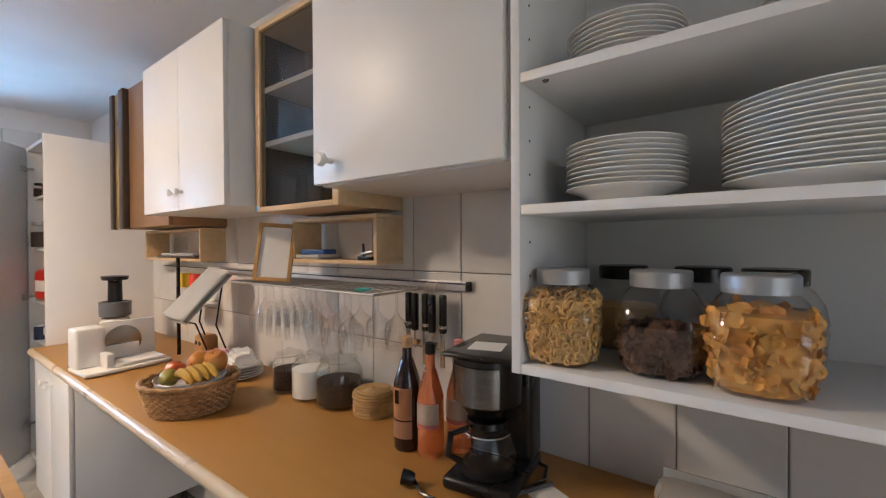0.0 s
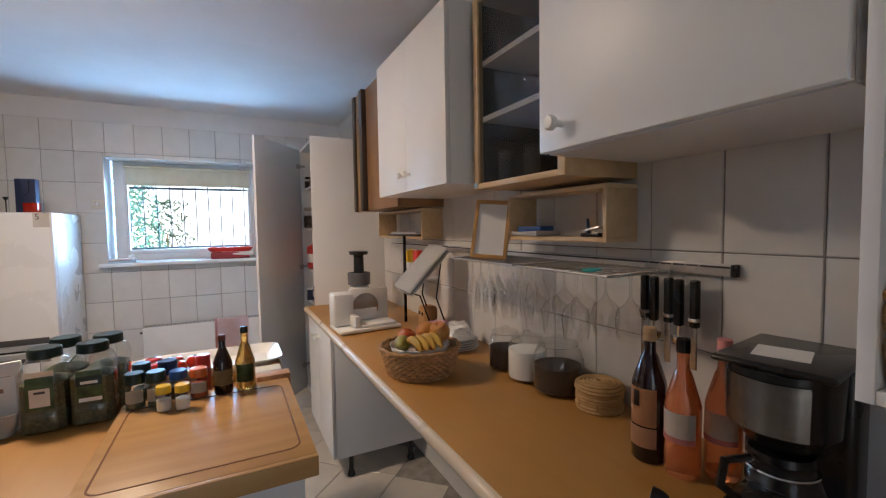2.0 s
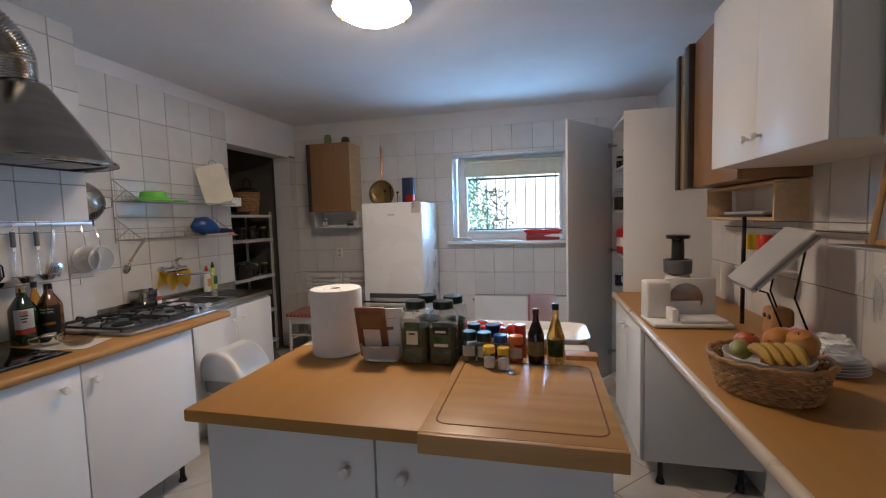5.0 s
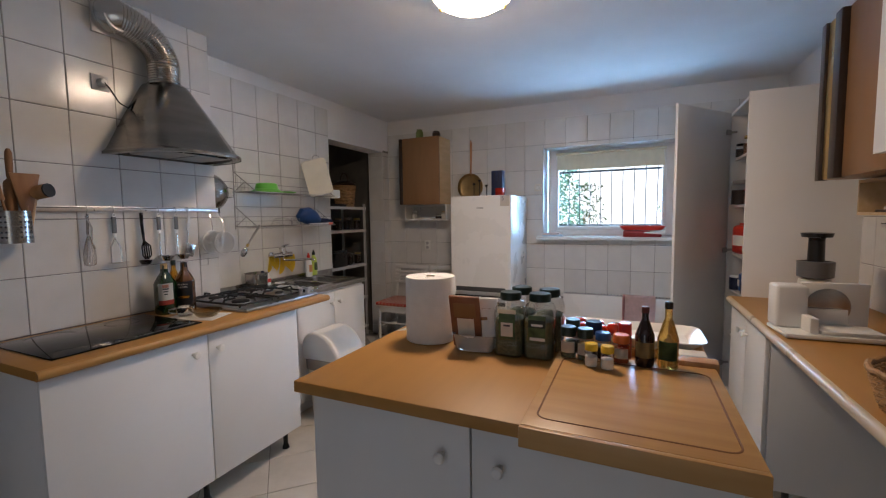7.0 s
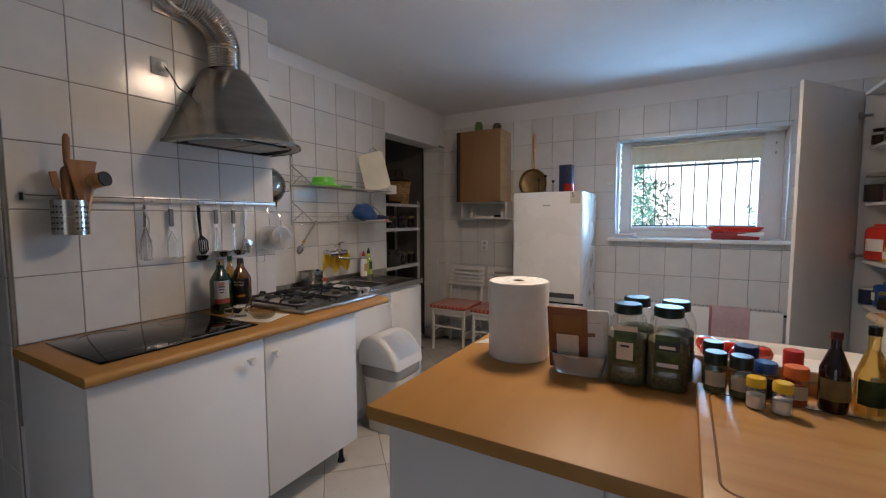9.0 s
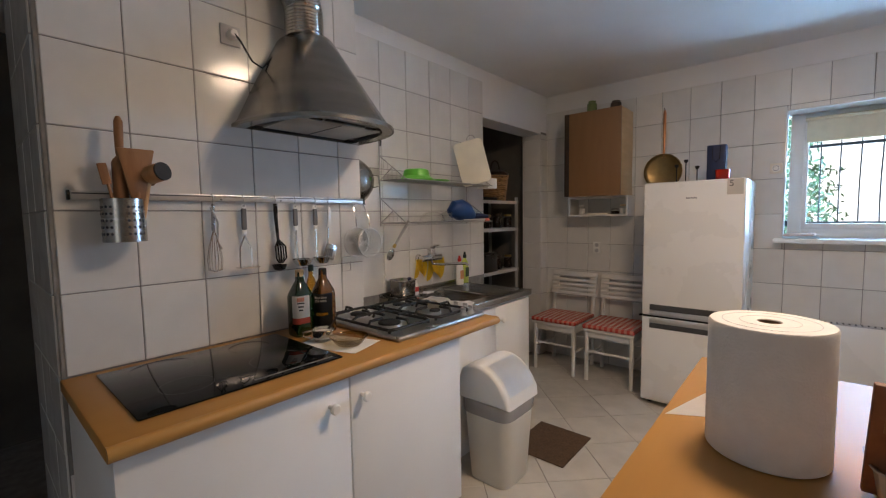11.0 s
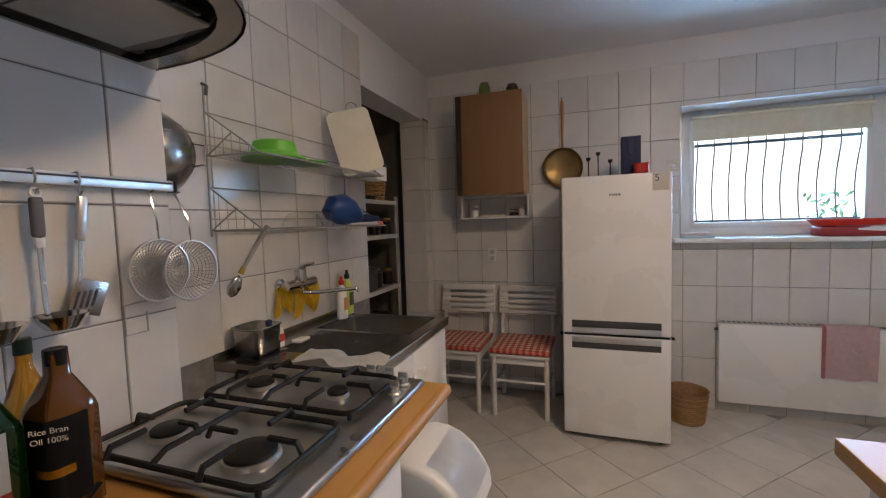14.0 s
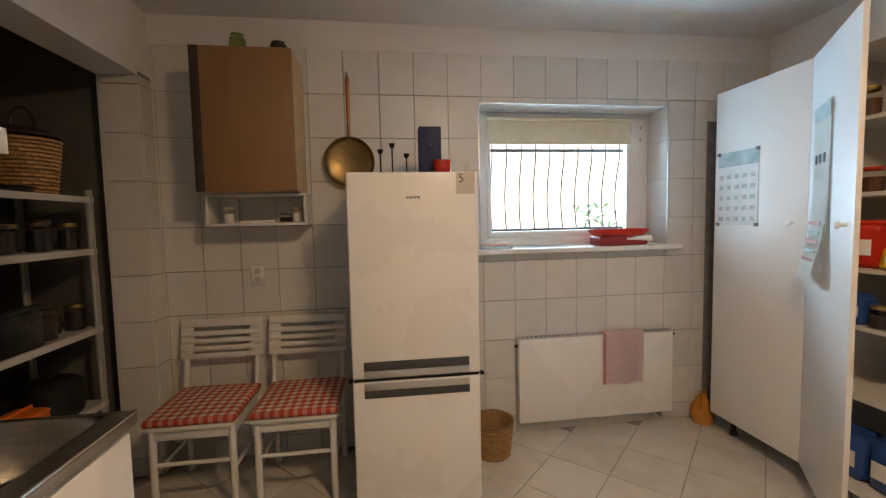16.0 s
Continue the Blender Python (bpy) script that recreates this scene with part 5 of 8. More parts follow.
# ---- island ----
isl = thing("island_unit", "white kitchen island cabinet with a beech worktop", "cabinet", -2.09, -0.52, 0)
part("body", box(-0.47, 0.60, -0.555, 0.60, 0.10, 0.8645, 0.002), M_white, isl)
part("plinth", box(-0.46, 0.54, -0.49, 0.54, 0.0, 0.0995), M_white, isl)
for y0, y1, ky in ((-0.555, -0.017, -0.097), (-0.011, 0.60, 0.069)):
    part("door", box(0.601, 0.62, y0, y1, 0.105, 0.86, 0.002), M_white, isl)
    knob(isl, 0.62, ky, 0.757, "x", 1)
part("worktop", box(-0.50, 0.658, -0.60, 0.62, 0.865, 0.903, 0.005, 2), M_beech, isl, "beech laminate worktop")
bd = thing("cutting_board", "large beech cutting board with a juice groove and front lip", "cutting board", -1.60, -0.139, 0.9035)
part("slab", box(-0.33, 0.235, -0.235, 0.235, 0.0, 0.0365, 0.004, 2), M_board, bd)
part("front_lip", box(0.2355, 0.25, -0.235, 0.235, -0.012, 0.0367, 0.003), M_board, bd, "front lip below the edge")
part("back_strip", box(-0.39, -0.335, 0.135, 0.245, 0.0, 0.05, 0.003), M_rod, bd)
gx0, gx1, gy0, gy1, gr_ = -0.265, 0.19, -0.208, 0.205, 0.03
gp = []
for cx, cy, a0 in ((gx1 - gr_, gy1 - gr_, 0), (gx0 + gr_, gy1 - gr_, 90), (gx0 + gr_, gy0 + gr_, 180), (gx1 - gr_, gy0 + gr_, 270)):
    gp += [(cx + gr_ * math.cos(radians(a0 + 15 * k)), cy + gr_ * math.sin(radians(a0 + 15 * k)), 0.0352) for k in range(7)]
part("juice_groove", tube(gp, 0.0032, 6, closed=True), M_groove, bd, "dark juice groove")
IZ = 0.9035
# paper roll
pr_ = thing("paper_towel_roll", "large white paper towel roll standing on the island", "paper towel", -2.015, -0.915, IZ)
b = lathe([(0.021, 0.001), (0.101, 0.001), (0.104, 0.004), (0.104, 0.262), (0.101, 0.266), (0.021, 0.266), (0.021, 0.001)], 48)
part("paper", b, M_tissue, pr_)
part("core", lathe([(0.0205, 0.003), (0.0205, 0.264), (0.018, 0.264), (0.018, 0.003)], 24), M_brown, pr_, "brown cardboard core")
for q in (0.05, 0.08):
    part("paper_edge", tube([(q * math.cos(a), q * math.sin(a), 0.2658) for a in (math.tau * j / 40 for j in range(40))], 0.0008, 4, closed=True), M_lgrey, pr_)
b = bmesh.new()
prev = None
for i in range(11):
    f = i / 10
    lift = 0.0015 + 0.004 * math.sin(math.pi * f) + 0.006 * f
    q = [b.verts.new((-0.09 - 0.30 * f, -0.10 + 0.03 * f, lift)), b.verts.new((-0.04 - 0.33 * f, -0.195 + 0.10 * f, lift * 0.6 + 0.0006))]
    if prev:
        b.faces.new((prev[0], prev[1], q[1], q[0]))
    prev = q
bmesh.ops.solidify(b, geom=b.faces[:], thickness=0.0008)
part("loose_sheet", b, M_tissue, pr_, "loose end of the paper")
# plastic tub with packets
tb = thing("plastic_tub", "clear plastic tub on the island", "tub", -1.955, -0.69, IZ, 4)
part("tub", lathe([(0, 0.001), (0.055, 0.001), (0.06, 0.01), (0.068, 0.062), (0.072, 0.064), (0.070, 0.066), (0.064, 0.062), (0.056, 0.012), (0, 0.006)], 28, square=0.6, sx=0.85, sy=1.2), mat("cloudy_plastic", (0.78, 0.77, 0.74), 0.25, vary=0.03, trans=0.5), tb)
kp = thing("spice_packet", "brown spice packet standing in the plastic tub", "packet", -1.950, -0.722, IZ + 0.008, 4)
kp.scale = (1, 0.95, 0.98)
M_pack = mat("brown_packet", (0.16, 0.055, 0.03), 0.45, color2=(0.28, 0.12, 0.06), scale=14)
part("packet", moved(box(-0.006, 0.006, -0.062, 0.062, 0, 0.218, 0.003), pose(0, 0, 0, 0, 15)), M_pack, kp)
part("printed_label", moved(box(0.0065, 0.0075, -0.035, 0.035, 0.035, 0.125), pose(0, 0, 0, 0, 15)), M_labcream, kp)
part("picture", moved(box(0.0065, 0.0075, -0.045, 0.045, 0.13, 0.19, 0.0004), pose(0, 0, 0, 0, 15)), M_brown, kp)
for k, (y, h) in enumerate(((-0.650, 0.17), (-0.64, 0.19), (-0.655, 0.15))):
    t = thing("paper_sachet", "white paper sachet standing in the plastic tub", "packet", -1.985 + 0.02 * k, y, IZ + 0.008, 10 * k - 8)
    b = box(-0.006, 0.006, -0.045, 0.045, 0, h, 0.003)
    part("sachet", moved(b, pose(0, 0, 0, 4, 6 - 5 * k)), M_paper if k else M_labcream, t)
    part("text_line", moved(box(0.0062, 0.007, -0.02, 0.02, h * 0.72, h * 0.8), pose(0, 0, 0, 4, 6 - 5 * k)), M_brown, t)
M_herb = mat("dried_herbs", (0.05, 0.058, 0.03), 0.9, color2=(0.16, 0.17, 0.10), scale=120, bump=0.6, bump_scale=200)
M_labgreen = mat("dark_green_label", (0.02, 0.045, 0.015), 0.5, color2=(0.10, 0.16, 0.06), scale=25)


def herb_jar(x, y, lab, label):
    t = thing("herb_jar", label, "jar", x, y, IZ, group="large herb jars")
    t.scale = (1, 1, 0.915)
    part("body", lathe([(0, 0.001), (0.05, 0.001), (0.054, 0.008), (0.054, 0.06), (0.051, 0.066), (0.054, 0.072), (0.054, 0.185), (0.045, 0.212), (0.034, 0.222), (0.034, 0.228)], 28, square=0.5), M_jarglass, t, "clear plastic body")
    part("contents", lathe([(0, 0.004), (0.050, 0.006), (0.050, 0.150), (0.03, 0.160), (0, 0.162)], 20, square=0.5), M_herb, t)
    part("lid", lathe([(0.035, 0.222), (0.039, 0.224), (0.039, 0.25), (0.036, 0.254), (0, 0.254)], 28), M_dgreen, t, "dark green ribbed lid")
    if lab:
        part("printed_label", box(0.0545, 0.0555, -0.030, 0.030, 0.075, 0.175, 0.0004), M_labgreen, t, "green printed label")
        if lab == 1:
            part("white_panel", box(0.056, 0.0565, -0.022, 0.022, 0.085, 0.14), M_labcream, t)
            part("text_line", box(0.0567, 0.057, -0.012, 0.012, 0.125, 0.132), M_ink, t)
            part("top_panel", box(0.0546, 0.0556, -0.032, 0.032, 0.176, 0.192), M_labcream, t)
        else:
            part("dark_panel", box(0.056, 0.0565, -0.03, 0.03, 0.128, 0.158), M_dgreen, t)
            part("text_line", box(0.0567, 0.057, -0.02, 0.02, 0.134, 0.143), M_paper, t)
            part("bar_code", box(0.056, 0.0565, -0.025, 0.028, 0.078, 0.09), M_paper, t)


herb_jar(-1.952, -0.553, 1, "large clear jar of dried herbs with a white label")
herb_jar(-1.958, -0.446, 2, "large clear jar of dried herbs with a green label")
herb_jar(-2.075, -0.54, 0, "large clear herb jar with a dark green lid")
herb_jar(-2.06, -0.43, 0, "large clear herb jar with a dark green lid")


def spice(x, y, z, r, h, body, lid, label, contents=None, lab=True, group="small spice jars"):
    t = thing("spice_jar", label, "jar", x, y, z, group=group)
    part("body", lathe([(0, 0.001), (r * 0.95, 0.001), (r, 0.005), (r, h * 0.66), (r * 0.85, h * 0.74)], 20), body, t)
    if contents:
        part("contents", lathe([(0, 0.003), (r * 0.92, 0.004), (r * 0.92, h * 0.45), (0, h * 0.47)], 16), contents, t)
    part("lid", lathe([(r * 0.86, h * 0.70), (r * 0.98, h * 0.71), (r * 0.98, h * 0.97), (r * 0.9, h), (0, h)], 20), lid, t)
    if lab:
        b = bmesh.new()
        prev = None
        for i in range(9):
            a = radians(-55 + 110 * i / 8)
            q = [b.verts.new((r * 1.015 * math.cos(a), r * 1.015 * math.sin(a), h * 0.2)), b.verts.new((r * 1.015 * math.cos(a), r * 1.015 * math.sin(a), h * 0.55))]
            if prev:
                b.faces.new((prev[0], q[0], q[1], prev[1]))
            prev = q
        bmesh.ops.solidify(b, geom=b.faces[:], thickness=-0.0005)
        part("printed_label", b, M_labcream, t)


CZ = 0.9405
M_paprika = mat("ground_paprika", (0.38, 0.09, 0.03), 0.9, vary=0.2, scale=80)
spice(-1.878, -0.335, CZ, 0.026, 0.105, M_glass, M_dgreen, "small herb jar with a dark green lid", M_herb)
spice(-1.870, -0.281, CZ, 0.026, 0.105, M_glass, M_dgreen, "small herb jar with a dark green lid", M_herb)
spice(-1.99, -0.335, IZ, 0.026, 0.14, M_glass, M_dgreen, "small herb jar with a dark green lid", M_herb, False)
spice(-1.965, -0.262, IZ, 0.028, 0.145, M_glass, M_navy, "small spice jar with a navy lid", M_coffee, False)
spice(-1.905, -0.228, CZ, 0.025, 0.088, M_glass, M_blue, "small spice jar with a blue lid", M_coffee, False)
spice(-1.814, -0.257, CZ, 0.020, 0.074, M_jarglass, M_yellow, "small salt shaker with a yellow lid", M_sugar, False)
spice(-1.804, -0.209, CZ, 0.020, 0.074, M_jarglass, M_yellow, "small salt shaker with a yellow lid", M_sugar, False)
spice(-1.885, -0.172, CZ, 0.025, 0.092, M_glass, M_orange, "spice jar of paprika with an orange lid", M_paprika)
spice(-1.975, -0.163, IZ, 0.022, 0.145, mat("red_bottle", (0.35, 0.04, 0.02), 0.3), M_red, "slim red spice jar with a red lid", None, False)
bottle(-1.885, -0.104, CZ, 0.028, 0.187, M_wineglass, None, mat("dark_red_cap", (0.10, 0.02, 0.02), 0.4), "small dark vinegar bottle with a cream label", [(0.16, 0.42, mat("tan_label", (0.35, 0.27, 0.13), 0.7, vary=0.2, scale=30), -70, 60)], neck=0.42)
M_oilglass = mat("oil_in_glass", (0.85, 0.58, 0.16), 0.05, vary=0.05, trans=0.8, coat=0.5)
bottle(-1.892, -0.039, CZ, 0.030, 0.205, M_oilglass, None, M_black, "tall clear bottle of golden vinegar with herbs", [(0.14, 0.42, M_labgreen, -60, 50)], neck=0.5, cap_label="black screw cap")
# tray, tomatoes and soap box on the far end of the island
trw = thing("serving_tray", "shallow white plastic tray on the island", "tray", -2.21, -0.15, IZ, 0)
part("tray", lathe([(0, 0.03), (0.13, 0.03), (0.15, 0.055), (0.16, 0.062), (0.16, 0.067), (0.147, 0.06), (0.128, 0.036), (0, 0.036)], 48, sx=0.85, sy=1.56, square=1.0), M_plastic, trw)
part("foot_board", box(-0.12, 0.13, -0.20, 0.245, 0, 0.0295, 0.004), M_board, trw, "wooden board under the tray")
M_tomato = mat("tomato_skin", (0.52, 0.035, 0.015), 0.18, vary=0.12, scale=6, coat=0.4)
for k, (x, y) in enumerate(((-2.17, -0.33), (-2.22, -0.27), (-2.15, -0.255), (-2.25, -0.34), (-2.20, -0.20))):
    t = thing("tomato", "ripe red tomato on a white tray", "tomato", x, y, IZ + 0.038 + 0.026, group="tomatoes")
    part("flesh", lathe([(0, -0.026), (0.018, -0.024), (0.031, -0.008), (0.032, 0.006), (0.024, 0.020), (0.009, 0.024), (0, 0.021)], 18), M_tomato, t)
    for a in range(5):
        part("sepal", tube([(0, 0, 0.022), (0.012 * math.cos(a * 1.256), 0.012 * math.sin(a * 1.256), 0.026)], [0.002, 0.0006], 5), M_leaf, t)
sb = thing("soap_box", "white plastic slatted box beside the bottles", "box", -2.035, 0.03, IZ, 0)
part("box", box(-0.035, 0.035, -0.055, 0.055, 0.0, 0.05, 0.008, 3), M_plastic, sb)
for k in range(6):
    part("slot", box(0.0352, 0.0362, -0.042 + k * 0.015, -0.036 + k * 0.015, 0.014, 0.034), M_pine, sb)

# ---- hob counter, south ----
hc = thing("hob_cabinet", "white two-door base cabinet with a beech worktop", "cabinet", -1.87, -2.28, 0)
part("body", box(-0.50, 0.718, -0.30, 0.262, 0.13, 0.872, 0.001), M_white, hc)
for x0, x1, kx in ((-0.50, 0.083, 0.04), (0.089, 0.718, 0.165)):
    part("door", box(x0, x1, 0.263, 0.282, 0.135, 0.868, 0.002), M_white, hc)
    knob(hc, kx, 0.282, 0.79, "y", 1, 1.1)
for x in (-0.45, 0.08, 0.66):
    for y in (-0.2, 0.2):
        part("foot", lathe([(0.022, 0), (0.02, 0.012), (0.014, 0.025), (0.014, 0.11), (0.028, 0.131)], 12, x=x, y=y), M_black, hc, "black plastic foot")
part("worktop", box(-0.77, 0.733, -0.303, 0.30, 0.8725, 0.91, 0.006, 2), M_beech, hc, "beech laminate worktop")
part("front_edge", tube([(-0.768, 0.299, 0.891), (0.731, 0.299, 0.891)], 0.0185, 12), M_beech, hc, "rounded beech edge")
ih = thing("induction_hob", "black glass ceramic hob set in the worktop", "hob", -1.51, -2.33, 0.911)
part("glass_plate", box(-0.295, 0.295, -0.195, 0.27, 0, 0.006, 0.003, 2), M_glassblack, ih)
for x, y, r in ((-0.14, -0.1, 0.07), (0.14, -0.1, 0.09), (-0.14, 0.12, 0.09), (0.14, 0.12, 0.07)):
    part("cooking_zone", tube([(x + r * math.cos(a), y + r * math.sin(a), 0.0058) for a in (math.tau * j / 36 for j in range(36))], 0.0004, 4, closed=True), M_grey, ih)
part("control_strip", box(-0.27, 0.0, 0.24, 0.25, 0.0055, 0.0065), M_grey, ih)
# gas hob
gh = thing("gas_hob", "steel gas hob with black iron grates and four burners", "hob", -2.315, -2.29, 0.911)
part("plate", box(-0.29, 0.275, -0.26, 0.262, 0, 0.02, 0.009, 3), M_hobsteel, gh)
BUR = [(0.17, 0.09, 0.048), (0.15, -0.15, 0.036), (-0.12, 0.09, 0.026), (-0.12, -0.155, 0.036)]
for x, y, r in BUR:
    part("burner_ring", lathe([(0, 0.0205), (r * 1.15, 0.0205), (r * 1.1, 0.03), (0, 0.03)], 26, x=x, y=y), M_alu, gh, "pale metal burner ring")
    part("burner_cap", lathe([(0, 0.0305), (r, 0.0305), (r, 0.037), (r * 0.85, 0.041), (0, 0.0415)], 26, x=x, y=y), M_iron, gh, "black burner cap")
for gx in (0.155, -0.12):
    x0, x1, y0, y1 = gx - 0.125, gx + 0.108, -0.245, 0.20
    rr = 0.03
    pts = []
    for cx, cy, a0 in ((x1 - rr, y1 - rr, 0), (x0 + rr, y1 - rr, 90), (x0 + rr, y0 + rr, 180), (x1 - rr, y0 + rr, 270)):
        pts += [(cx + rr * math.cos(radians(a0 + 22.5 * k)), cy + rr * math.sin(radians(a0 + 22.5 * k)), 0.034) for k in range(5)]
    part("grate_frame", tube(pts, 0.0064, 7, closed=True), M_iron, gh, "black iron grate")
    part("grate_bar", tube([(x0, -0.05, 0.034), (x0 + 0.03, -0.05, 0.05), (x1 - 0.03, -0.05, 0.05), (x1, -0.05, 0.034)], 0.0062, 7), M_iron, gh)
    for cy in (0.08, -0.15):
        for dx, dy in ((1, 0), (-1, 0), (0, 1), (0, -1)):
            far = (gx + dx * 0.122, cy + dy * (0.115 if cy > 0 else 0.09), 0.036)
            near = (gx + dx * 0.045, cy + dy * 0.04, 0.056)
            mid = (far[0] * 0.85 + near[0] * 0.15, far[1] * 0.85 + near[1] * 0.15, 0.056)
            part("grate_finger", tube([far, mid, near], 0.0062, 7), M_iron, gh)
    for cx, cy in ((x0, y0), (x1, y0), (x0, y1), (x1, y1)):
        part("grate_foot", rod((cx * 0.97 + gx * 0.03, cy * 0.95, 0.0203), (cx * 0.97 + gx * 0.03, cy * 0.95, 0.036), 0.006, seg=8), M_iron, gh)
for x, y in ((-0.165, 0.228), (-0.225, 0.225), (-0.255, 0.17), (-0.258, 0.11)):
    b = lathe([(0, 0.0205), (0.019, 0.0205), (0.018, 0.026), (0.013, 0.03), (0.012, 0.044), (0, 0.046)], 18, x=x, y=y)
    box(x - 0.004, x + 0.004, y - 0.014, y + 0.014, 0.03, 0.058, 0.003, bm=b)
    part("control_knob", b, M_alu, gh, "silver control knob")
# bottles and crockery by the hobs
M_greenglass = mat("green_bottle_glass", (0.004, 0.022, 0.004), 0.06, vary=0.05, trans=0.15, coat=0.5)
M_darkoil = mat("dark_oil_glass", (0.17, 0.065, 0.012), 0.05, vary=0.05, trans=0.35, coat=0.5)
M_amber = mat("amber_oil", (0.75, 0.38, 0.04), 0.05, vary=0.05, trans=0.7, coat=0.5)


def text_on(parent, body, size, m, mat_):
    cu = bpy.data.curves.new("lettering", "FONT")
    cu.body, cu.size, cu.align_x, cu.extrude = body, size, "CENTER", 0.0003
    tmp = bpy.data.objects.new("lettering_tmp", cu)
    me = bpy.data.meshes.new_from_object(tmp)
    bpy.data.objects.remove(tmp)
    me.materials.clear()
    me.materials.append(mat_)
    o = new("lettering", me)
    o.parent = parent
    o.matrix_basis = m
    return o


oil = bottle(-1.876, -2.445, 0.911, 0.044, 0.272, M_greenglass, None, M_cork, "dark green olive oil bottle with a cream label", [(0.21, 0.62, M_paper, 15, 108), (0.20, 0.29, mat("brick_red_print", (0.50, 0.07, 0.04), 0.6), 15, 108), (0.535, 0.60, mat("pale_crest_print", (0.62, 0.30, 0.22), 0.6, vary=0.3, scale=60), 45, 78)], neck=0.34, sq=0.45, rz=0, cap_label="gold screw cap")
oil2 = bottle(-1.966, -2.415, 0.911, 0.041, 0.272, M_darkoil, None, M_black, "brown rice bran oil bottle with a black label", [(0.10, 0.62, mat("black_label", (0.012, 0.011, 0.01), 0.5), -20, 110), (0.28, 0.33, M_amber, 10, 80)], neck=0.32, sq=0.45, cap_label="black cap")
oil3 = bottle(-1.972, -2.515, 0.911, 0.032, 0.28, M_amber, None, M_dgreen, "clear bottle of golden cooking oil", neck=0.36, cap_label="dark green cap")
for o, word, z, size, dx in ((oil2, "Rice Bran", 0.150, 0.0125, 0.0), (oil2, "Oil 100%", 0.135, 0.0125, 0.0)):
    text_on(o, word, size, pose(0.0365, 0.0365, z, 90, 0, 135), M_labcream)
for k in range(3):
    part("text_line", moved(box(-0.014 + 0.003 * k, 0.014 - 0.003 * k, -0.0005, 0.0005, 0.137 - 0.014 * k, 0.143 - 0.014 * k), pose(0.0262, 0.0465, 0, 0, 0, 152 - 180)), M_ink, oil)
nk = thing("paper_napkin", "white paper napkin on the worktop", "napkin", -1.895, -2.21, 0.911)
part("sheet", box(-0.085, 0.085, -0.14, 0.13, 0.0, 0.0018, rz=18), M_paper, nk)
sp_ = thing("glass_saucer", "brown smoked glass saucer on a napkin", "saucer", -1.905, -2.16, 0.914)
sp_.scale = (1.15, 1.15, 1.3)
part("saucer", lathe([(0, 0.001), (0.036, 0.001), (0.043, 0.005), (0.056, 0.020), (0.062, 0.024), (0.063, 0.0265), (0.054, 0.023), (0.040, 0.008), (0, 0.004)], 40), M_smoke, sp_)
cu_ = thing("glass_cup", "small glass cup with a metal holder on a napkin", "cup", -1.872, -2.282, 0.914)
cu_.scale = (1.2, 1.2, 1.1)
part("cup", lathe([(0, 0.001), (0.026, 0.001), (0.033, 0.015), (0.035, 0.045), (0.033, 0.045), (0.030, 0.02), (0, 0.006)], 26), M_jarglass, cu_, "clear glass bowl")
part("sugar", lathe([(0, 0.008), (0.027, 0.010), (0.0315, 0.034), (0.012, 0.040), (0, 0.041)], 22), M_sugar, cu_, "white sugar")
part("band", lathe([(0.0345, 0.02), (0.0362, 0.03), (0.0366, 0.044), (0.0352, 0.045)], 26), M_chrome, cu_, "shiny metal band")
part("handle", tube([(0.03, -0.02, 0.04), (0.05, -0.035, 0.035), (0.05, -0.035, 0.02), (0.03, -0.02, 0.014)], 0.0035, 6), M_chrome, cu_)
part("spoon", tube([(0.0, 0.0, 0.012), (-0.035, 0.0, 0.055), (-0.055, 0.0, 0.075)], [0.006, 0.003, 0.004], 6), M_black, cu_, "black teaspoon")

# ---- cooker hood ----
hd = thing("cooker_hood", "conical brushed steel cooker hood with a flexible duct", "cooker hood", -1.995, -2.585, 1.752)


def dshape(w, d, n=24):
    """Half-oval plan: flat back at y 0, rounded front."""
    pts = []
    for i in range(n + 1):
        a = math.pi * i / n
        p = 2.6
        k = (abs(math.cos(a)) ** p + abs(math.sin(a)) ** p) ** (-1 / p)
        pts.append((w * k * math.cos(a), d * k * math.sin(a)))
    return pts


b = bmesh.new()
rings = []
for w, d, z, cy in ((0.305, 0.45, 0.0, 0.004), (0.305, 0.45, 0.014, 0.004), (0.285, 0.425, 0.03, 0.004), (0.20, 0.31, 0.20, 0.004), (0.10, 0.185, 0.385, 0.004), (0.088, 0.165, 0.40, 0.004)):
    rings.append([b.verts.new((x, y + cy, z)) for x, y in dshape(w, d)])
for u, v in zip(rings, rings[1:]):
    n = len(u)
    for j in range(n):
        b.faces.new((u[j], u[(j + 1) % n], v[(j + 1) % n], v[j]))
b.faces.new(rings[-1])
M_hood = mat("smudged_hood_steel", (0.33, 0.315, 0.29), 0.22, metal=1.0, vary=0.15, scale=4, stretch=(1, 1, 5), bump=0.03, bump_scale=120)
part("canopy", b, M_hood, hd)
b = bmesh.new()
o_, i_ = dshape(0.300, 0.445), dshape(0.255, 0.39)
zo = [b.verts.new((x, y + 0.004, 0.002)) for x, y in o_]
zi = [b.verts.new((x, y + 0.02, 0.002)) for x, y in i_]
zu = [b.verts.new((x, y + 0.02, 0.02)) for x, y in i_]
n = len(o_)
for j in range(n):
    q = (j + 1) % n
    b.faces.new((zo[j], zo[q], zi[q], zi[j]))
    b.faces.new((zi[j], zi[q], zu[q], zu[j]))
part("underside_rim", b, M_hood, hd)
part("filter", box(-0.20, 0.20, 0.05, 0.30, 0.008, 0.016, 0.003), M_greysteel, hd, "grey grease filter")
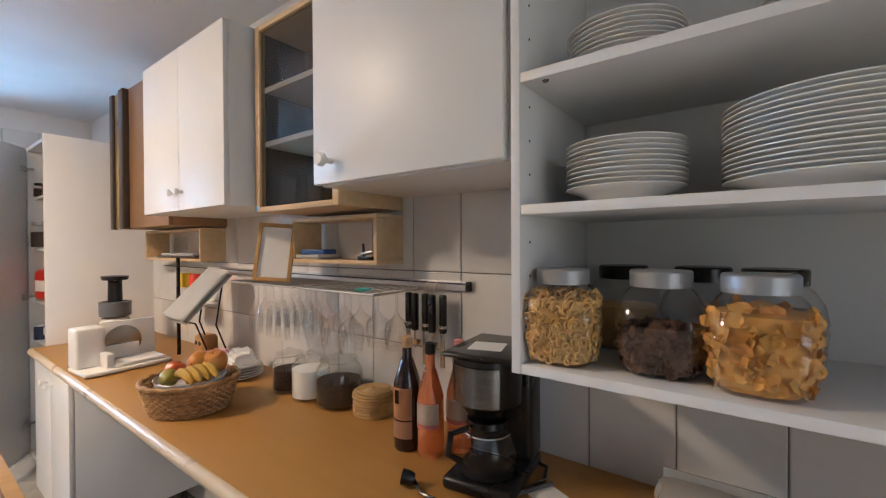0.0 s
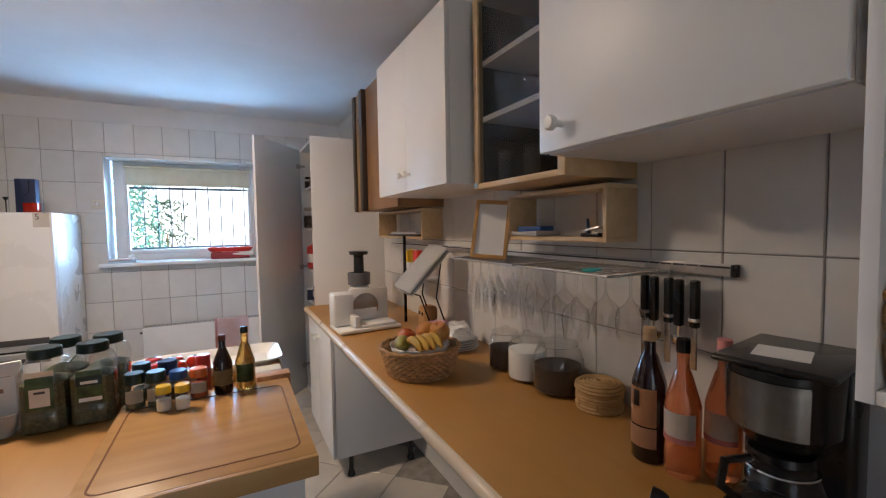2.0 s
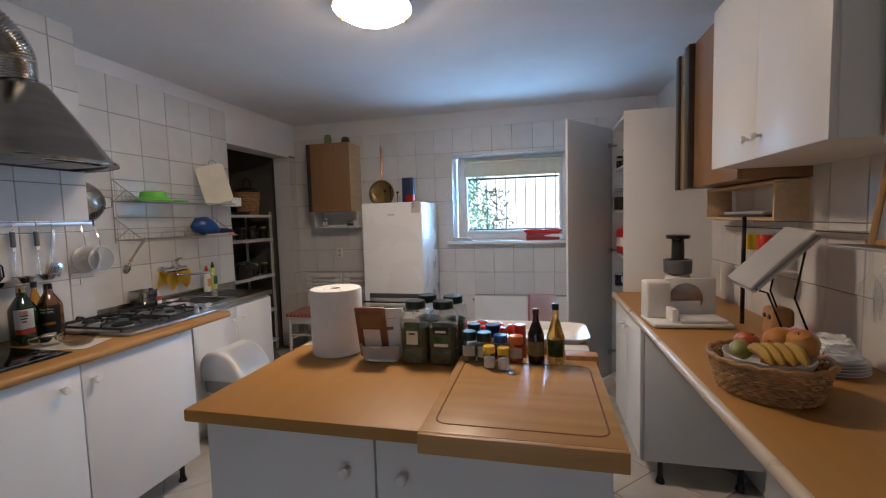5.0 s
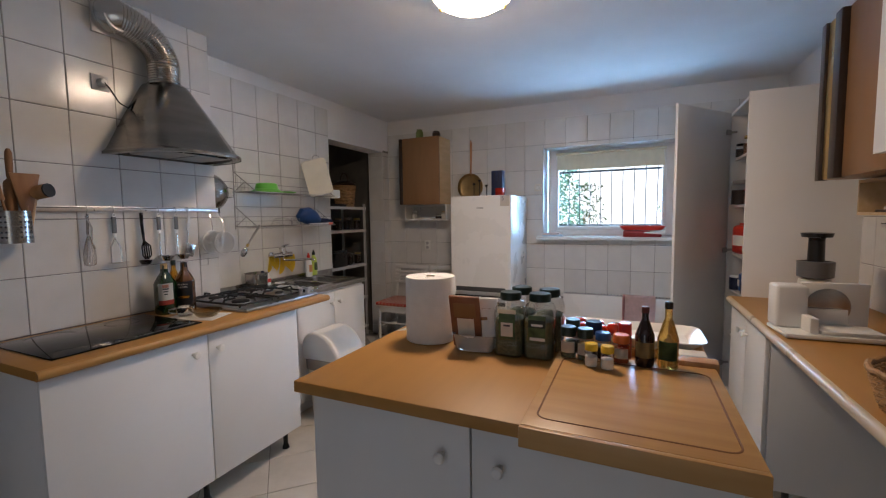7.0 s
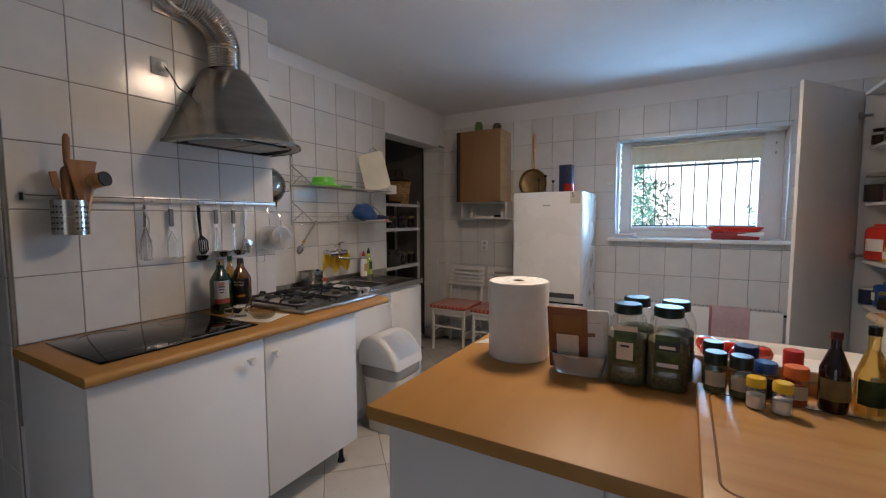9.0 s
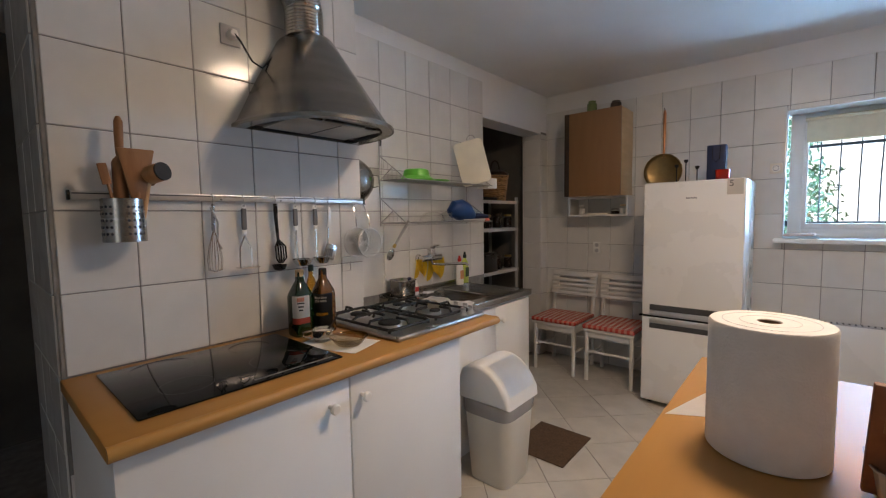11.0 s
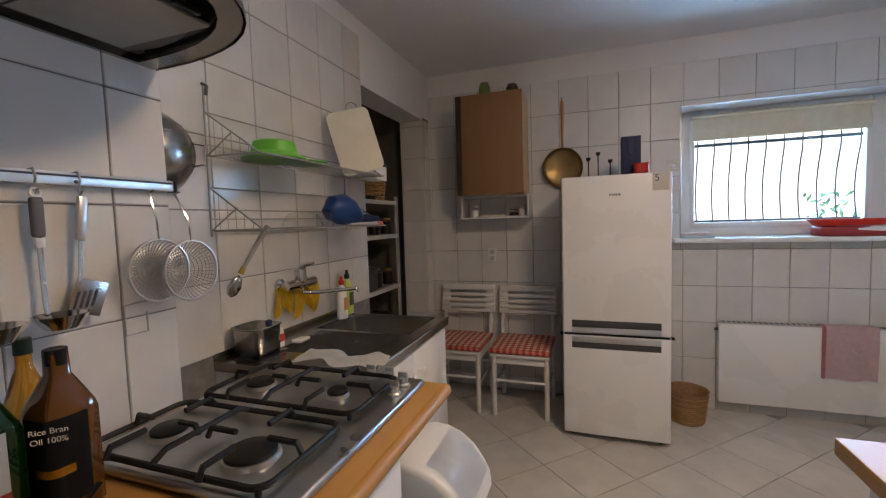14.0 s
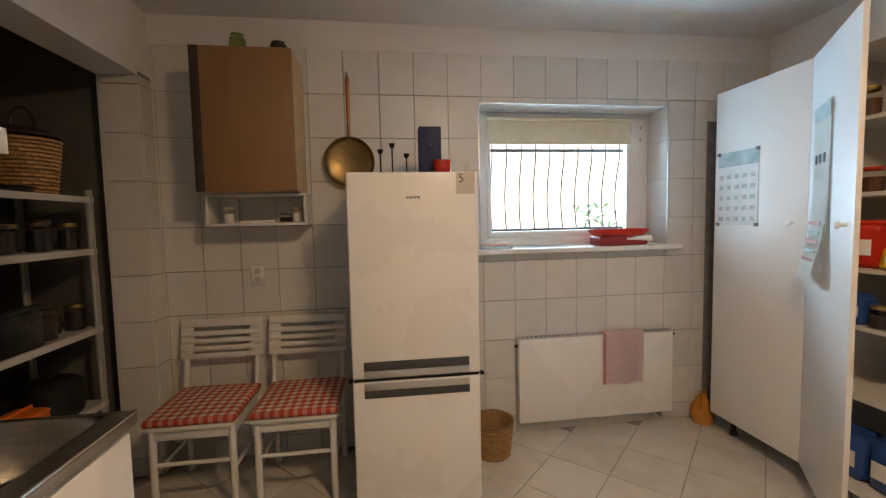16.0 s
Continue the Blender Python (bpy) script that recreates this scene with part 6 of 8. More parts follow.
for x in (-0.002,):
    part("filter_joint", box(x, x + 0.004, 0.05, 0.30, 0.0062, 0.0078), M_ink, hd)
part("filter_panel", lathe([(0, 0.0195), (0.29, 0.0195), (0.29, 0.022), (0, 0.022)], 30, y=0.10, sx=0.85, sy=0.9), M_grey, hd, "dark inner panel")
part("switch_strip", box(-0.08, 0.10, 0.335, 0.35, 0.004, 0.012, 0.002), M_black, hd, "black switch strip")
for x in (-0.13, 0.13):
    part("lamp_slot", box(x - 0.025, x + 0.025, 0.315, 0.33, 0.006, 0.014, 0.002), M_black, hd)
# duct: up from the canopy, then bent into the wall
c0 = Vector((0.02, 0.09, 0.395))
path = []
for i in range(64):
    s = i / 63
    if s < 0.25:
        path.append(c0 + Vector((0.0, 0.0, 0.10 * s / 0.25)))
    else:
        a = radians(90 * (s - 0.25) / 0.75)
        path.append(c0 + Vector((0.225 * (1 - math.cos(a)), -0.035 * (s - 0.25), 0.10 + 0.185 * math.sin(a))))
path = path[:-1] + [path[-1] + Vector((0.0, -0.03, 0.0))]
rad = [0.076 + (0.0035 if i % 2 else -0.002) for i in range(len(path))]
part("duct", tube(path, rad, 24), mat("shiny_duct_foil", (0.60, 0.59, 0.57), 0.2, metal=1.0, vary=0.08, bump=0.1, bump_scale=60), hd, "ribbed aluminium duct")
part("duct_plate", box(0.155, 0.315, 0.008, 0.022, 0.59, 0.75, 0.003), M_alu, hd, "square wall plate")
part("duct_elbow", rod((0.232, 0.012, 0.67), (0.232, 0.10, 0.67), 0.066, 0.066, 22), M_alu, hd)
so = thing("wall_socket", "white wall socket with a plug above the hob", "socket", -1.702, -2.578, 2.10)
part("plate", box(-0.038, 0.038, 0, 0.010, -0.038, 0.038, 0.004), M_lgrey, so)
part("plug", moved(lathe([(0, 0), (0.018, 0), (0.02, 0.02), (0.013, 0.035), (0, 0.036)], 16), pose(0, 0.010, 0, -90)), M_plastic, so)
part("cord", tube([(0, 0.042, -0.003), (-0.02, 0.045, -0.025), (-0.07, 0.03, -0.085), (-0.11, 0.03, -0.10), (-0.15, 0.04, -0.05), (-0.20, 0.05, -0.02), (-0.25, 0.08, 0.0)], 0.004, 7), M_black, so, "black cord")

# ---- utensil rail ----
ur = thing("utensil_rail", "slim steel utensil rail screwed on the tiles", "rail", -1.75, -2.572, 1.462)
part("bar", box(-0.56, 0.555, 0, 0.014, 0, 0.026, 0.003), M_alu, ur)
part("slot", box(-0.555, 0.553, 0.0143, 0.0153, 0.017, 0.021), M_ink, ur)
part("end_cap", box(0.556, 0.564, -0.002, 0.016, -0.002, 0.028, 0.002), M_black, ur, "black end cap")
part("end_cap", box(-0.568, -0.561, -0.002, 0.016, -0.002, 0.028, 0.002), M_black, ur, "black end cap")
for x in (-0.35, -0.12, 0.12, 0.36):
    part("screw", moved(lathe([(0, 0), (0.004, 0), (0.003, 0.002), (0, 0.002)], 10), pose(x, 0.0143, 0.008, -90)), M_grey, ur)


def hook(t, x=0):
    part("hook", tube([(x, -0.006, 0.036), (x, 0.012, 0.038), (x, 0.018, 0.02), (x, 0.008, 0.0), (x, 0.014, -0.008), (x, 0.022, 0.0)], 0.0022, 6), M_alu, t, "metal hook")


def grip(t, z0, z1, m=M_grey):
    part("handle", box(-0.010, 0.010, 0.004, 0.018, z1, z0, 0.005, 3), m, t, "grey and white handle")
    part("handle_loop", tube([(0.008 * math.cos(a), 0.011, z0 + 0.008 + 0.008 * math.sin(a)) for a in (math.tau * j / 12 for j in range(12))], 0.0025, 6, closed=True), M_plastic, t)
    part("handle_tip", box(-0.008, 0.008, 0.005, 0.017, z1 - 0.02, z1 - 0.0005, 0.004), M_plastic, t)


UY, UZ = -2.566, 1.452
wh = thing("whisk", "wire whisk and peeler hanging from the rail", "whisk", -1.597, UY, UZ)
hook(wh)
part("handle", tube([(0, 0.012, 0), (0.004, 0.012, -0.10)], 0.006, 8), M_steel, wh)
for k in range(7):
    a = math.pi * k / 7
    pts = [(0.004 + 0.028 * math.sin(math.pi * s) ** 0.8 * math.cos(a) * sgn, 0.016 + 0.02 * math.sin(math.pi * s) ** 0.8 * math.sin(a) * sgn, -0.10 - 0.155 * q) for q, s, sgn in [(0, 0.02, 1), (0.35, 0.2, 1), (0.7, 0.42, 1), (0.95, 0.3, 1), (1.0, 0.0, 1), (0.95, 0.3, -1), (0.7, 0.42, -1), (0.35, 0.2, -1), (0, 0.02, -1)]]
    part("wire", tube(pts, 0.0011, 4), M_chrome, wh)
part("peeler", tube([(0.012, 0.02, -0.01), (-0.012, 0.02, -0.07), (-0.006, 0.02, -0.14), (-0.02, 0.02, -0.17)], 0.004, 7), M_chrome, wh, "steel peeler")
ms = thing("potato_masher", "steel potato masher with a grey handle", "masher", -1.71, UY, UZ)
hook(ms)
grip(ms, -0.015, -0.10)
part("leg", tube([(0, 0.011, -0.10), (0, 0.011, -0.125), (-0.022, 0.012, -0.17), (-0.024, 0.014, -0.245)], 0.0035, 7), M_chrome, ms)
part("leg", tube([(0, 0.011, -0.125), (0.022, 0.012, -0.17), (0.024, 0.014, -0.245)], 0.0035, 7), M_chrome, ms)
part("foot_plate", box(-0.038, 0.038, 0.004, 0.05, -0.25, -0.246), M_chrome, ms)
bs = thing("slotted_spoon", "black plastic slotted spoon hanging from the rail", "spoon", -1.842, UY, UZ)
hook(bs)
part("handle", tube([(0, 0.012, 0.005), (0, 0.012, -0.06), (-0.006, 0.012, -0.15)], [0.009, 0.008, 0.006], 8), M_black, bs)
for k in range(5):
    x = -0.028 + k * 0.011
    part("tine", tube([(-0.006, 0.012, -0.145), (x - 0.006, 0.018, -0.175), (x - 0.008, 0.02, -0.225), (-0.008 + x * 0.3, 0.02, -0.245)], 0.0036, 6), M_black, bs)
part("ladle_bowl", lathe([(0, -0.03), (0.022, -0.02), (0.031, 0.0), (0.028, 0.0), (0.02, -0.016), (0, -0.026)], 18, x=0.002, y=0.03, z=-0.25), M_black, bs)


def ladle(x, r, label):
    t = thing("ladle", label, "ladle", x, UY, UZ)
    hook(t)
    grip(t, -0.015, -0.09)
    part("stem", tube([(0, 0.011, -0.09), (0, 0.012, -0.21), (0, 0.016, -0.235)], 0.0045, 7), M_steel, t)
    part("bowl", lathe([(0, -r * 0.75), (r * 0.6, -r * 0.6), (r, 0), (r * 0.95, 0), (r * 0.55, -r * 0.52), (0, -r * 0.66)], 22, y=0.012 + r, z=-0.232), M_chrome, t, "shiny steel bowl")


ladle(-1.932, 0.046, "steel soup ladle with a grey handle on the rail")
ladle(-2.03, 0.043, "steel soup ladle with a grey handle on the rail")
sk = thing("steel_turner", "slotted steel turner hanging from the rail", "turner", -2.102, UY, UZ, 0)
hook(sk)
part("handle", box(-0.009, 0.009, 0.006, 0.016, -0.10, -0.01, 0.004, 2, ry=-6), M_alu, sk)
part("stem", tube([(0.005, 0.011, -0.10), (0.012, 0.012, -0.18)], 0.004, 7), M_steel, sk)
b = box(-0.03, 0.03, 0.010, 0.014, -0.25, -0.18, 0.001, ry=-20)
part("blade", b, M_steel, sk)
for k in range(4):
    part("blade_slot", box(-0.012 + 0.011 * k, -0.008 + 0.011 * k, 0.0142, 0.0152, -0.235, -0.20, ry=-20), M_ink, sk)


def sieve(x, z, r, label, yo):
    t = thing("sieve", label, "sieve", x, UY, z)
    part("rim", tube([(r * math.cos(a), 0.012 + yo, r * math.sin(a)) for a in (math.tau * j / 32 for j in range(32))], 0.003, 6, closed=True), M_alu, t)
    b = lathe([(r * math.sin(q), -r * 0.5 * math.cos(q)) for q in (radians(9 + 9 * i) for i in range(10))], 44)
    moved(b, pose(0, 0.012 + yo, 0, -90))
    bmesh.ops.wireframe(b, faces=b.faces[:], thickness=0.0036, use_replace=True)
    part("mesh_bowl", b, M_alu, t, "wire mesh bowl")
    part("handle", tube([(0, 0.012 + yo, r), (0.004, 0.014 + yo, r + 0.05), (0.0, 0.012, 1.455 - z), (-0.006, 0.02, 1.462 - z)], 0.0028, 6), M_chrome, t)


sieve(-2.243, 1.275, 0.072, "round wire mesh sieve hanging from the rail", 0.02)
sieve(-2.308, 1.268, 0.072, "round wire mesh sieve hanging from the rail", 0.04)
wr = thing("wire_hanger", "small empty wire hook on the tiles", "hook", -2.205, -2.572, 1.19)
part("wire", tube([(-0.03, 0.0, 0.015), (0.0, 0.004, 0.015), (0.028, 0.004, 0.012), (0.028, 0.004, -0.055), (-0.022, 0.004, -0.055), (-0.022, 0.004, -0.01)], 0.0022, 6), M_greysteel, wr)

# utensil basket with wooden tools
uk = thing("utensil_holder", "perforated steel utensil cylinder hung on the rail", "holder", -1.313, -2.507, 1.328)
HR = 0.058
b = bmesh.new()
nA, nZ = 48, 13
vs = [[b.verts.new((HR * math.cos(math.tau * i / nA), HR * math.sin(math.tau * i / nA), 0.135 * k / nZ)) for i in range(nA)] for k in range(nZ + 1)]
for k in range(nZ):
    for i in range(nA):
        b.faces.new((vs[k][i], vs[k][(i + 1) % nA], vs[k + 1][(i + 1) % nA], vs[k + 1][i]))
b.faces.new(vs[0][::-1])
part("cylinder", b, M_steel, uk)
for k in range(5):
    for i in range(24):
        if i % 6 in (4, 5):
            continue
        a = math.tau * i / 24
        part("hole", moved(lathe([(0, 0), (0.0042, 0), (0.0042, 0.0006), (0, 0.0006)], 8), Matrix.Translation((HR * math.cos(a), HR * math.sin(a), 0.025 + 0.021 * k)) @ Matrix.Rotation(a, 4, "Z") @ Matrix.Rotation(radians(90), 4, "Y")), M_ink, uk, "round dark hole")
part("hanger", box(-0.02, 0.02, -0.062, -0.056, 0.09, 0.15, 0.002), M_alu, uk)


M_oldwood = mat("reddish_old_wood", (0.20, 0.085, 0.03), 0.55, color2=(0.30, 0.14, 0.055), scale=6, stretch=(6, 6, 1), bump=0.1)


def tool(name, label, pts, rr, dx, dy, extra=None):
    t = thing(name, label, "utensil", -1.325 + dx, -2.507 + dy, 1.335)
    part("shaft", tube(pts, rr, 12), M_oldwood, t)
    if extra:
        part("head", extra, M_oldwood, t)
    return t


tool("rolling_pin", "pale wooden rolling pin handle standing in the holder", [(0, 0, 0), (0.0, 0, 0.24), (-0.002, 0, 0.25), (-0.002, 0, 0.262), (-0.003, 0, 0.275), (-0.004, 0, 0.33), (-0.005, 0, 0.37), (-0.005, 0, 0.385)], [0.02, 0.02, 0.018, 0.008, 0.011, 0.0125, 0.012, 0.006], 0.015, 0.0)
b = box(-0.046, 0.046, -0.006, 0.006, 0.12, 0.285, 0.004, 2)
for v in b.verts:
    f = (v.co.z - 0.12) / 0.15
    v.co.x *= 0.35 + 0.75 * min(1, f * 1.3)
tool("wooden_spatula", "broad reddish wooden spatula in the holder", [(0, 0, 0), (0, 0, 0.15)], 0.008, -0.022, 0.03, b)
mal = thing("meat_mallet", "wooden meat mallet with a metal face in the holder", "utensil", -1.365, -2.485, 1.335)
part("shaft", tube([(0.02, 0, 0.0), (-0.014, 0.0, 0.19)], 0.010, 10), M_rod, mal)
part("head", moved(rod((0, -0.055, 0), (0, 0.04, 0), 0.031, 0.029, 20), pose(-0.024, 0.01, 0.208, 10, 0, 25)), M_rod, mal)
part("metal_face", moved(rod((0, 0.0405, 0), (0, 0.047, 0), 0.0295, 0.0295, 20), pose(-0.024, 0.01, 0.208, 10, 0, 25)), M_iron, mal, "dark metal face")
tool("wooden_spoon", "round wooden spoon leaning in the holder", [(0.02, 0, 0.0), (-0.04, 0, 0.18)], 0.006, -0.02, -0.02, moved(lathe([(0, -0.028), (0.018, -0.02), (0.024, 0), (0.018, 0.02), (0, 0.028)], 14, sy=0.6), pose(-0.05, 0, 0.20, 0, -18)))
tool("wooden_fork", "slim wooden fork in the holder", [(0, 0, 0), (0.035, 0, 0.20)], [0.006, 0.004], 0.02, 0.02, box(0.026, 0.05, -0.004, 0.004, 0.17, 0.235, 0.003, ry=10))
tool("wooden_spoon", "dark wooden spoon standing in the holder", [(0, 0, 0), (0.012, 0, 0.19)], [0.006, 0.005], -0.005, -0.03)

# ---- sink ----
sk1 = thing("sink_unit", "white sink cabinet with a stainless steel double sink top", "sink", -3.05, -2.55, 0)
part("body", box(-0.395, 0.405, -0.296, 0.272, 0.10, 0.73, 0.001), M_white, sk1)
part("side_panel", box(-0.395, -0.392, -0.296, 0.272, 0.7305, 0.865), M_white, sk1)
part("side_panel", box(0.402, 0.405, -0.296, 0.272, 0.7305, 0.865), M_white, sk1)
part("front_panel", box(-0.391, 0.401, 0.262, 0.272, 0.7305, 0.865), M_white, sk1)
part("plinth", box(-0.38, 0.39, -0.29, 0.22, 0, 0.0995), M_white, sk1)
for x0, x1, kx in ((-0.395, 0.0, -0.045), (0.004, 0.405, 0.05)):
    part("door", box(x0, x1, 0.273, 0.29, 0.105, 0.845, 0.002), M_white, sk1)
    knob(sk1, kx, 0.29, 0.76, "y", 1)
# steel top with two openings
b = bmesh.new()
B1, B2 = (-0.05, 0.25, -0.17, 0.215), (-0.385, -0.075, -0.22, 0.245)
xs = sorted({-0.405, B2[0], B2[1], B1[0], B1[1], 0.41})
ys = sorted({-0.296, B2[2], B1[2], B1[3], B2[3], 0.304})
for x0, x1 in zip(xs, xs[1:]):
    for y0, y1 in zip(ys, ys[1:]):
        cx, cy = (x0 + x1) / 2, (y0 + y1) / 2
        if any(q[0] < cx < q[1] and q[2] < cy < q[3] for q in (B1, B2)):
            continue
        box(x0, x1, y0, y1, 0.866, 0.90, bm=b)
bmesh.ops.remove_doubles(b, verts=b.verts, dist=0.0005)
part("steel_top", b, M_steel, sk1, "stainless steel sink top", smooth=False)
part("front_rim", tube([(-0.405, 0.302, 0.897), (0.41, 0.302, 0.897)], 0.006, 8), M_steel, sk1)
part("upstand", box(-0.405, 0.41, -0.299, -0.290, 0.9005, 0.925, 0.002), M_steel, sk1)
for q, dpt in ((B1, 0.14), (B2, 0.15)):
    b = bmesh.new()
    m0, m1 = (q[0] + q[1]) / 2, (q[2] + q[3]) / 2
    w, h = (q[1] - q[0]) / 2 + 0.002, (q[3] - q[2]) / 2 + 0.002
    rings = []
    for sc_, z in ((1.0, 0.899), (0.985, 0.88), (0.95, 0.90 - dpt * 0.8), (0.85, 0.90 - dpt), (0.1, 0.90 - dpt - 0.006)):
        ring = []
        for j in range(32):
            a = math.tau * j / 32
            k = (abs(math.cos(a)) ** 7 + abs(math.sin(a)) ** 7) ** (-1 / 7)
            ring.append(b.verts.new((m0 + w * sc_ * k * math.cos(a), m1 + h * sc_ * k * math.sin(a), z)))
        rings.append(ring)
    for u, v in zip(rings, rings[1:]):
        for j in range(32):
            b.faces.new((u[j], v[j], v[(j + 1) % 32], u[(j + 1) % 32]))
    b.faces.new(rings[-1])
    part("basin", b, M_steel, sk1, "stainless steel basin")
    part("drain", lathe([(0, 0.90 - dpt - 0.003), (0.03, 0.90 - dpt - 0.002), (0.028, 0.90 - dpt + 0.002), (0, 0.90 - dpt)], 20, x=m0, y=m1), M_chrome, sk1)
tp = thing("wall_tap", "chrome wall-mounted mixer tap over the sink", "tap", -2.985, -2.842, 1.115)
part("rosette", moved(lathe([(0, 0), (0.03, 0), (0.028, 0.012), (0.014, 0.02), (0.014, 0.04)], 20), pose(0, 0, 0, -90)), M_chrome, tp)
part("rosette", moved(lathe([(0, 0), (0.03, 0), (0.028, 0.012), (0.014, 0.02), (0.014, 0.04)], 20), pose(-0.15, 0, 0, -90)), M_chrome, tp)
part("body", rod((0.02, 0.05, 0), (-0.17, 0.05, 0), 0.022, 0.022, 18), M_chrome, tp)
part("lever_block", box(-0.095, -0.055, 0.03, 0.075, 0.0, 0.07, 0.01, 3), M_chrome, tp)
part("lever", tube([(-0.075, 0.055, 0.07), (-0.078, 0.09, 0.085), (-0.08, 0.12, 0.09)], [0.012, 0.008, 0.006], 8), M_chrome, tp)
part("spout", tube([(-0.075, 0.05, -0.01), (-0.08, 0.06, -0.04), (-0.12, 0.10, -0.045), (-0.22, 0.24, -0.04), (-0.225, 0.25, -0.055)], 0.009, 10), M_chrome, tp)
for k, (x, w, h) in enumerate(((-2.99, 0.11, 0.13), (-3.14, 0.17, 0.16))):
    t = thing("dish_cloth", "bright yellow cleaning cloth hanging behind the tap", "cloth", x, -2.834, 1.09)
    b = bmesh.new()
    nx, nz = 8, 6
    g = [[b.verts.new((-w / 2 + w * i / nx, 0.012 + 0.010 * math.sin(i * 1.7 + j * 0.6), -h * j / nz * (0.8 + 0.2 * math.sin(i)) + 0.02)) for i in range(nx + 1)] for j in range(nz + 1)]
    for j in range(nz):
        for i in range(nx):
            b.faces.new((g[j][i], g[j][i + 1], g[j + 1][i + 1], g[j + 1][i]))
    bmesh.ops.solidify(b, geom=b.faces[:], thickness=0.003)
    part("cloth", b, M_yellow, t)
pt = thing("steel_pot", "square-sided steel cutlery pot on the sink top", "pot", -2.755, -2.755, 0.9005)
part("pot", lathe([(0, 0.001), (0.06, 0.001), (0.063, 0.005), (0.066, 0.10), (0.072, 0.104), (0.07, 0.107), (0.062, 0.10), (0, 0.008)], 28, square=0.55), M_steel, pt)
part("tray", box(-0.085, 0.085, -0.075, 0.075, 0.0, 0.0008), M_black, pt)
part("brush_tip", lathe([(0, 0.09), (0.012, 0.095), (0.013, 0.115), (0, 0.12)], 12, x=-0.04, y=0.02), M_navy, pt)


def pump(x, y, z, r, h, body, cap, label, panel=None):
    t = thing("soap_bottle", label, "bottle", x, y, z)
    part("body", lathe([(0, 0), (r, 0), (r * 1.03, h * 0.1), (r, h * 0.5), (r * 0.85, h * 0.68), (r * 0.35, h * 0.78), (r * 0.33, h * 0.82)], 20, sy=0.7), body, t)
    part("cap", lathe([(r * 0.4, h * 0.80), (r * 0.42, h * 0.9), (r * 0.25, h * 0.92), (r * 0.22, h), (0, h)], 14), cap, t)
    if panel:
        part("printed_label", box(-r * 0.6, r * 0.6, r * 0.66, r * 0.74, h * 0.2, h * 0.5, 0.002), panel, t)


pump(-2.85, -2.745, 0.9005, 0.028, 0.10, M_plastic, M_plastic, "small white soap bottle by the sink", M_red)
pump(-3.33, -2.76, 0.9005, 0.033, 0.21, M_plastic, M_red, "white dish soap bottle with a red cap", M_laborange)
pump(-3.43, -2.79, 0.9005, 0.033, 0.23, mat("lime_liquid", (0.50, 0.60, 0.12), 0.3, vary=0.1), M_dgreen, "lime green dish soap bottle", M_labgreen)
sd = thing("soap_dish", "small white soap bar on the sink edge", "soap", -2.93, -2.70, 0.9005)
part("bar", box(-0.035, 0.035, -0.022, 0.022, 0, 0.014, 0.006, 3), M_porcelain, sd)
tw = thing("tea_towel", "crumpled white cloth on the sink edge", "cloth", -2.755, -2.40, 0.9015)
b = bmesh.new()
nx, ny = 16, 8
g = [[b.verts.new((-0.06 + 0.12 * j / ny + 0.02 * math.sin(i * 0.9), -0.16 + 0.33 * i / nx, max(0, 0.010 + 0.006 * math.sin(i * 0.55 + j * 0.7) + 0.004 * math.cos(j * 1.1 - i * 0.4)))) for i in range(nx + 1)] for j in range(ny + 1)]
for j in range(ny):
    for i in range(nx):
        b.faces.new((g[j][i], g[j][i + 1], g[j + 1][i + 1], g[j + 1][i]))
bmesh.ops.solidify(b, geom=b.faces[:], thickness=0.002)
part("cloth", b, M_paper, tw)

# ---- dish rack over the sink ----
dr = thing("dish_rack", "two-tier wire dish rack fixed to the tiles", "rack", -3.06, -2.83, 1.36)
for x in (-0.45, 0.405):
    part("upright", tube([(x, 0.0, -0.02), (x, 0.004, 0.50)], 0.004, 7), M_greysteel, dr)
    for z in (0.0, 0.255):
        for k in range(6):
            part("wire", tube([(x, 0.004 + 0.036 * k, z), (x, 0.004 + 0.036 * k, z + 0.15 - 0.024 * k)], 0.0012, 4), M_greysteel, dr)
        part("brace", tube([(x, 0.002, z + 0.15), (x, 0.23, z - 0.005)], 0.003, 6), M_greysteel, dr)
        part("brace", tube([(x, 0.002, z), (x, 0.12, z + 0.075)], 0.0025, 6), M_greysteel, dr)
part("wall_hook", tube([(0.405, 0.0, 0.50), (0.405, 0.02, 0.49), (0.405, 0.015, 0.46)], 0.006, 8), M_grey, dr)
for z in (0.0, 0.255):
    part("shelf_frame", tube([(-0.45, 0.012, z), (0.405, 0.012, z), (0.405, 0.235, z - 0.004), (-0.45, 0.235, z - 0.004)], 0.0035, 6, closed=True), M_greysteel, dr)
    part("back_bar", tube([(-0.45, 0.004, z + 0.15), (0.405, 0.004, z + 0.15)], 0.0032, 6), M_greysteel, dr)
    part("back_bar", tube([(-0.45, 0.004, z + 0.04), (0.405, 0.004, z + 0.04)], 0.0026, 6), M_greysteel, dr)
    for i in range(1, 42):
        x = -0.45 + 0.855 * i / 42
        part("wire", tube([(x, 0.235, z - 0.002), (x, 0.014, z + 0.002)], 0.0012, 4), M_greysteel, dr)
drip = part("drip_sheet", box(-0.44, 0.39, 0.02, 0.225, -0.016, -0.012), M_glass, dr, "clear plastic drip tray")
gb = thing("green_bowl", "bright green plastic bowl upside down on the rack", "bowl", -2.85, -2.71, 1.6165)
gb.scale = (1.12, 1.12, 1.3)
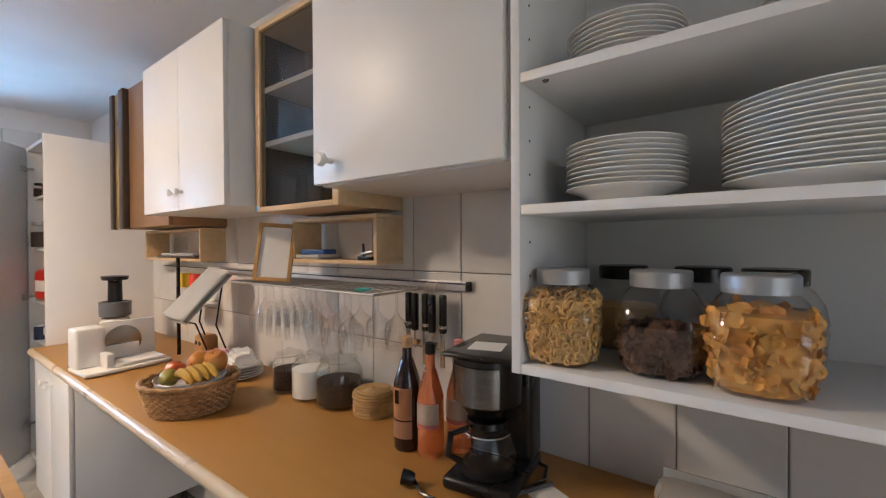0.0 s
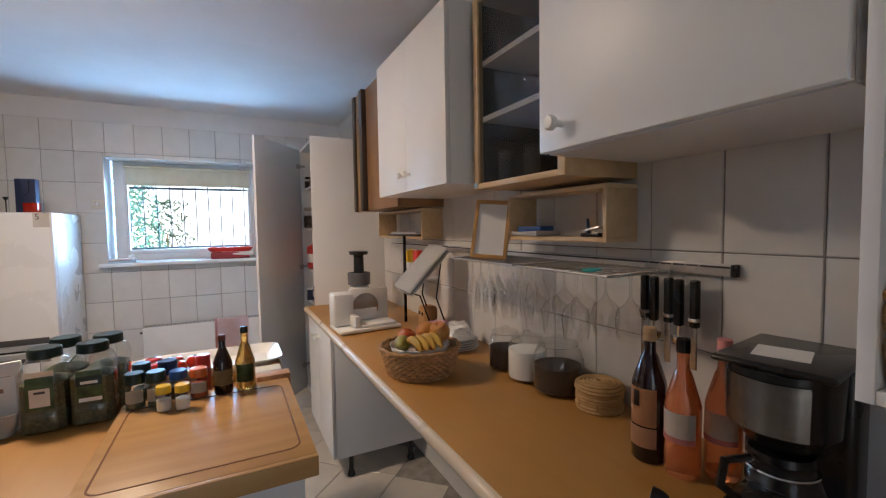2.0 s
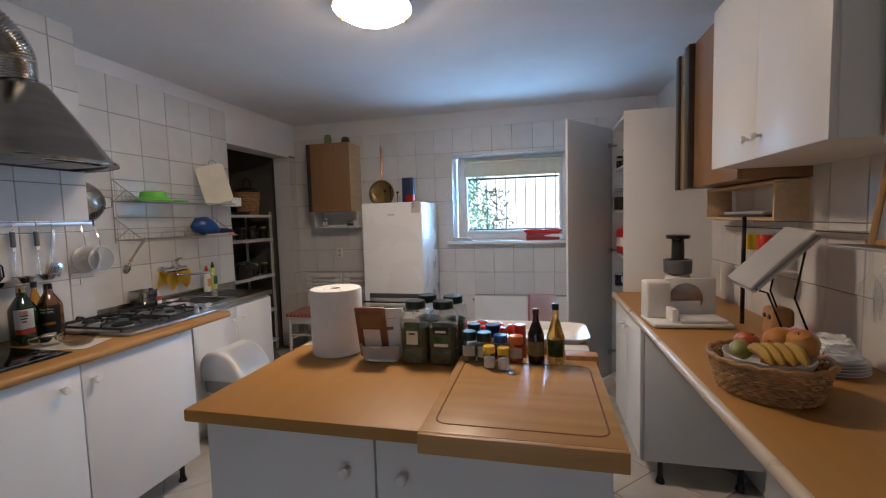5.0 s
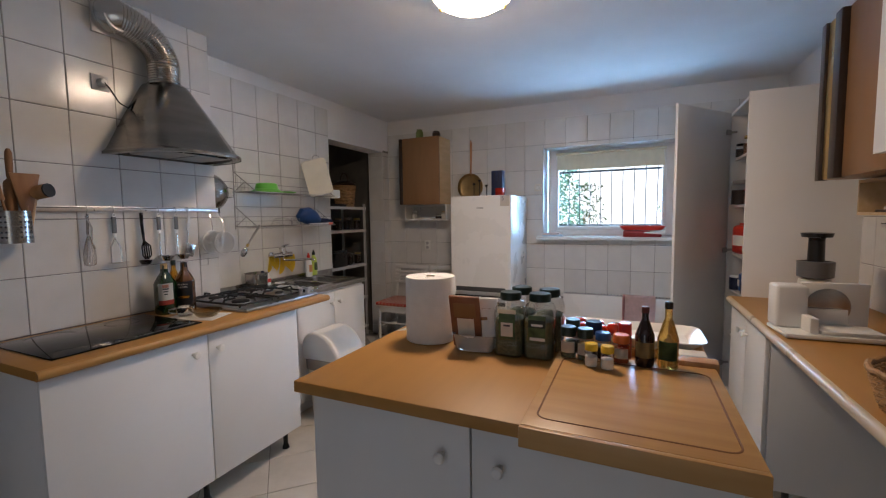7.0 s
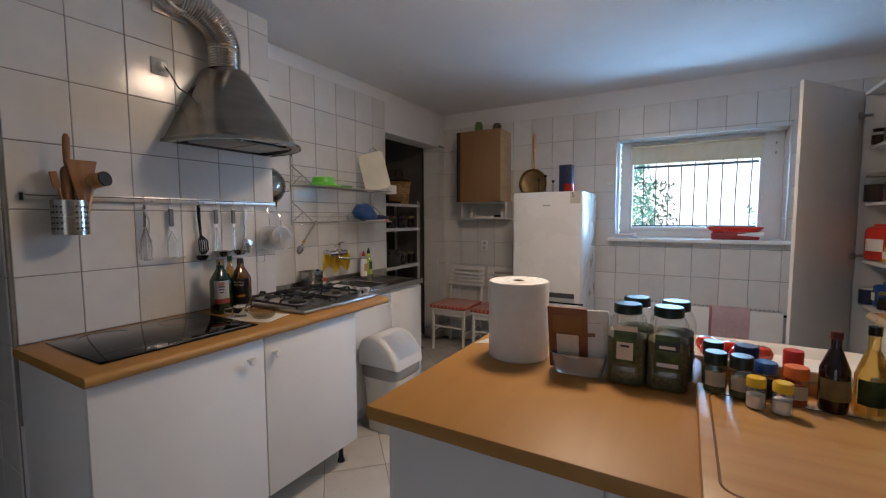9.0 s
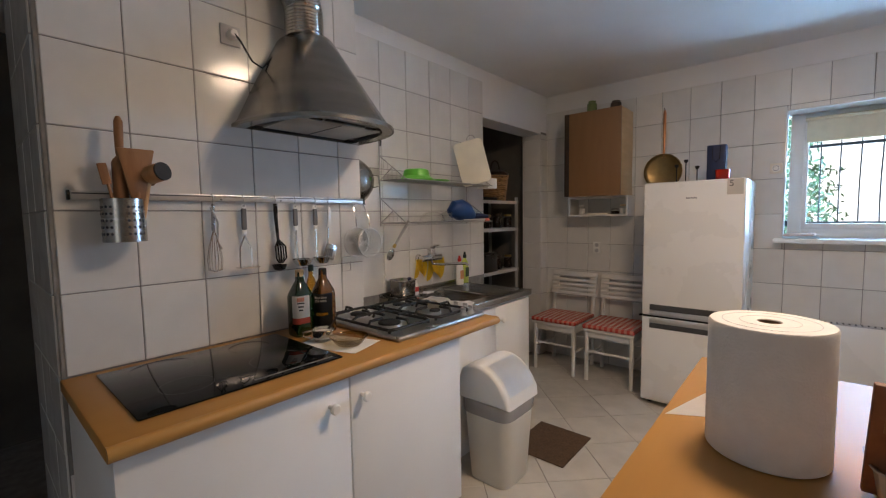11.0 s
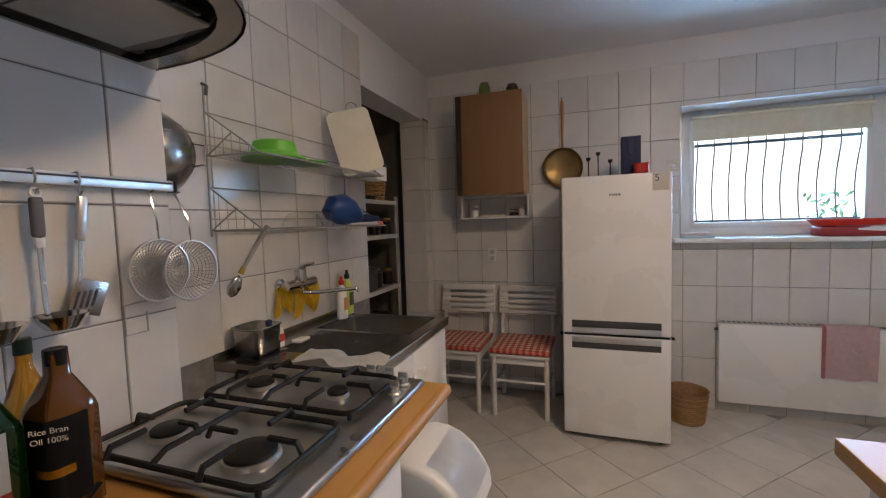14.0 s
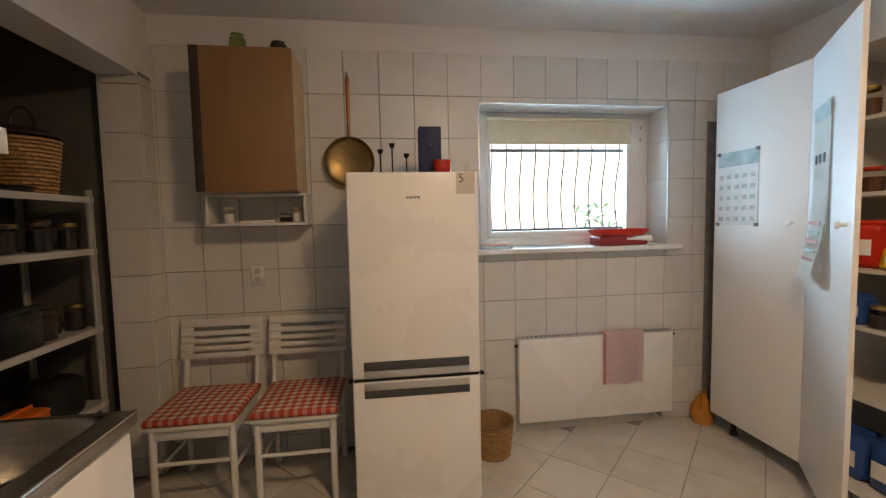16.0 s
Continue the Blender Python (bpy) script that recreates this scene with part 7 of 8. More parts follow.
part("bowl", lathe([(0.102, 0.0), (0.098, 0.006), (0.075, 0.022), (0.068, 0.05), (0.060, 0.054), (0, 0.052)], 32), M_green, gb)
part("rim", tube([(0.102 * math.cos(a), 0.102 * math.sin(a), 0.004) for a in (math.tau * j / 36 for j in range(36))], 0.004, 6, closed=True), M_green, gb)
gp_ = thing("green_plate", "green plastic plate lying on the rack", "plate", -3.02, -2.70, 1.6165)
part("plate", lathe([(0, 0.001), (0.07, 0.001), (0.09, 0.010), (0.089, 0.013), (0.068, 0.004), (0, 0.004)], 30), M_green, gp_)
cbw = thing("chopping_board", "white plastic chopping board leaning on the rack", "chopping board", -3.395, -2.635, 1.605, -55)
b = bmesh.new()
ring = []
for cx, cz, a0 in ((0.075, 0.295, 0), (-0.075, 0.295, 90), (-0.075, 0.035, 180), (0.075, 0.035, 270)):
    ring += [b.verts.new((cx + 0.03 * math.cos(radians(a0 + 18 * k)), -0.005, cz + 0.03 * math.sin(radians(a0 + 18 * k)))) for k in range(6)]
f = b.faces.new(ring)
ext = bmesh.ops.extrude_face_region(b, geom=[f])
bmesh.ops.translate(b, vec=(0, 0.010, 0), verts=[v for v in ext["geom"] if isinstance(v, bmesh.types.BMVert)])
part("board", moved(b, pose(0, 0, 0.012, 8, 14)), mat("ivory_plastic", (0.74, 0.70, 0.58), 0.45, vary=0.06, scale=8, bump=0.1), cbw)
part("hanging_loop", moved(tube([(-0.03 + 0.03 * math.cos(a), 0, 0.325 + 0.034 * math.sin(a)) for a in [math.pi * j / 10 for j in range(11)]], 0.003, 6), pose(0, 0, 0.012, 8, 14)), M_greysteel, cbw, "metal loop")
wbx = thing("white_box", "small white open carton behind the chopping board", "box", -3.60, -2.70, 1.60)
part("box", box(-0.06, 0.06, -0.05, 0.05, 0, 0.075, 0.003), M_paper, wbx)
part("hook", tube([(0.0, -0.05, 0.07), (0.0, -0.14, 0.10)], 0.003, 6), M_greysteel, wbx)
bc_ = thing("blue_colander", "dark blue plastic scoop on the lower rack", "scoop", -3.28, -2.70, 1.363, -28)
bc_.scale = (1.0, 1.0, 1.12)
b = tube([(0.085, 0, 0.02), (0.078, 0, 0.04), (0.05, 0, 0.060), (0.0, 0, 0.064), (-0.05, 0, 0.052), (-0.09, 0, 0.034), (-0.115, 0, 0.025)], [0.012, 0.042, 0.062, 0.066, 0.054, 0.034, 0.02], 20)
part("scoop", moved(b, pose(0, 0, 0.004, 0, 0, 12)), mat("deep_blue_plastic", (0.012, 0.055, 0.20), 0.35, vary=0.1), bc_)
part("handle", tube([(-0.10, -0.022, 0.030), (-0.16, -0.035, 0.028), (-0.23, -0.05, 0.024)], [0.018, 0.019, 0.013], 12), M_navy, bc_)
pl2 = thing("clear_bowl", "clear glass bowl upside down on the lower rack", "bowl", -2.98, -2.70, 1.363)
part("bowl", lathe([(0.085, 0), (0.08, 0.02), (0.06, 0.05), (0.03, 0.062), (0, 0.063)], 28), M_glass, pl2)
pl3 = thing("small_cup", "clear plastic cup upside down on the lower rack", "cup", -3.13, -2.70, 1.363)
part("cup", lathe([(0.04, 0), (0.032, 0.06), (0, 0.062)], 22), M_jarglass, pl3)
br = thing("dish_brush", "pastry brush with a red handle end on the rack", "brush", -3.30, -2.585, 1.368)
part("handle", tube([(0.14, 0, 0), (0, 0, 0.0), (-0.10, 0, 0.0)], [0.005, 0.008, 0.010], 8), M_lgrey, br)
part("tip", rod((-0.10, 0, 0), (-0.15, 0, 0), 0.012, 0.010, 10), mat("coral_rubber", (0.65, 0.16, 0.12), 0.5), br, "coral red tip")
sv = thing("serving_spoon", "large steel serving spoon hooked on the rack", "spoon", -2.63, -2.60, 1.365)
part("handle", tube([(-0.04, 0.0, 0.005), (0.0, -0.02, -0.06), (0.04, -0.045, -0.14)], [0.010, 0.008, 0.006], 8), M_greysteel, sv)
part("collar", rod((0.033, -0.04, -0.125), (0.042, -0.047, -0.145), 0.009, 0.010, 10), M_brass, sv)
part("bowl", moved(lathe([(0, -0.035), (0.018, -0.026), (0.026, 0), (0.016, 0.03), (0, 0.04)], 16, sy=0.5), pose(0.058, -0.058, -0.185, -15, -18)), M_steel, sv, "steel spoon bowl")
co = thing("colander", "round steel bowl hanging on the wall beside the hood", "bowl", -2.47, -2.83, 1.605)
part("bowl", moved(lathe([(0.0, 0.078), (0.05, 0.07), (0.095, 0.04), (0.122, 0.0), (0.128, 0.0), (0.10, 0.045), (0.052, 0.076), (0, 0.084)], 32), pose(0.0, 0.005, 0, -90)), M_steel, co)
part("handle", tube([(-0.09, 0.03, -0.04), (-0.115, 0.075, -0.03), (-0.115, 0.075, 0.03), (-0.09, 0.03, 0.04)], 0.004, 6), M_chrome, co)
part("hook", tube([(0.0, 0.004, 0.125), (0.0, 0.01, 0.15), (0.01, -0.006, 0.16)], 0.003, 6), M_greysteel, co)

# ---- waste bin and mat ----
bn_ = thing("waste_bin", "tall white swing-top kitchen waste bin with a bag", "waste bin", -2.80, -2.08, 0)
part("body", lathe([(0, 0.0), (0.125, 0.0), (0.13, 0.01), (0.158, 0.47), (0.154, 0.47), (0.124, 0.02), (0, 0.015)], 36, square=0.6, sx=0.95, sy=0.92), mat("beige_white_plastic", (0.72, 0.68, 0.60), 0.4, vary=0.03), bn_)
part("bag_rim", lathe([(0.158, 0.40), (0.163, 0.41), (0.165, 0.47), (0.161, 0.485), (0.157, 0.46)], 36, square=0.6, sx=0.95, sy=0.92), mat("thin_film", (0.55, 0.52, 0.50), 0.2, vary=0.1, trans=0.4), bn_, "plastic bag folded over the rim")
arch = [(-0.155, 0.475), (-0.152, 0.60), (-0.135, 0.645), (-0.10, 0.675), (-0.05, 0.69), (0.0, 0.685), (0.05, 0.664), (0.095, 0.625), (0.128, 0.575), (0.150, 0.53), (0.156, 0.475)]
b = bmesh.new()
f = b.faces.new([b.verts.new((-0.155, y, z)) for y, z in arch])
ext = bmesh.ops.extrude_face_region(b, geom=[f])
bmesh.ops.translate(b, vec=(0.31, 0, 0), verts=[v for v in ext["geom"] if isinstance(v, bmesh.types.BMVert)])
bmesh.ops.bevel(b, geom=[e for e in b.edges if abs(abs(e.verts[0].co.x) - 0.155) < 1e-4 and abs(e.verts[0].co.x - e.verts[1].co.x) < 1e-4], offset=0.022, segments=4, profile=0.5, affect="EDGES")
part("lid", b, M_plastic, bn_, "rounded white swing lid")
# the window's bluish reflection is put into the flap's colour
M_flap = mat("window_tint_plastic", (0.76, 0.78, 0.80), 0.35)
flap = [(0.012, 0.6835), (0.05, 0.668), (0.095, 0.629), (0.128, 0.579), (0.146, 0.542)]
b = bmesh.new()
prev = None
for y, z in flap:
    q = [b.verts.new((-0.118, y, z)), b.verts.new((0.118, y, z))]
    if prev:
        b.faces.new((prev[0], q[0], q[1], prev[1]))
    prev = q
bmesh.ops.solidify(b, geom=b.faces[:], thickness=0.006)
part("swing_flap", b, M_flap, bn_, "white swing flap tinted with the window's bluish reflection")
bn_.scale = (1, 1, 0.92)
fm = thing("floor_mat", "dark brown doormat on the tiles", "mat", -3.25, -2.0, 0.001)
part("mat", box(-0.20, 0.20, -0.17, 0.17, 0, 0.010, 0.004), mat("brown_coir", (0.10, 0.06, 0.035), 0.95, vary=0.25, scale=80, bump=0.8, bump_scale=300), fm)

# ---- fridge ----
fg = thing("fridge_freezer", "white two-door fridge freezer with grey handle strips", "fridge", -4.50, -1.4525, 0)
part("body", box(-0.30, 0.265, -0.2975, 0.2975, 0.03, 1.605, 0.006), M_enamel, fg)
part("door", box(0.2655, 0.32, -0.2975, 0.2975, 0.664, 1.605, 0.010, 3), M_enamel, fg, "upper fridge door")
part("door", box(0.2655, 0.32, -0.2975, 0.2975, 0.035, 0.652, 0.010, 3), M_enamel, fg, "lower freezer door")
for z0, z1 in ((0.703, 0.745), (0.574, 0.610)):
    part("handle_recess", box(0.3195, 0.323, -0.245, 0.245, z0, z1, 0.001), mat("dark_handle_grey", (0.06, 0.06, 0.062), 0.4), fg, "dark grey handle recess")
for z0, z1 in ((0.670, 0.702), (0.612, 0.645)):
    part("handle_strip", box(0.3195, 0.327, -0.245, 0.245, z0, z1, 0.003), M_alu, fg, "silver handle strip")
part("door_seal", box(0.262, 0.318, -0.29, 0.29, 0.6525, 0.6635), M_black, fg, "black door gap")
for s in (-1, 1):
    part("hinge", box(0.29, 0.325, min(s * 0.297, s * 0.315), max(s * 0.297, s * 0.315), 0.652, 0.664, 0.002), M_black, fg)
for x in (-0.2, 0.24):
    for y in (-0.25, 0.25):
        part("foot", lathe([(0.018, 0), (0.016, 0.031)], 10, x=x, y=y), M_black, fg)
for k in range(7):
    part("badge", box(0.3202, 0.3212, -0.03 + k * 0.009, -0.025 + k * 0.009, 1.484 + 0.003 * (k % 2), 1.496), M_ink, fg, "small dark maker's badge")
st = thing("sticker", "grey paper sticker with the number five", "sticker", -4.1795, -1.212, 1.552)
part("paper", box(0, 0.0012, -0.043, 0.043, -0.048, 0.05), mat("grey_sticker", (0.55, 0.52, 0.48), 0.7), st)
text_on(st, "5", 0.055, pose(0.0018, -0.02, 0.005, 90, 0, 90), M_ink)
# on the fridge
for k, (y, h) in enumerate(((-1.596, 0.115), (-1.537, 0.145), (-1.466, 0.095))):
    t = thing("candlestick", "slim dark metal candlestick on the fridge", "candlestick", -4.42, y, 1.6055, group="candlesticks")
    part("base", lathe([(0, 0), (0.02, 0), (0.018, 0.003), (0.004, 0.006)], 16), M_greysteel, t)
    part("stem", rod((0, 0, 0.004), (0, 0, h), 0.0038, seg=8), M_iron, t)
    part("cup", lathe([(0.003, h - 0.002), (0.012, h + 0.006), (0.015, h + 0.022), (0.013, h + 0.022), (0, h + 0.01)], 14), M_iron, t)
gbag = thing("gift_bag", "navy blue paper gift bag standing on the fridge", "bag", -4.42, -1.348, 1.6055)
part("bag", box(-0.04, 0.04, -0.055, 0.055, 0, 0.245, 0.003), M_navy, gbag)
part("handle", tube([(0.041, -0.022, 0.235), (0.046, -0.02, 0.15), (0.047, 0.0, 0.13), (0.046, 0.02, 0.15), (0.041, 0.022, 0.235)], 0.0018, 5), M_black, gbag)
rc = thing("red_candle", "square red glass candle holder on the fridge", "candle", -4.33, -1.30, 1.6055)
part("glass", lathe([(0, 0.001), (0.036, 0.001), (0.04, 0.008), (0.043, 0.07), (0.040, 0.07), (0.036, 0.012), (0, 0.01)], 24, square=0.6), mat("red_glass", (0.62, 0.03, 0.015), 0.12, vary=0.1, trans=0.3), rc)
part("wax", lathe([(0, 0.012), (0.034, 0.012), (0.034, 0.04), (0, 0.04)], 18, square=0.6), M_orange, rc)
# ---- copper pan on the wall ----
pan = thing("copper_pan", "old brass frying pan with a long copper handle on the wall", "pan", -4.838, -1.778, 1.735)
part("pan", moved(lathe([(0, 0.008), (0.125, 0.008), (0.14, 0.02), (0.146, 0.045), (0.143, 0.046), (0.134, 0.024), (0.12, 0.013), (0, 0.012)], 40), pose(0, 0, 0, 0, 90)), mat("tarnished_brass", (0.30, 0.20, 0.085), 0.36, metal=0.9, vary=0.25, scale=9), pan)
part("handle", tube([(0.02, 0.0, 0.13), (0.015, 0.0, 0.20), (0.010, 0.0, 0.36), (0.010, 0, 0.475), (0.008, 0, 0.50)], [0.010, 0.008, 0.011, 0.012, 0.006], 8), M_copper, pan, "long copper handle")
part("nail", rod((-0.003, 0, 0.505), (0.03, 0, 0.51), 0.003, seg=8), M_dark, pan)
for y in (-0.012, 0.012):
    part("rivet", moved(lathe([(0, 0), (0.005, 0), (0.003, 0.003), (0, 0.003)], 10), pose(0.018, y, 0.118, 0, 90)), M_copper, pan)
# ---- brown wall cabinet and box shelf ----
wcb = thing("wall_cabinet", "brown veneer wall cabinet with a dark side strip", "cabinet", -4.69, -2.27, 1.552)
part("body", box(-0.152, 0.14, -0.235, 0.24, 0, 0.715, 0.002), M_pine, wcb, "light wood carcass")
part("door", box(0.1405, 0.16, -0.20, 0.242, 0.0, 0.715, 0.002), M_brown, wcb, "brown veneer door")
part("dark_strip", box(0.1405, 0.165, -0.242, -0.2005, 0.0, 0.715, 0.004), M_dark, wcb, "dark brown grip strip")
bx = thing("box_shelf", "small white open box shelf under the cabinet", "shelf", -4.745, -2.265, 1.375)
part("bottom", box(-0.097, 0.095, -0.26, 0.26, 0, 0.015, 0.001), M_white_in, bx)
part("top", box(-0.097, 0.095, -0.26, 0.26, 0.160, 0.175, 0.001), M_white_in, bx)
for y0, y1 in ((-0.26, -0.245), (0.245, 0.26)):
    part("side", box(-0.097, 0.095, y0, y1, 0.0153, 0.1597, 0.001), M_white_in, bx)
jar(-4.72, -2.43, 1.3905, 0.028, 0.09, M_sugar, M_plastic, "small white pot in the box shelf", lid_label="white lid")
jar(-4.72, -2.13, 1.3905, 0.036, 0.05, M_coffee, M_dark, "low brown jar in the box shelf", lid_label="brown lid")
jar(-4.74, -2.07, 1.3905, 0.03, 0.085, M_sugar, M_pine, "small pale jar in the box shelf", lid_label="wooden lid")
nb = thing("notebook", "thin pale notebook lying in the box shelf", "notebook", -4.72, -2.27, 1.3905)
part("cover", box(-0.05, 0.06, -0.09, 0.08, 0, 0.014, 0.002, rz=8), M_labcream, nb)
for y, m, nm, lab, w, h in ((-2.32, mat("sage_ceramic", (0.14, 0.19, 0.06), 0.4), "pot", "small sage green ceramic pot on the cabinet", 0.042, 0.105), (-2.115, M_dark, "pot", "small dark glazed pot on the cabinet", 0.045, 0.07)):
    t = thing(nm, lab, "pot", -4.66, y, 2.2675)
    part("body", lathe([(0, 0), (w * 0.8, 0), (w, h * 0.3), (w * 0.95, h * 0.8), (w * 0.7, h * 0.9), (w * 0.72, h), (w * 0.6, h), (0, h * 0.5)], 24), m, t)
    part("rim", tube([(w * 0.7 * math.cos(a), w * 0.7 * math.sin(a), h) for a in (math.tau * j / 24 for j in range(24))], 0.004, 6, closed=True), m, t)
so2 = thing("wall_socket", "white double wall socket above the chairs", "socket", -4.842, -2.33, 1.085)
part("plate", box(0, 0.010, -0.036, 0.036, -0.055, 0.055, 0.004), M_plastic, so2)
for z in (-0.025, 0.025):
    part("outlet", moved(lathe([(0.018, 0), (0.018, 0.003), (0.014, 0.003), (0, 0.001)], 18), pose(0.010, 0, z, 0, 90)), M_lgrey, so2)
th = thing("thermostat", "small round dial thermostat on the tiles", "thermostat", -4.842, -1.045, 1.70)
part("plate", box(0, 0.012, -0.036, 0.036, -0.036, 0.036, 0.005), M_labcream, th)
part("dial", moved(lathe([(0.024, 0), (0.023, 0.012), (0, 0.013)], 22), pose(0.012, 0, 0, 0, 90)), M_plastic, th)
part("ring", moved(tube([(0.017 * math.cos(a), 0.017 * math.sin(a), 0.0255) for a in (math.tau * j / 24 for j in range(24))], 0.0012, 5, closed=True), pose(0.0, 0, 0, 0, 90)), M_ink, th)
# ---- radiator with towel ----
rd = thing("radiator", "flat white panel radiator under the window", "radiator", -4.80, -0.25, 0)
part("panel", box(-0.025, 0.03, -0.525, 0.525, 0.085, 0.625, 0.006, 3), M_enamel, rd)
part("top_grille", box(-0.022, 0.027, -0.52, 0.52, 0.6255, 0.634, 0.002), M_lgrey, rd)
for k in range(34):
    part("grille_slot", box(-0.018, 0.022, -0.50 + k * 0.03, -0.49 + k * 0.03, 0.6342, 0.6350), M_ink, rd)
for y in (-0.4, 0.4):
    part("bracket", box(-0.045, -0.026, y - 0.02, y + 0.02, 0.2, 0.5), M_enamel, rd)
part("valve", tube([(0.0, 0.46, 0.085), (0.0, 0.46, 0.05), (-0.045, 0.47, 0.045)], 0.010, 8), M_greysteel, rd)
part("valve", tube([(0.0, 0.41, 0.085), (0.0, 0.41, 0.05), (-0.045, 0.42, 0.045)], 0.010, 8), M_greysteel, rd)
part("vent_plug", rod((0.0, -0.525, 0.58), (0.0, -0.545, 0.58), 0.010, seg=10), M_black, rd)
part("vent_plug", rod((0.0, 0.525, 0.60), (0.0, 0.55, 0.60), 0.010, seg=10), M_black, rd)
tw2 = thing("pink_towel", "pale pink hand towel draped over the radiator", "towel", -4.80, -0.10, 0.635)


def drape(w, front, back, m, y0):
    b = bmesh.new()
    prof = [(-0.033, -back), (-0.034, -back * 0.5), (-0.033, -0.01), (-0.025, 0.006), (0.0, 0.009), (0.030, 0.005), (0.038, -0.012), (0.040, -front * 0.35), (0.042, -front * 0.7), (0.041, -front)]
    prev = None
    for i in range(13):
        y = y0 + w * i / 12
        wob = 0.003 * math.sin(i * 1.1)
        ring = [b.verts.new((x + (wob if x > 0.03 else 0), y + 0.006 * (z < -0.2) * math.sin(i), z + (0.006 * math.sin(i * 0.8) if j == len(prof) - 1 else 0))) for j, (x, z) in enumerate(prof)]
        if prev:
            for j in range(len(prof) - 1):
                b.faces.new((prev[j], ring[j], ring[j + 1], prev[j + 1]))
        prev = ring
    bmesh.ops.solidify(b, geom=b.faces[:], thickness=0.004)
    return b


part("towel", drape(0.26, 0.33, 0.20, M_pink, -0.10), M_pink, tw2)
part("fold", drape(0.022, 0.325, 0.2, M_pink, -0.122), mat("deep_pink_terry", (0.72, 0.38, 0.40), 0.95, vary=0.1, scale=40, bump=0.5), tw2, "deeper pink folded border")
# ---- waste basket ----
ws = thing("waste_basket", "round woven paper basket on the floor by the fridge", "basket", -4.62, -0.99, 0)
b = lathe([(0, 0.004), (0.096, 0.0), (0.100, 0.004), (0.122, 0.205), (0.127, 0.212), (0.118, 0.209), (0.096, 0.01), (0, 0.008)], 36)
part("wall", b, mat("tan_weave", (0.34, 0.20, 0.095), 0.8, vary=0.2, scale=30, bump=0.6, bump_scale=220), ws)
for k in range(16):
    h = 0.012 + k * 0.012
    rr = 0.1005 + 0.0218 * h / 0.205
    part("woven_strand", tube([((rr + (0.0012 if (j + k) % 2 else -0.0006)) * math.cos(a), (rr + (0.0012 if (j + k) % 2 else -0.0006)) * math.sin(a), h) for j, a in enumerate(math.tau * q / 40 for q in range(40))], 0.0038, 4, closed=True), M_wicker, ws)


# ---- chairs ----
M_gingham = bpy.data.materials.new("red_gingham")
M_gingham.use_nodes = True
n_, k_ = M_gingham.node_tree.nodes, M_gingham.node_tree.links
tcn = n_.new("ShaderNodeTexCoord")
sep = n_.new("ShaderNodeSeparateXYZ")
k_.new(tcn.outputs["Object"], sep.inputs[0])
stripes = []
for ax in ("X", "Y"):
    m1 = n_.new("ShaderNodeMath")
    m1.operation = "MULTIPLY"
    m1.inputs[1].default_value = 1 / 0.044
    k_.new(sep.outputs[ax], m1.inputs[0])
    m2 = n_.new("ShaderNodeMath")
    m2.operation = "FRACT"
    k_.new(m1.outputs[0], m2.inputs[0])
    m3 = n_.new("ShaderNodeMath")
    m3.operation = "GREATER_THAN"
    m3.inputs[1].default_value = 0.5
    k_.new(m2.outputs[0], m3.inputs[0])
    stripes.append(m3.outputs[0])
m4 = n_.new("ShaderNodeMath")
m4.operation = "ADD"
k_.new(stripes[0], m4.inputs[0])
k_.new(stripes[1], m4.inputs[1])
m5 = n_.new("ShaderNodeMath")
m5.operation = "MULTIPLY"
m5.inputs[1].default_value = 0.5
k_.new(m4.outputs[0], m5.inputs[0])
rg = n_.new("ShaderNodeValToRGB")
rg.color_ramp.interpolation = "CONSTANT"
rg.color_ramp.elements[0].color = (0.68, 0.60, 0.54, 1)
rg.color_ramp.elements[1].color, rg.color_ramp.elements[1].position = (0.44, 0.05, 0.035, 1), 0.75
e3 = rg.color_ramp.elements.new(0.25)
e3.color = (0.52, 0.22, 0.17, 1)
k_.new(m5.outputs[0], rg.inputs[0])
k_.new(rg.outputs[0], n_["Principled BSDF"].inputs["Base Color"])
n_["Principled BSDF"].inputs["Roughness"].default_value = 0.9
M_chair = mat("white_painted_wood", (0.70, 0.69, 0.66), 0.45, vary=0.04, scale=6, bump=0.06)


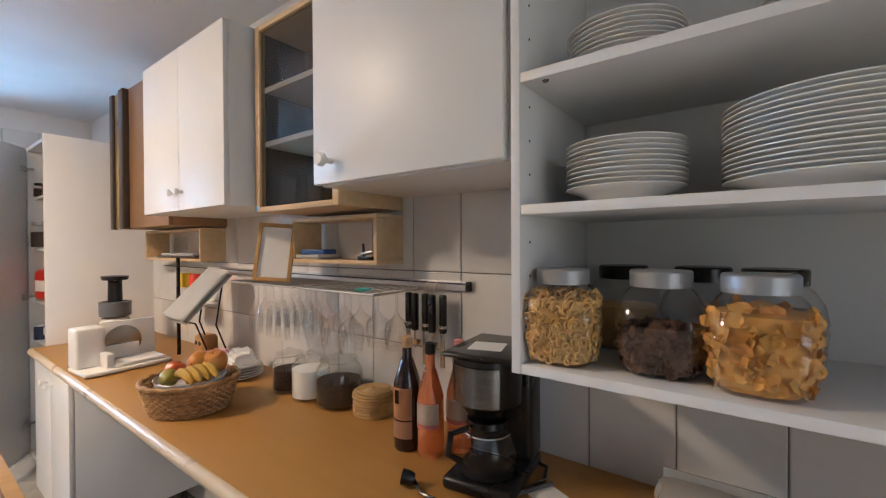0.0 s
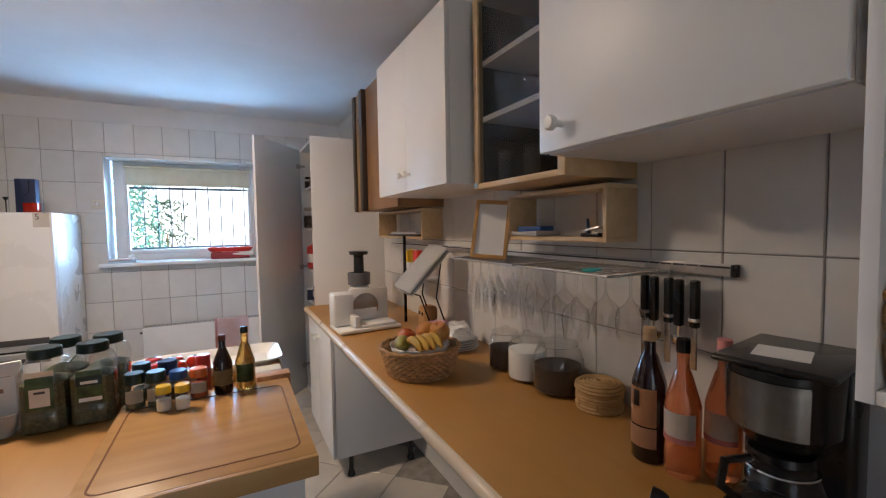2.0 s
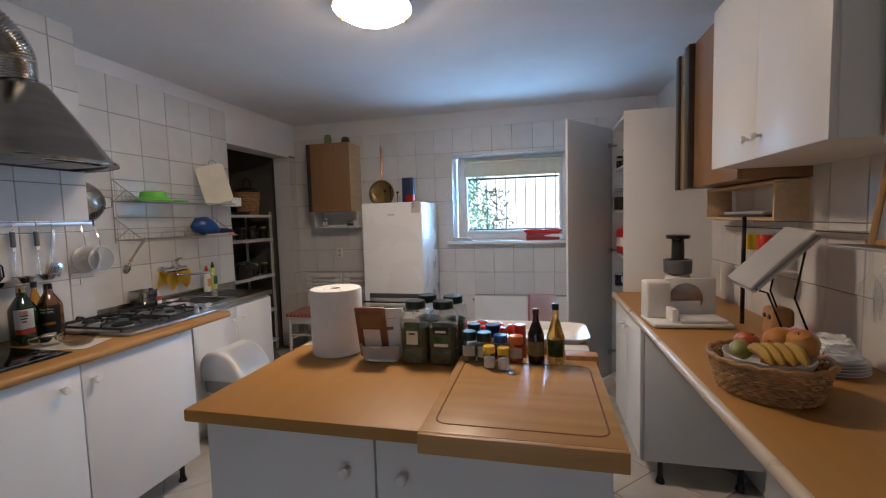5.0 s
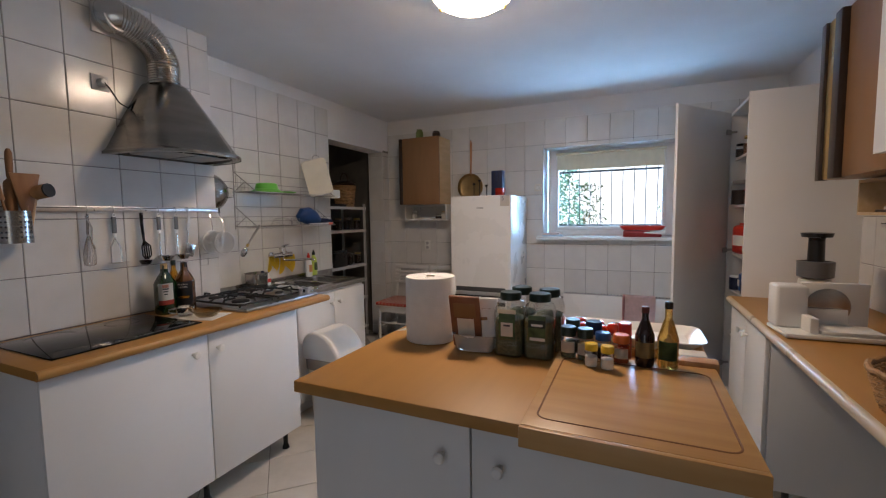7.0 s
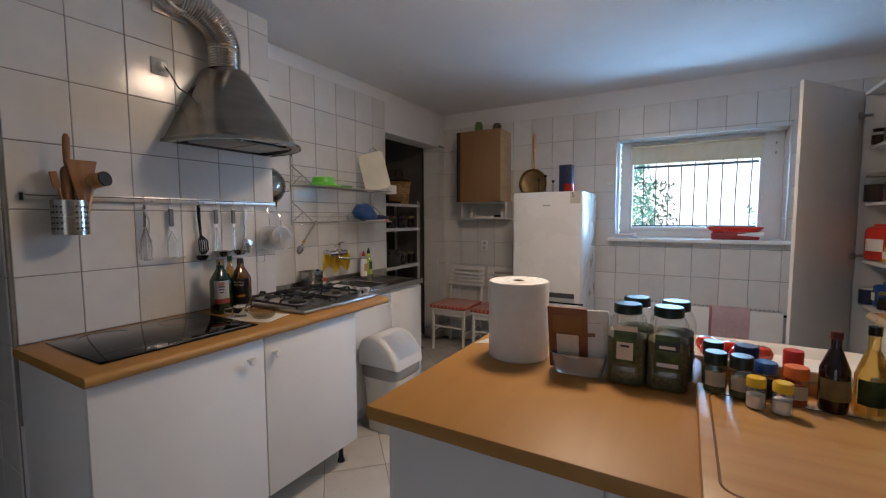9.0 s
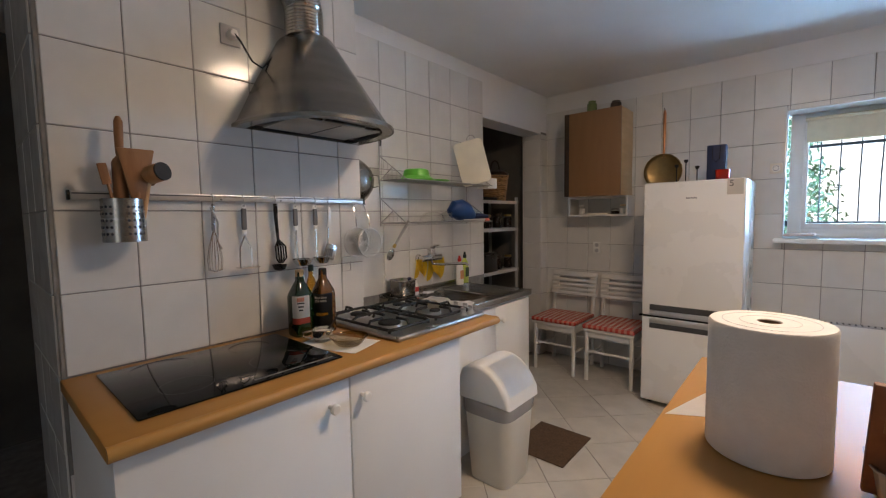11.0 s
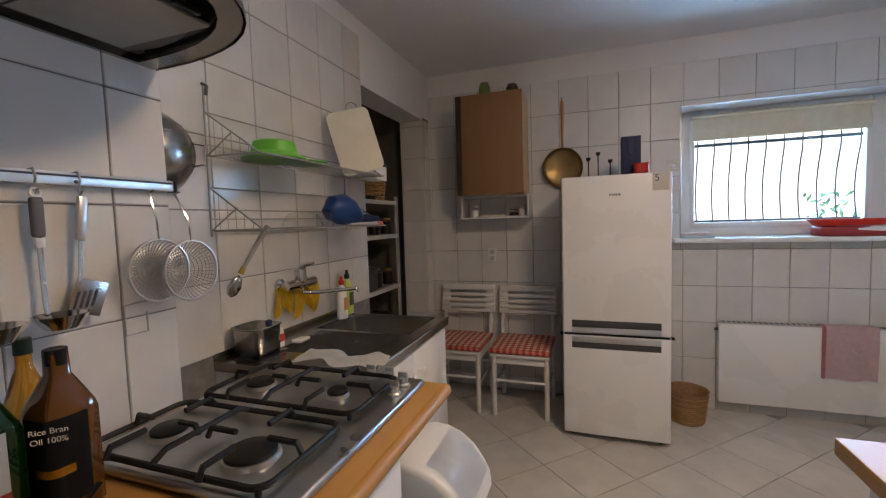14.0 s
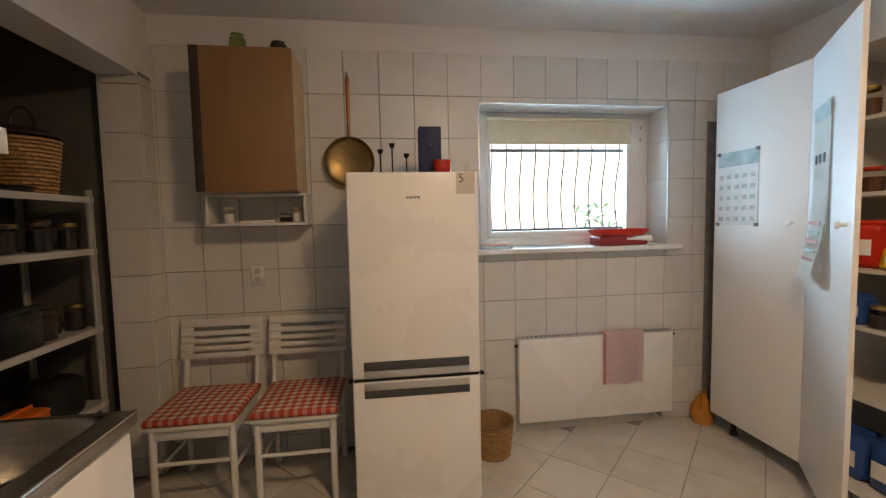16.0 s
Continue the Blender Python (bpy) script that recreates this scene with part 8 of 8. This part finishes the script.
def chair(x, y, rz=0):
    t = thing("dining_chair", "white painted slat-back wooden chair against the wall", "chair", x, y, 0, rz, group="chairs against the wall")
    # +x is the front
    part("seat", box(-0.21, 0.21, -0.205, 0.205, 0.42, 0.445, 0.008, 2), M_chair, t)
    for sy in (-1, 1):
        part("leg", rod((0.185, sy * 0.18, 0), (0.18, sy * 0.18, 0.42), 0.0155, 0.018, 10), M_chair, t)
        b = tube([(-0.205, sy * 0.19, 0.0), (-0.195, sy * 0.19, 0.43), (-0.235, sy * 0.19, 0.66), (-0.268, sy * 0.19, 0.845)], [0.017, 0.018, 0.016, 0.014], 10)
        part("leg", b, M_chair, t, "rear leg and back post")
        part("side_rail", box(-0.19, 0.18, sy * 0.18 - 0.008, sy * 0.18 + 0.008, 0.37, 0.42, 0.003), M_chair, t)
        part("stretcher", rod((-0.195, sy * 0.182, 0.20), (0.182, sy * 0.18, 0.20), 0.009, seg=8), M_chair, t)
    part("front_rail", box(0.172, 0.19, -0.175, 0.175, 0.37, 0.42, 0.003), M_chair, t)
    part("stretcher", rod((0.184, -0.175, 0.25), (0.184, 0.175, 0.25), 0.010, seg=8), M_chair, t)
    part("stretcher", rod((-0.195, -0.18, 0.25), (-0.195, 0.18, 0.25), 0.010, seg=8), M_chair, t)
    # slatted back: top board and slats, with open slots between
    for z0, z1 in ((0.805, 0.85), (0.757, 0.785), (0.717, 0.742), (0.677, 0.702), (0.635, 0.662)):
        xc = -0.235 - 0.033 * ((z0 + z1) / 2 - 0.66) / 0.185
        part("back_slat", moved(box(-0.009, 0.009, -0.215, 0.215, -(z1 - z0) / 2, (z1 - z0) / 2, 0.004, 2), pose(xc + 0.012, 0, (z0 + z1) / 2, 0, -10)), M_chair, t)
    for sy in (-1, 1):
        part("back_end", moved(box(-0.009, 0.009, -0.035, 0.035, -0.108, 0.108, 0.004, 2), pose(-0.242, sy * 0.185, 0.742, 0, -10)), M_chair, t)
    return t


def cushion(x, y):
    t = thing("seat_cushion", "red and white gingham seat cushion on a chair", "cushion", x, y, 0.446, group="gingham cushions")
    b = box(-0.215, 0.215, -0.21, 0.21, 0, 0.035, 0.015, 4)
    bmesh.ops.subdivide_edges(b, edges=b.edges[:], cuts=1, use_grid_fill=True)
    for v in b.verts:
        if v.co.z > 0.02:
            v.co.z += 0.008 * (1 - (abs(v.co.x) / 0.215) ** 2) * (1 - (abs(v.co.y) / 0.21) ** 2) + random.uniform(-0.001, 0.002)
    part("cover", b, M_gingham, t)
    for sy in (-1, 1):
        part("tie", tube([(-0.205, sy * 0.17, 0.012), (-0.225, sy * 0.165, 0.0), (-0.23, sy * 0.165, -0.05)], 0.003, 5), M_gingham, t)


for cy in (-2.525, -2.05):
    chair(-4.545, cy)
    cushion(-4.54, cy)

# ---- pantry shelving ----
pu = thing("metal_shelving", "grey slotted-angle metal shelving in the dark pantry", "shelving", -4.10, -3.235, 0)
PZ = (0.12, 0.475, 0.87, 1.277, 1.54)
for x in (-0.545, 0.30):
    for y in (-0.16, 0.16):
        b = box(x - 0.018, x + 0.018, y - 0.002, y + 0.002, 0, 1.575)
        box(x - 0.002, x + 0.002, y - 0.018, y + 0.018, 0, 1.575, bm=b)
        part("post", b, M_shelfpaint, pu, smooth=False)
for z in PZ:
    part("shelf", box(-0.57, 0.33, -0.175, 0.155, z - 0.004, z, 0.001), M_shelfpaint, pu)
    part("shelf_edge", box(-0.57, 0.33, 0.163, 0.168, z - 0.03, z, 0.001), mat("pale_shelf_edge", (0.56, 0.55, 0.52), 0.45), pu, "pale front edge")
bkt = thing("lidded_basket", "dark wicker basket with a hoop handle on the top shelf", "basket", -4.40, -3.165, 1.5405)
for k in range(14):
    h = 0.006 + 0.0175 * k
    rr = 0.095 + 0.03 * (h / 0.24)
    part("wicker_strand", tube([((rr + 0.003 * (1 if (j + k) % 2 else -1)) * math.cos(a), (rr + 0.003 * (1 if (j + k) % 2 else -1)) * math.sin(a), h) for j, a in enumerate(math.tau * q / 36 for q in range(36))], 0.0085, 5, closed=True), M_wicker, bkt)
part("lid", lathe([(0.13, 0.25), (0.135, 0.26), (0.08, 0.29), (0, 0.295)], 26), M_dark, bkt, "dark lid")
part("hoop_handle", tube([(0, 0.05 * math.cos(a), 0.29 + 0.095 * math.sin(a)) for a in [math.pi * j / 12 for j in range(13)]], 0.008, 7), M_dark, bkt, "dark hoop handle")
part("bottom", lathe([(0, 0), (0.095, 0), (0.095, 0.006), (0, 0.006)], 24), M_wicker, bkt)
tray_ = thing("oven_tray", "flat dark baking tray on the top pantry shelf", "tray", -4.36, -3.22, 1.5405)
part("tray", box(0.04, 0.42, -0.14, 0.14, 0, 0.02, 0.006), M_iron, tray_)
part("rim", box(0.03, 0.43, -0.15, 0.15, 0.0205, 0.026, 0.003), M_iron, tray_)
rnd_ = random.Random(4)
for z in (PZ[2], PZ[3]):
    for i in range(9):
        x = -4.60 + i * 0.095
        jar(x, -3.15 - 0.05 * (i % 2), z + 0.0005, 0.043, rnd_.uniform(0.12, 0.17), M_darkjar, M_dark if i % 3 else M_brass, "dark glass preserve jar on a pantry shelf", 0.95, group="pantry jars", lid_label="dark metal lid")
bxk = thing("black_box", "black cash box on a pantry shelf", "box", -4.20, -3.10, PZ[2] + 0.0005)
part("box", box(-0.11, 0.11, -0.015, 0.02, 0, 0.16, 0.006), M_black, bxk)
part("lid", box(-0.112, 0.112, -0.017, 0.022, 0.1605, 0.185, 0.006), M_black, bxk)
pk = thing("cooking_pot", "black enamel cooking pot with a lid on a pantry shelf", "pot", -4.50, -3.22, PZ[1] + 0.0005)
part("pot", lathe([(0, 0), (0.12, 0), (0.13, 0.02), (0.13, 0.15), (0.125, 0.15), (0, 0.14)], 28), M_iron, pk)
part("lid", lathe([(0.132, 0.1505), (0.1, 0.175), (0.02, 0.185), (0.02, 0.2), (0, 0.2)], 28), M_iron, pk)
for k, (x, m, lab) in enumerate(((-4.28, M_orange, "dull orange bag on a low pantry shelf"), (-4.08, M_labcream, "pale net bag on a low pantry shelf"), (-3.9, M_labcream, "pale paper bag on a low pantry shelf"))):
    packet("produce_bag", x, -3.2, PZ[1] + 0.0005, 0.2, 0.16, 0.10, m, lab, "bag")
for k in range(6):
    jar(-4.58 + 0.13 * k, -3.22, PZ[0] + 0.0005, 0.05, 0.18, M_darkjar, M_brass, "large dark preserve jar on the lowest pantry shelf", 0.95, group="large pantry jars", lid_label="brass lid")

# ---- tiles of walls and floor ----


def backing(name, x0, x1, y0, y1, z0, z1):
    return solid(name, box(x0, x1, y0, y1, z0, z1), M_grout, "grey tile joints", "grout", kind="structure")


ZL = [round(2.387 - 0.2535 * i, 4) for i in range(9, -1, -1)]
ZW = [0.0] + ZL
for nm, y0, y1, z0, z1 in (("trim", Y_SINK, W_Y0, 0, 2.385), ("trim", W_Y1, Y_N, 0, 2.385), ("trim", W_Y0, W_Y1, 0, W_Z0), ("trim", W_Y0, W_Y1, W_Z1, 2.385)):
    backing(nm, X_W, X_W + 0.003, y0, y1, z0, z1)
tiles(wall_west, "x", X_W + 0.002, grid(Y_SINK, Y_N, -0.98, 0.2055), ZW, [(W_Y0, W_Y1, W_Z0, W_Z1), (0.55, 1.0, 0, 2.0)], glaze=M_matt_tile)
ZH = [0.914 + 0.2565 * i for i in range(0, 7)] + [CEIL]
backing("trim", X_STEP, X_PIER, Y_HOOD, Y_HOOD + 0.003, 0.6, CEIL)
tiles(wall_hood, "y", Y_HOOD + 0.002, [-2.31, -2.18, -1.974, -1.769, -1.566, -1.36, -1.154, -1.145], ZH, [])
backing("trim", X_PIER, X_PIER + 0.003, -3.3, Y_HOOD, 0, CEIL)
tiles(wall_hood, "x", X_PIER + 0.002, [-3.2, -3.0, -2.795, -2.59], [0, 0.15, 0.41, 0.665] + ZH, [])
backing("trim", OP_X1, X_STEP, Y_SINK, Y_SINK + 0.003, 0.6, 2.45)
ZS = [0.92 + 0.2565 * i for i in range(0, 6)] + [2.452]
tiles(wall_sink, "y", Y_SINK + 0.002, grid(OP_X1, X_STEP, -2.684, 0.222), ZS, [])
backing("trim", OP_X0 - 0.003, OP_X0, Y_SINK - 0.19, Y_SINK, 0, OP_Z)
tiles(wall_sink, "x", OP_X0 + 0.001, [Y_SINK - 0.19, Y_SINK + 0.004], [0] + ZL[:-1] + [OP_Z], [])
backing("trim", X_W, OP_X0, Y_SINK, Y_SINK + 0.003, 0, OP_Z + 0.02)
tiles(wall_sink, "y", Y_SINK + 0.002, [X_W + 0.006, OP_X0], [0] + ZL[:-1] + [OP_Z], [])
backing("trim", -3.5, 0.4, Y_N - 0.003, Y_N, 0.6, 2.15)
tiles(wall_north, "-y", Y_N - 0.002, grid(-3.5, 0.4, -0.974, 0.196), [0.881, 1.1345, 1.388, 1.6415, 1.895, 2.1485], [])

# diagonal floor tiles
S = 0.333
fb = box(-S / 2 + 0.002, S / 2 - 0.002, -S / 2 + 0.002, S / 2 - 0.002, -0.006, 0, 0.0015, 1)
bmesh.ops.recalc_face_normals(fb, faces=fb.faces)
ftile = bpy.data.meshes.new("tile")
fb.to_mesh(ftile)
fb.free()
ftile.materials.append(M_floor)
for i in range(-16, 17):
    for j in range(-16, 17):
        x = -3.6 + (i + j) * S * 0.7071
        y = -0.9 + (i - j) * S * 0.7071
        if X_W - 0.05 < x < X_E - 0.2 and Y_SINK - 0.1 < y < Y_N - 0.09:
            shared("tile", ftile, floor, pose(x, y, 0, 0, 0, 45))
